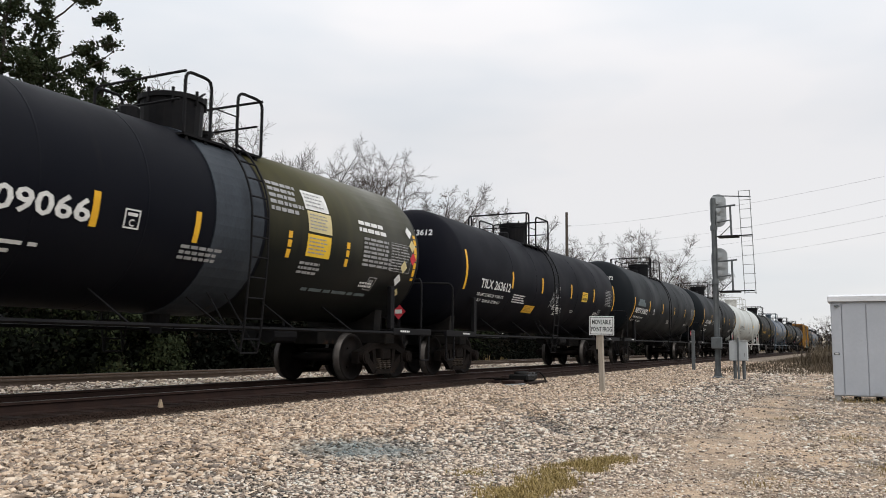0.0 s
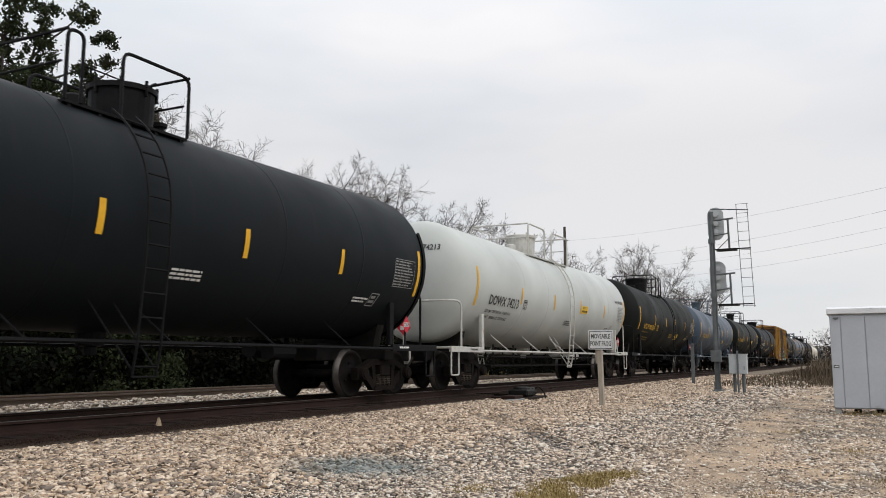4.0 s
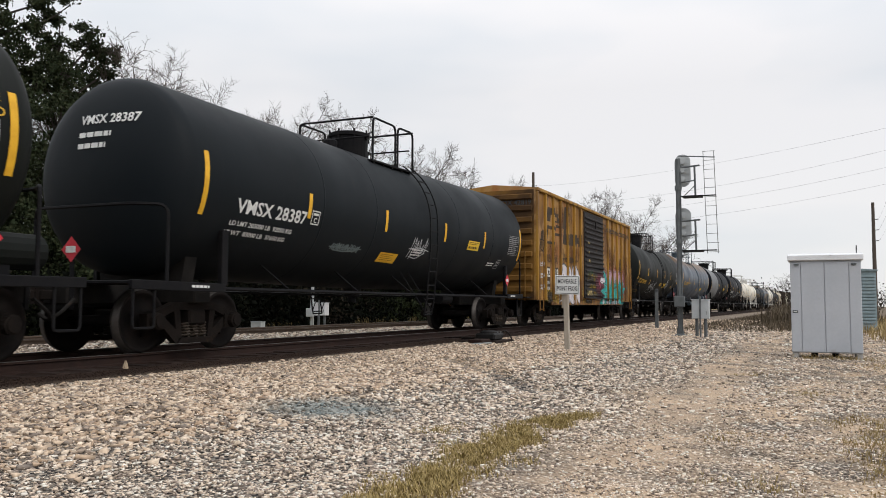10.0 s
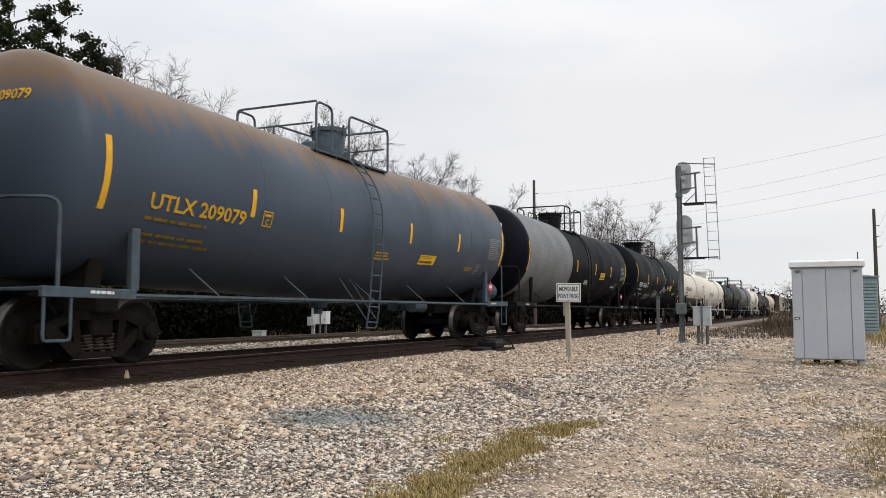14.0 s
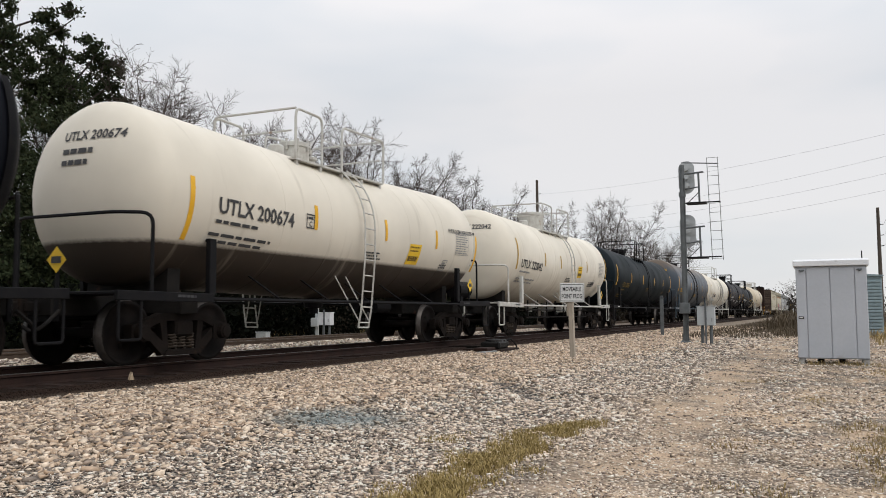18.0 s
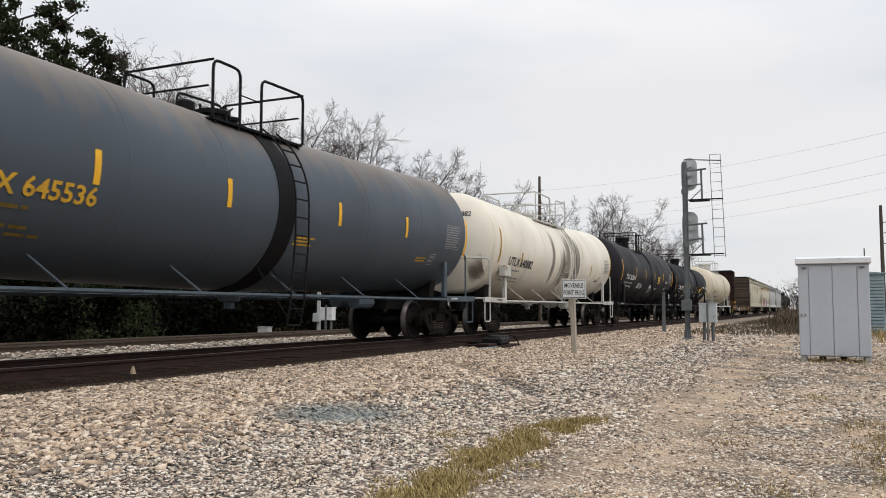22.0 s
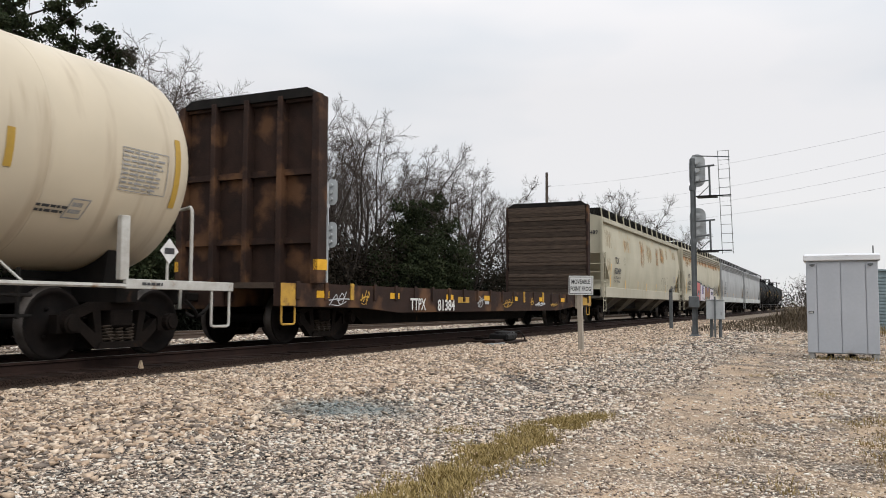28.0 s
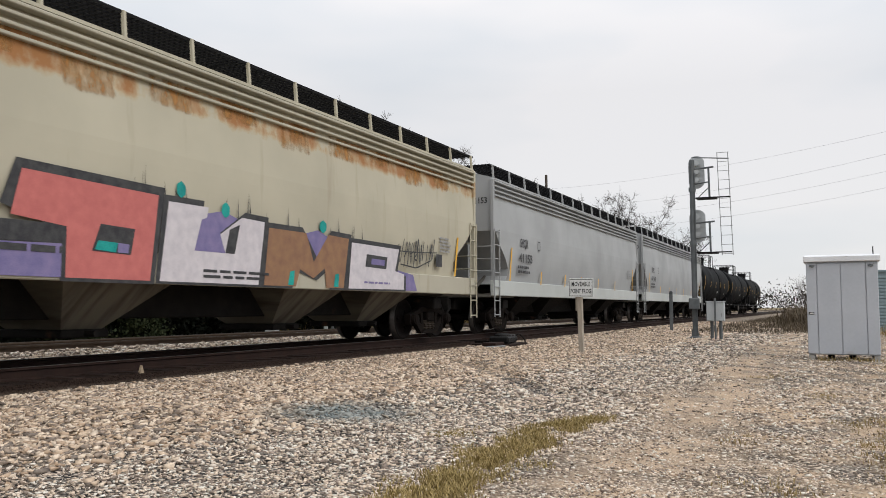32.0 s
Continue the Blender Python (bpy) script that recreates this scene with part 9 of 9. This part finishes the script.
for k, (x, y, s) in enumerate(SPOTS):
    src = TREES[k % 4]
    m = pose(x, y, ground_z(x, y), 0, 0, rng_t.uniform(0, 360))
    if k < 4:
        src.matrix_basis = m
        src.scale = (s, s, s)
    else:
        src_scale = src.scale.copy()
        src.scale = (s, s, s)
        copy_thing(src, m)
        src.scale = src_scale
# thin leafless bushes on the cabinet's side of the line
for k, (x, y, s) in enumerate(((-1.6, 66, 0.30), (1.2, 78, 0.38))):
    src = TREES[(k + 1) % 4]
    src_scale = src.scale.copy()
    src.scale = (s, s, s)
    o = copy_thing(src, pose(x, y, ground_z(x, y), 0, 0, 40 * k))
    src.scale = src_scale
    tagged(o, "small leafless bush in dry grass", "bush", "bare bushes in the dry grass")


def thicket(name, label, seed, spots, per, rad, size, mat):
    rng = random.Random(seed)
    verts, faces = [], []
    leaf_cloud(rng, verts, faces, spots(rng), per, rad, size)
    tagged(mesh_from(name, verts, faces, mat), label, "undergrowth", kind="stuff")


def along(rng, n, x0, x1, y0, y1, h0, h1, w0=0.8, w1=1.4):
    out = []
    for _ in range(n):
        x, y = rng.uniform(x0, x1), rng.uniform(y0, y1)
        out.append((Vector((x, y, ground_z(x, y) + rng.uniform(h0, h1) * rng.random() ** 0.6)), rng.uniform(w0, w1)))
    return out


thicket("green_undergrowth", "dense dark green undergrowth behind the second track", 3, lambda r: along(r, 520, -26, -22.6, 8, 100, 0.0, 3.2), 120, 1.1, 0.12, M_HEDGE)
thicket("brown_undergrowth", "brown leafless undergrowth between the trees", 4, lambda r: along(r, 620, -29, -24.0, 18, 130, 0.2, 7.0) + along(r, 420, -31, -26.5, 24, 62, 1.5, 7.4), 130, 1.3, 0.09, M_BROWNBRUSH)
thicket("dull_undergrowth", "dull grey-green brush behind the trees", 5, lambda r: along(r, 800, -38, -28, 4, 150, 0.3, 8.2) + along(r, 300, -36, -30, 24, 85, 0.8, 5.6), 120, 1.7, 0.15, M_BRUSH)


def far_wood(seed):
    """Distant tree line all round, as clumps."""
    rng = random.Random(seed)
    verts, faces = [], []
    spots = []
    for k in range(700):
        a = radians(-75 + 150 * k / 700)
        r = rng.uniform(230, 300)
        x, y = r * math.sin(a), r * math.cos(a)
        spots.append((Vector((x, y, rng.uniform(0.2, 4.0))), rng.uniform(0.8, 1.3)))
    leaf_cloud(rng, verts, faces, spots, 90, 4.5, 0.3)
    tagged(mesh_from("far_wood", verts, faces, M_BROWNBRUSH), "distant brown and grey tree line", "woods", kind="stuff")


far_wood(9)


# ---- grass ----
def blades(name, label, seed, spots, mat, tall, wide=0.006):
    rng = random.Random(seed)
    verts, faces = [], []
    for x, y, h in spots(rng):
        z = ground_z(x, y) - 0.01
        a = rng.uniform(0, 6.28)
        lean = rng.uniform(0.1, 0.9) * h
        w = wide * rng.uniform(0.7, 1.4)
        dx, dy = math.cos(a), math.sin(a)
        k0 = len(verts)
        verts += [(x - dy * w, y + dx * w, z), (x + dy * w, y - dx * w, z), (x + dx * lean * 0.35 + dy * w * 0.7, y + dy * lean * 0.35 - dx * w * 0.7, z + h * 0.6),
                  (x + dx * lean * 0.35 - dy * w * 0.7, y + dy * lean * 0.35 + dx * w * 0.7, z + h * 0.6), (x + dx * lean, y + dy * lean, z + h)]
        faces += [(k0, k0 + 1, k0 + 2, k0 + 3), (k0 + 3, k0 + 2, k0 + 4)]
    tagged(mesh_from(name, verts, faces, mat), label, "grass", kind="stuff")


def strip_spots(rng):
    """The tufted strip of half-dry grass between gravel and wheel track."""
    out = []
    for _ in range(330):
        cy = 4.1 + 4.5 * rng.random()
        cx = -2.3 - 0.1 * math.sin((cy - 4.5) * 0.8) + 0.05 * math.sin(cy * 3.1)
        cx += rng.gauss(0, 0.1 if cy > 6 else 0.14)
        if noise.noise((cx * 2.0, cy * 1.3, 9)) < -0.3:
            continue
        tall = rng.uniform(0.5, 1.2)
        for _ in range(int(rng.uniform(25, 130))):
            out.append((cx + rng.gauss(0, 0.06), cy + rng.gauss(0, 0.09), rng.uniform(0.015, 0.062) * tall))
    for px, py, n in ((-3.2, 6.85, 6), (-3.05, 7.1, 5), (-2.75, 6.3, 4)):
        for _ in range(n):
            cx, cy = px + rng.gauss(0, 0.09), py + rng.gauss(0, 0.12)
            for _ in range(40):
                out.append((cx + rng.gauss(0, 0.05), cy + rng.gauss(0, 0.06), rng.uniform(0.012, 0.045)))
    return out


def field_spots(rng):
    out = []
    while len(out) < 26000:
        y = rng.uniform(22, 75)
        x = rng.uniform(1.6, 30) if rng.random() < 0.62 else rng.uniform(-5.6, 1.0)
        if x < 1.6 and y < 33 + 3 * noise.noise((x, y * 0.2, 0)):
            continue
        if x > 1.2 and y < 24 + 5 * noise.noise((x * 0.4, 1, 0)):
            continue
        if x < 1.6:
            continue
        out.append((x, y, rng.uniform(0.2, 0.85) * (0.6 + 0.5 * noise.noise((x * 0.3, y * 0.3, 2)))))
    return out


def verge_spots(rng):
    """Low brown weeds on the earth between the far line and the cabinet."""
    out = []
    while len(out) < 14000:
        x, y = rng.uniform(-5.6, 1.4), rng.uniform(35, 95)
        if noise.noise((x * 0.5, y * 0.18, 3)) + (y - 33) * 0.02 < -0.1:
            continue
        out.append((x, y, rng.uniform(0.05, 0.26) * (1 + max(0, x + 2.2) * 0.8)))
    return out


def brush_spots(rng):
    """Head-high dead stalks in clumps along the far line."""
    out = []
    for _ in range(260):
        cx, cy = rng.uniform(-3.6, 2.6), rng.uniform(52, 130)
        if noise.noise((cx * 0.4, cy * 0.08, 6)) < -0.1:
            continue
        tall = rng.uniform(0.6, 1.9)
        for _ in range(46):
            out.append((cx + rng.gauss(0, 0.45), cy + rng.gauss(0, 0.7), tall * rng.uniform(0.4, 1.0)))
    return out


def side_spots(rng):
    """Thin weeds at the gravel's right edge and among the stones."""
    out = []
    for _ in range(70):
        cx, cy = rng.uniform(0.9, 3.2), rng.uniform(6.0, 20.0)
        if noise.noise((cx * 0.6, cy * 0.4, 7)) < -0.05:
            continue
        for _ in range(60):
            out.append((cx + rng.gauss(0, 0.16), cy + rng.gauss(0, 0.22), rng.uniform(0.02, 0.09)))
    for _ in range(95):
        cx, cy = 0.56 + rng.gauss(0, 0.18), rng.uniform(5.2, 10.2)
        for _ in range(40):
            out.append((cx + rng.gauss(0, 0.09), cy + rng.gauss(0, 0.12), rng.uniform(0.02, 0.06)))
    for _ in range(22):
        cx, cy = rng.choice(((-0.75, 8.15), (-0.36, 6.1), (-0.2, 12.5), (-1.0, 15.0)))
        cx, cy = cx + rng.gauss(0, 0.16), cy + rng.gauss(0, 0.2)
        for _ in range(26):
            out.append((cx + rng.gauss(0, 0.09), cy + rng.gauss(0, 0.1), rng.uniform(0.02, 0.06)))
    for _ in range(10):
        cx, cy = rng.uniform(-18.9, -18.0), rng.uniform(24, 45)
        for _ in range(26):
            out.append((cx + rng.gauss(0, 0.12), cy + rng.gauss(0, 0.25), rng.uniform(0.15, 0.5)))
    for _ in range(10):
        cx, cy = rng.uniform(-0.6, 1.0), rng.uniform(19.3, 19.7)
        for _ in range(20):
            out.append((cx + rng.gauss(0, 0.12), cy + rng.gauss(0, 0.1), rng.uniform(0.04, 0.14)))
    return out


blades("grass_strip", "tufted strip of half-dry yellow-green grass", 11, strip_spots, M_GREENGRASS, 0.082, 0.005)
blades("dry_grass_field", "tall dry yellow-brown grass", 12, field_spots, M_DRYGRASS, 0.8, 0.016)
blades("brown_verge", "low brown dead weeds beside the far line", 14, verge_spots, M_BROWNVERGE, 0.4, 0.014)
blades("far_brush", "tall brown dead brush beside the far line", 15, brush_spots, M_BROWNVERGE, 1.2, 0.022)
blades("weeds", "thin dry weeds among the gravel", 13, side_spots, M_DRYGRASS, 0.1, 0.005)


# ---- loose stones ----
def stone_material(name, tones):
    """tones: six colours, one picked for each stone."""
    m, n, l, b = nodes_of(name)
    geo = n.new("ShaderNodeNewGeometry")
    ramp = n.new("ShaderNodeValToRGB")
    e = ramp.color_ramp.elements
    ramp.color_ramp.interpolation = "CONSTANT"
    for k, c in enumerate(tones):
        if k < 2:
            e[k].position, e[k].color = k / len(tones), (c[0] * 1.02, c[1] * 0.985, c[2] * 0.955, 1)
        else:
            e.new(k / len(tones)).color = (c[0] * 1.02, c[1] * 0.985, c[2] * 0.955, 1)
    l.new(geo.outputs["Random Per Island"], ramp.inputs["Fac"])
    co = n.new("ShaderNodeTexCoord")
    nz = n.new("ShaderNodeTexNoise")
    nz.inputs["Scale"].default_value, nz.inputs["Detail"].default_value = 40, 4
    l.new(co.outputs["Object"], nz.inputs["Vector"])
    mr = n.new("ShaderNodeMapRange")
    mr.inputs["To Min"].default_value, mr.inputs["To Max"].default_value = 0.6, 1.3
    l.new(nz.outputs["Fac"], mr.inputs["Value"])
    vm = n.new("ShaderNodeVectorMath")
    vm.operation = "SCALE"
    # a spill that left some stones blue-green
    sp = n.new("ShaderNodeVectorMath")
    sp.operation = "DISTANCE"
    sp.inputs[1].default_value = (-4.62, 7.45, -0.33)
    l.new(co.outputs["Object"], sp.inputs[0])
    near = n.new("ShaderNodeMapRange")
    near.inputs["From Min"].default_value, near.inputs["From Max"].default_value = 0.3, 1.0
    near.inputs["To Min"].default_value, near.inputs["To Max"].default_value = 0.75, 0.0
    l.new(sp.outputs["Value"], near.inputs["Value"])
    tint = n.new("ShaderNodeMix")
    tint.data_type = "RGBA"
    tint.inputs[7].default_value = (0.15, 0.205, 0.215, 1)
    l.new(near.outputs["Result"], tint.inputs[0])
    l.new(ramp.outputs["Color"], tint.inputs[6])
    l.new(tint.outputs[2], vm.inputs[0])
    l.new(mr.outputs["Result"], vm.inputs["Scale"])
    l.new(vm.outputs[0], b.inputs["Base Color"])
    b.inputs["Roughness"].default_value = 0.9
    return m


M_STONE = stone_material("warm_limestone_pieces", ((0.594, 0.47, 0.353), (0.448, 0.336, 0.241), (0.717, 0.605, 0.482), (0.302, 0.241, 0.19), (0.638, 0.538, 0.431), (0.515, 0.403, 0.302), (0.202, 0.168, 0.14)))
M_PEPPER = stone_material("pale_and_dark_gravel_pieces", ((0.701, 0.627, 0.542), (0.27, 0.22, 0.182), (0.588, 0.492, 0.395), (0.701, 0.588, 0.475), (0.15, 0.118, 0.096), (0.74, 0.712, 0.644), (0.316, 0.26, 0.215), (0.588, 0.486, 0.384)))


def stone_shapes(count, seed):
    """Broken stone: the hull of a few corners, flat-sided and sharp."""
    rng = random.Random(seed)
    out = []
    while len(out) < count:
        bm = bmesh.new()
        s = (rng.uniform(0.9, 1.55), rng.uniform(0.6, 0.95), rng.uniform(0.32, 0.6))
        for k in range(7):
            v = Vector((rng.choice((-1, 1)) * rng.uniform(0.35, 1), rng.choice((-1, 1)) * rng.uniform(0.35, 1), rng.choice((-1, 1)) * rng.uniform(0.5, 1)))
            bm.verts.new((v.x * s[0], v.y * s[1], v.z * s[2]))
        bmesh.ops.convex_hull(bm, input=bm.verts[:])
        bmesh.ops.delete(bm, geom=[v for v in bm.verts if not v.link_faces], context="VERTS")
        bmesh.ops.triangulate(bm, faces=bm.faces[:])
        bmesh.ops.recalc_face_normals(bm, faces=bm.faces[:])
        bm.verts.index_update()
        out.append((np.array([tuple(v.co) for v in bm.verts]), np.array([[v.index for v in f.verts] for f in bm.faces])))
        bm.free()
    return out


def scatter_stones(name, label, seed, places, mat):
    """places: rows of x, y, size."""
    rng = np.random.default_rng(seed)
    shapes = stone_shapes(14, seed)
    pl = np.array(places)
    n = len(pl)
    which = rng.integers(0, len(shapes), n)
    vs, fs, base = [], [], 0
    for k, (sv, sf) in enumerate(shapes):
        rows = pl[which == k]
        c = len(rows)
        if not c:
            continue
        a, t = rng.uniform(0, 6.283, c), rng.normal(0, 0.5, c)
        ca, sa, ct, st = np.cos(a), np.sin(a), np.cos(t), np.sin(t)
        p = sv[None, :, :] * rows[:, 2][:, None, None]
        y1, z1 = p[:, :, 1] * ct[:, None] - p[:, :, 2] * st[:, None], p[:, :, 1] * st[:, None] + p[:, :, 2] * ct[:, None]
        x2, y2 = p[:, :, 0] * ca[:, None] - y1 * sa[:, None], p[:, :, 0] * sa[:, None] + y1 * ca[:, None]
        gz = np.array([ground_z(x, y) for x, y, s in rows])
        p = np.stack([x2 + rows[:, 0][:, None], y2 + rows[:, 1][:, None], z1 + (gz + rows[:, 2] * 0.25)[:, None]], 2)
        vs.append(p.reshape(-1, 3))
        fs.append((sf[None] + (np.arange(c) * len(sv))[:, None, None] + base).reshape(-1, 3))
        base += c * len(sv)
    v, f = np.concatenate(vs), np.concatenate(fs)
    me = bpy.data.meshes.new(name)
    me.vertices.add(len(v))
    me.vertices.foreach_set("co", v.astype(np.float32).ravel())
    me.loops.add(f.size)
    me.loops.foreach_set("vertex_index", f.astype(np.int32).ravel())
    me.polygons.add(len(f))
    me.polygons.foreach_set("loop_start", np.arange(0, f.size, 3, dtype=np.int32))
    me.update(calc_edges=True)
    me.materials.append(mat)
    tagged(new(name, me), label, "gravel", kind="stuff")


def gravel_edge(y):
    """Where the coarse ballast ends and the fine gravel begins."""
    return -5.05 + 0.05 * max(y - 8, 0) + 0.35 * noise.noise((0, y * 0.5, 2))


def ballast_places(seed):
    rng = random.Random(seed)
    out = []
    for y0, y1, dens, size in ((1.5, 7.0, 500, 0.037), (7.0, 12.0, 440, 0.037), (12.0, 20.0, 330, 0.036), (20.0, 34.0, 150, 0.045), (34.0, 62.0, 55, 0.06)):
        for _ in range(int(dens * 5.26 * (y1 - y0))):
            x, y = rng.uniform(-8.86, -3.6), rng.uniform(y0, y1)
            if x > gravel_edge(y) + rng.gauss(0.1, 0.5):
                continue
            out.append((x, y, size * rng.uniform(0.5, 1.3)))
    return out


def fine_places(seed):
    rng = random.Random(seed)
    out = []
    for r0, r1, dens, size in ((3.7, 6.0, 2100, 0.0125), (6.0, 9.0, 1300, 0.015), (9.0, 14.0, 520, 0.021), (14.0, 22.0, 190, 0.026), (22.0, 46.0, 75, 0.036)):
        for _ in range(int(dens * 0.5 * 1.3 * (r1 * r1 - r0 * r0))):
            r = math.sqrt(rng.uniform(r0 * r0, r1 * r1))
            a = rng.uniform(-1.05, 0.25)
            x, y = r * math.sin(a), r * math.cos(a)
            if x < gravel_edge(y) + rng.gauss(0.1, 0.5):
                continue
            wob = x + 0.9 * noise.noise((x * 0.4, y * 0.3, 5))
            if wob > -1.9 and rng.random() > max(0.3, 0.72 + 0.8 * noise.noise((x * 1.1, y * 0.6, 1))):
                continue
            if y > 9.0 and abs(x + 1.5 + 0.25 * noise.noise((y * 0.4, 3, 0))) < 0.42 and rng.random() < 0.55:
                continue
            out.append((x, y, size * rng.uniform(0.5, 1.45) * (0.82 if wob > -1.9 else 1.0)))
    # between the tracks
    for _ in range(12000):
        out.append((rng.uniform(-14.9, -11.7), rng.uniform(8, 45), 0.042 * rng.uniform(0.6, 1.3)))
    return out


scatter_stones("ballast", "broken warm-coloured limestone ballast", 21, ballast_places(21), M_STONE)
scatter_stones("fine_gravel", "fine pale and dark gravel on sand", 22, fine_places(22), M_PEPPER)


# ---- what moves ----
def motions():
    times = [2.0 * k for k in range(17)]
    for car, mid in CARS:
        walk(car, [(t, pose(XT, mid - travel(t), 0)) for t in times])
    frames = [k / FPS for k in range(32 * FPS + 1)]
    gone = [travel(t) for t in frames]
    for w, y, length in SPINNING:
        seen = [k for k in range(len(frames)) if -8 < length - gone[k] < 48]
        if not seen:
            continue
        rows = []
        turn = lambda k: math.degrees(gone[k] / WHEEL_R) % 360
        lo, hi = max(seen[0] - 1, 0), min(seen[-1] + 1, len(frames) - 1)
        if lo > 0:
            rows.append((0.0, pose(0, y, WHEEL_R, turn(lo))))
        for k in range(lo, hi + 1):
            rows.append((frames[k], pose(0, y, WHEEL_R, turn(k))))
        if hi < len(frames) - 1:
            rows.append((32.0, pose(0, y, WHEEL_R, turn(hi))))
        walk(w, rows)


motions()
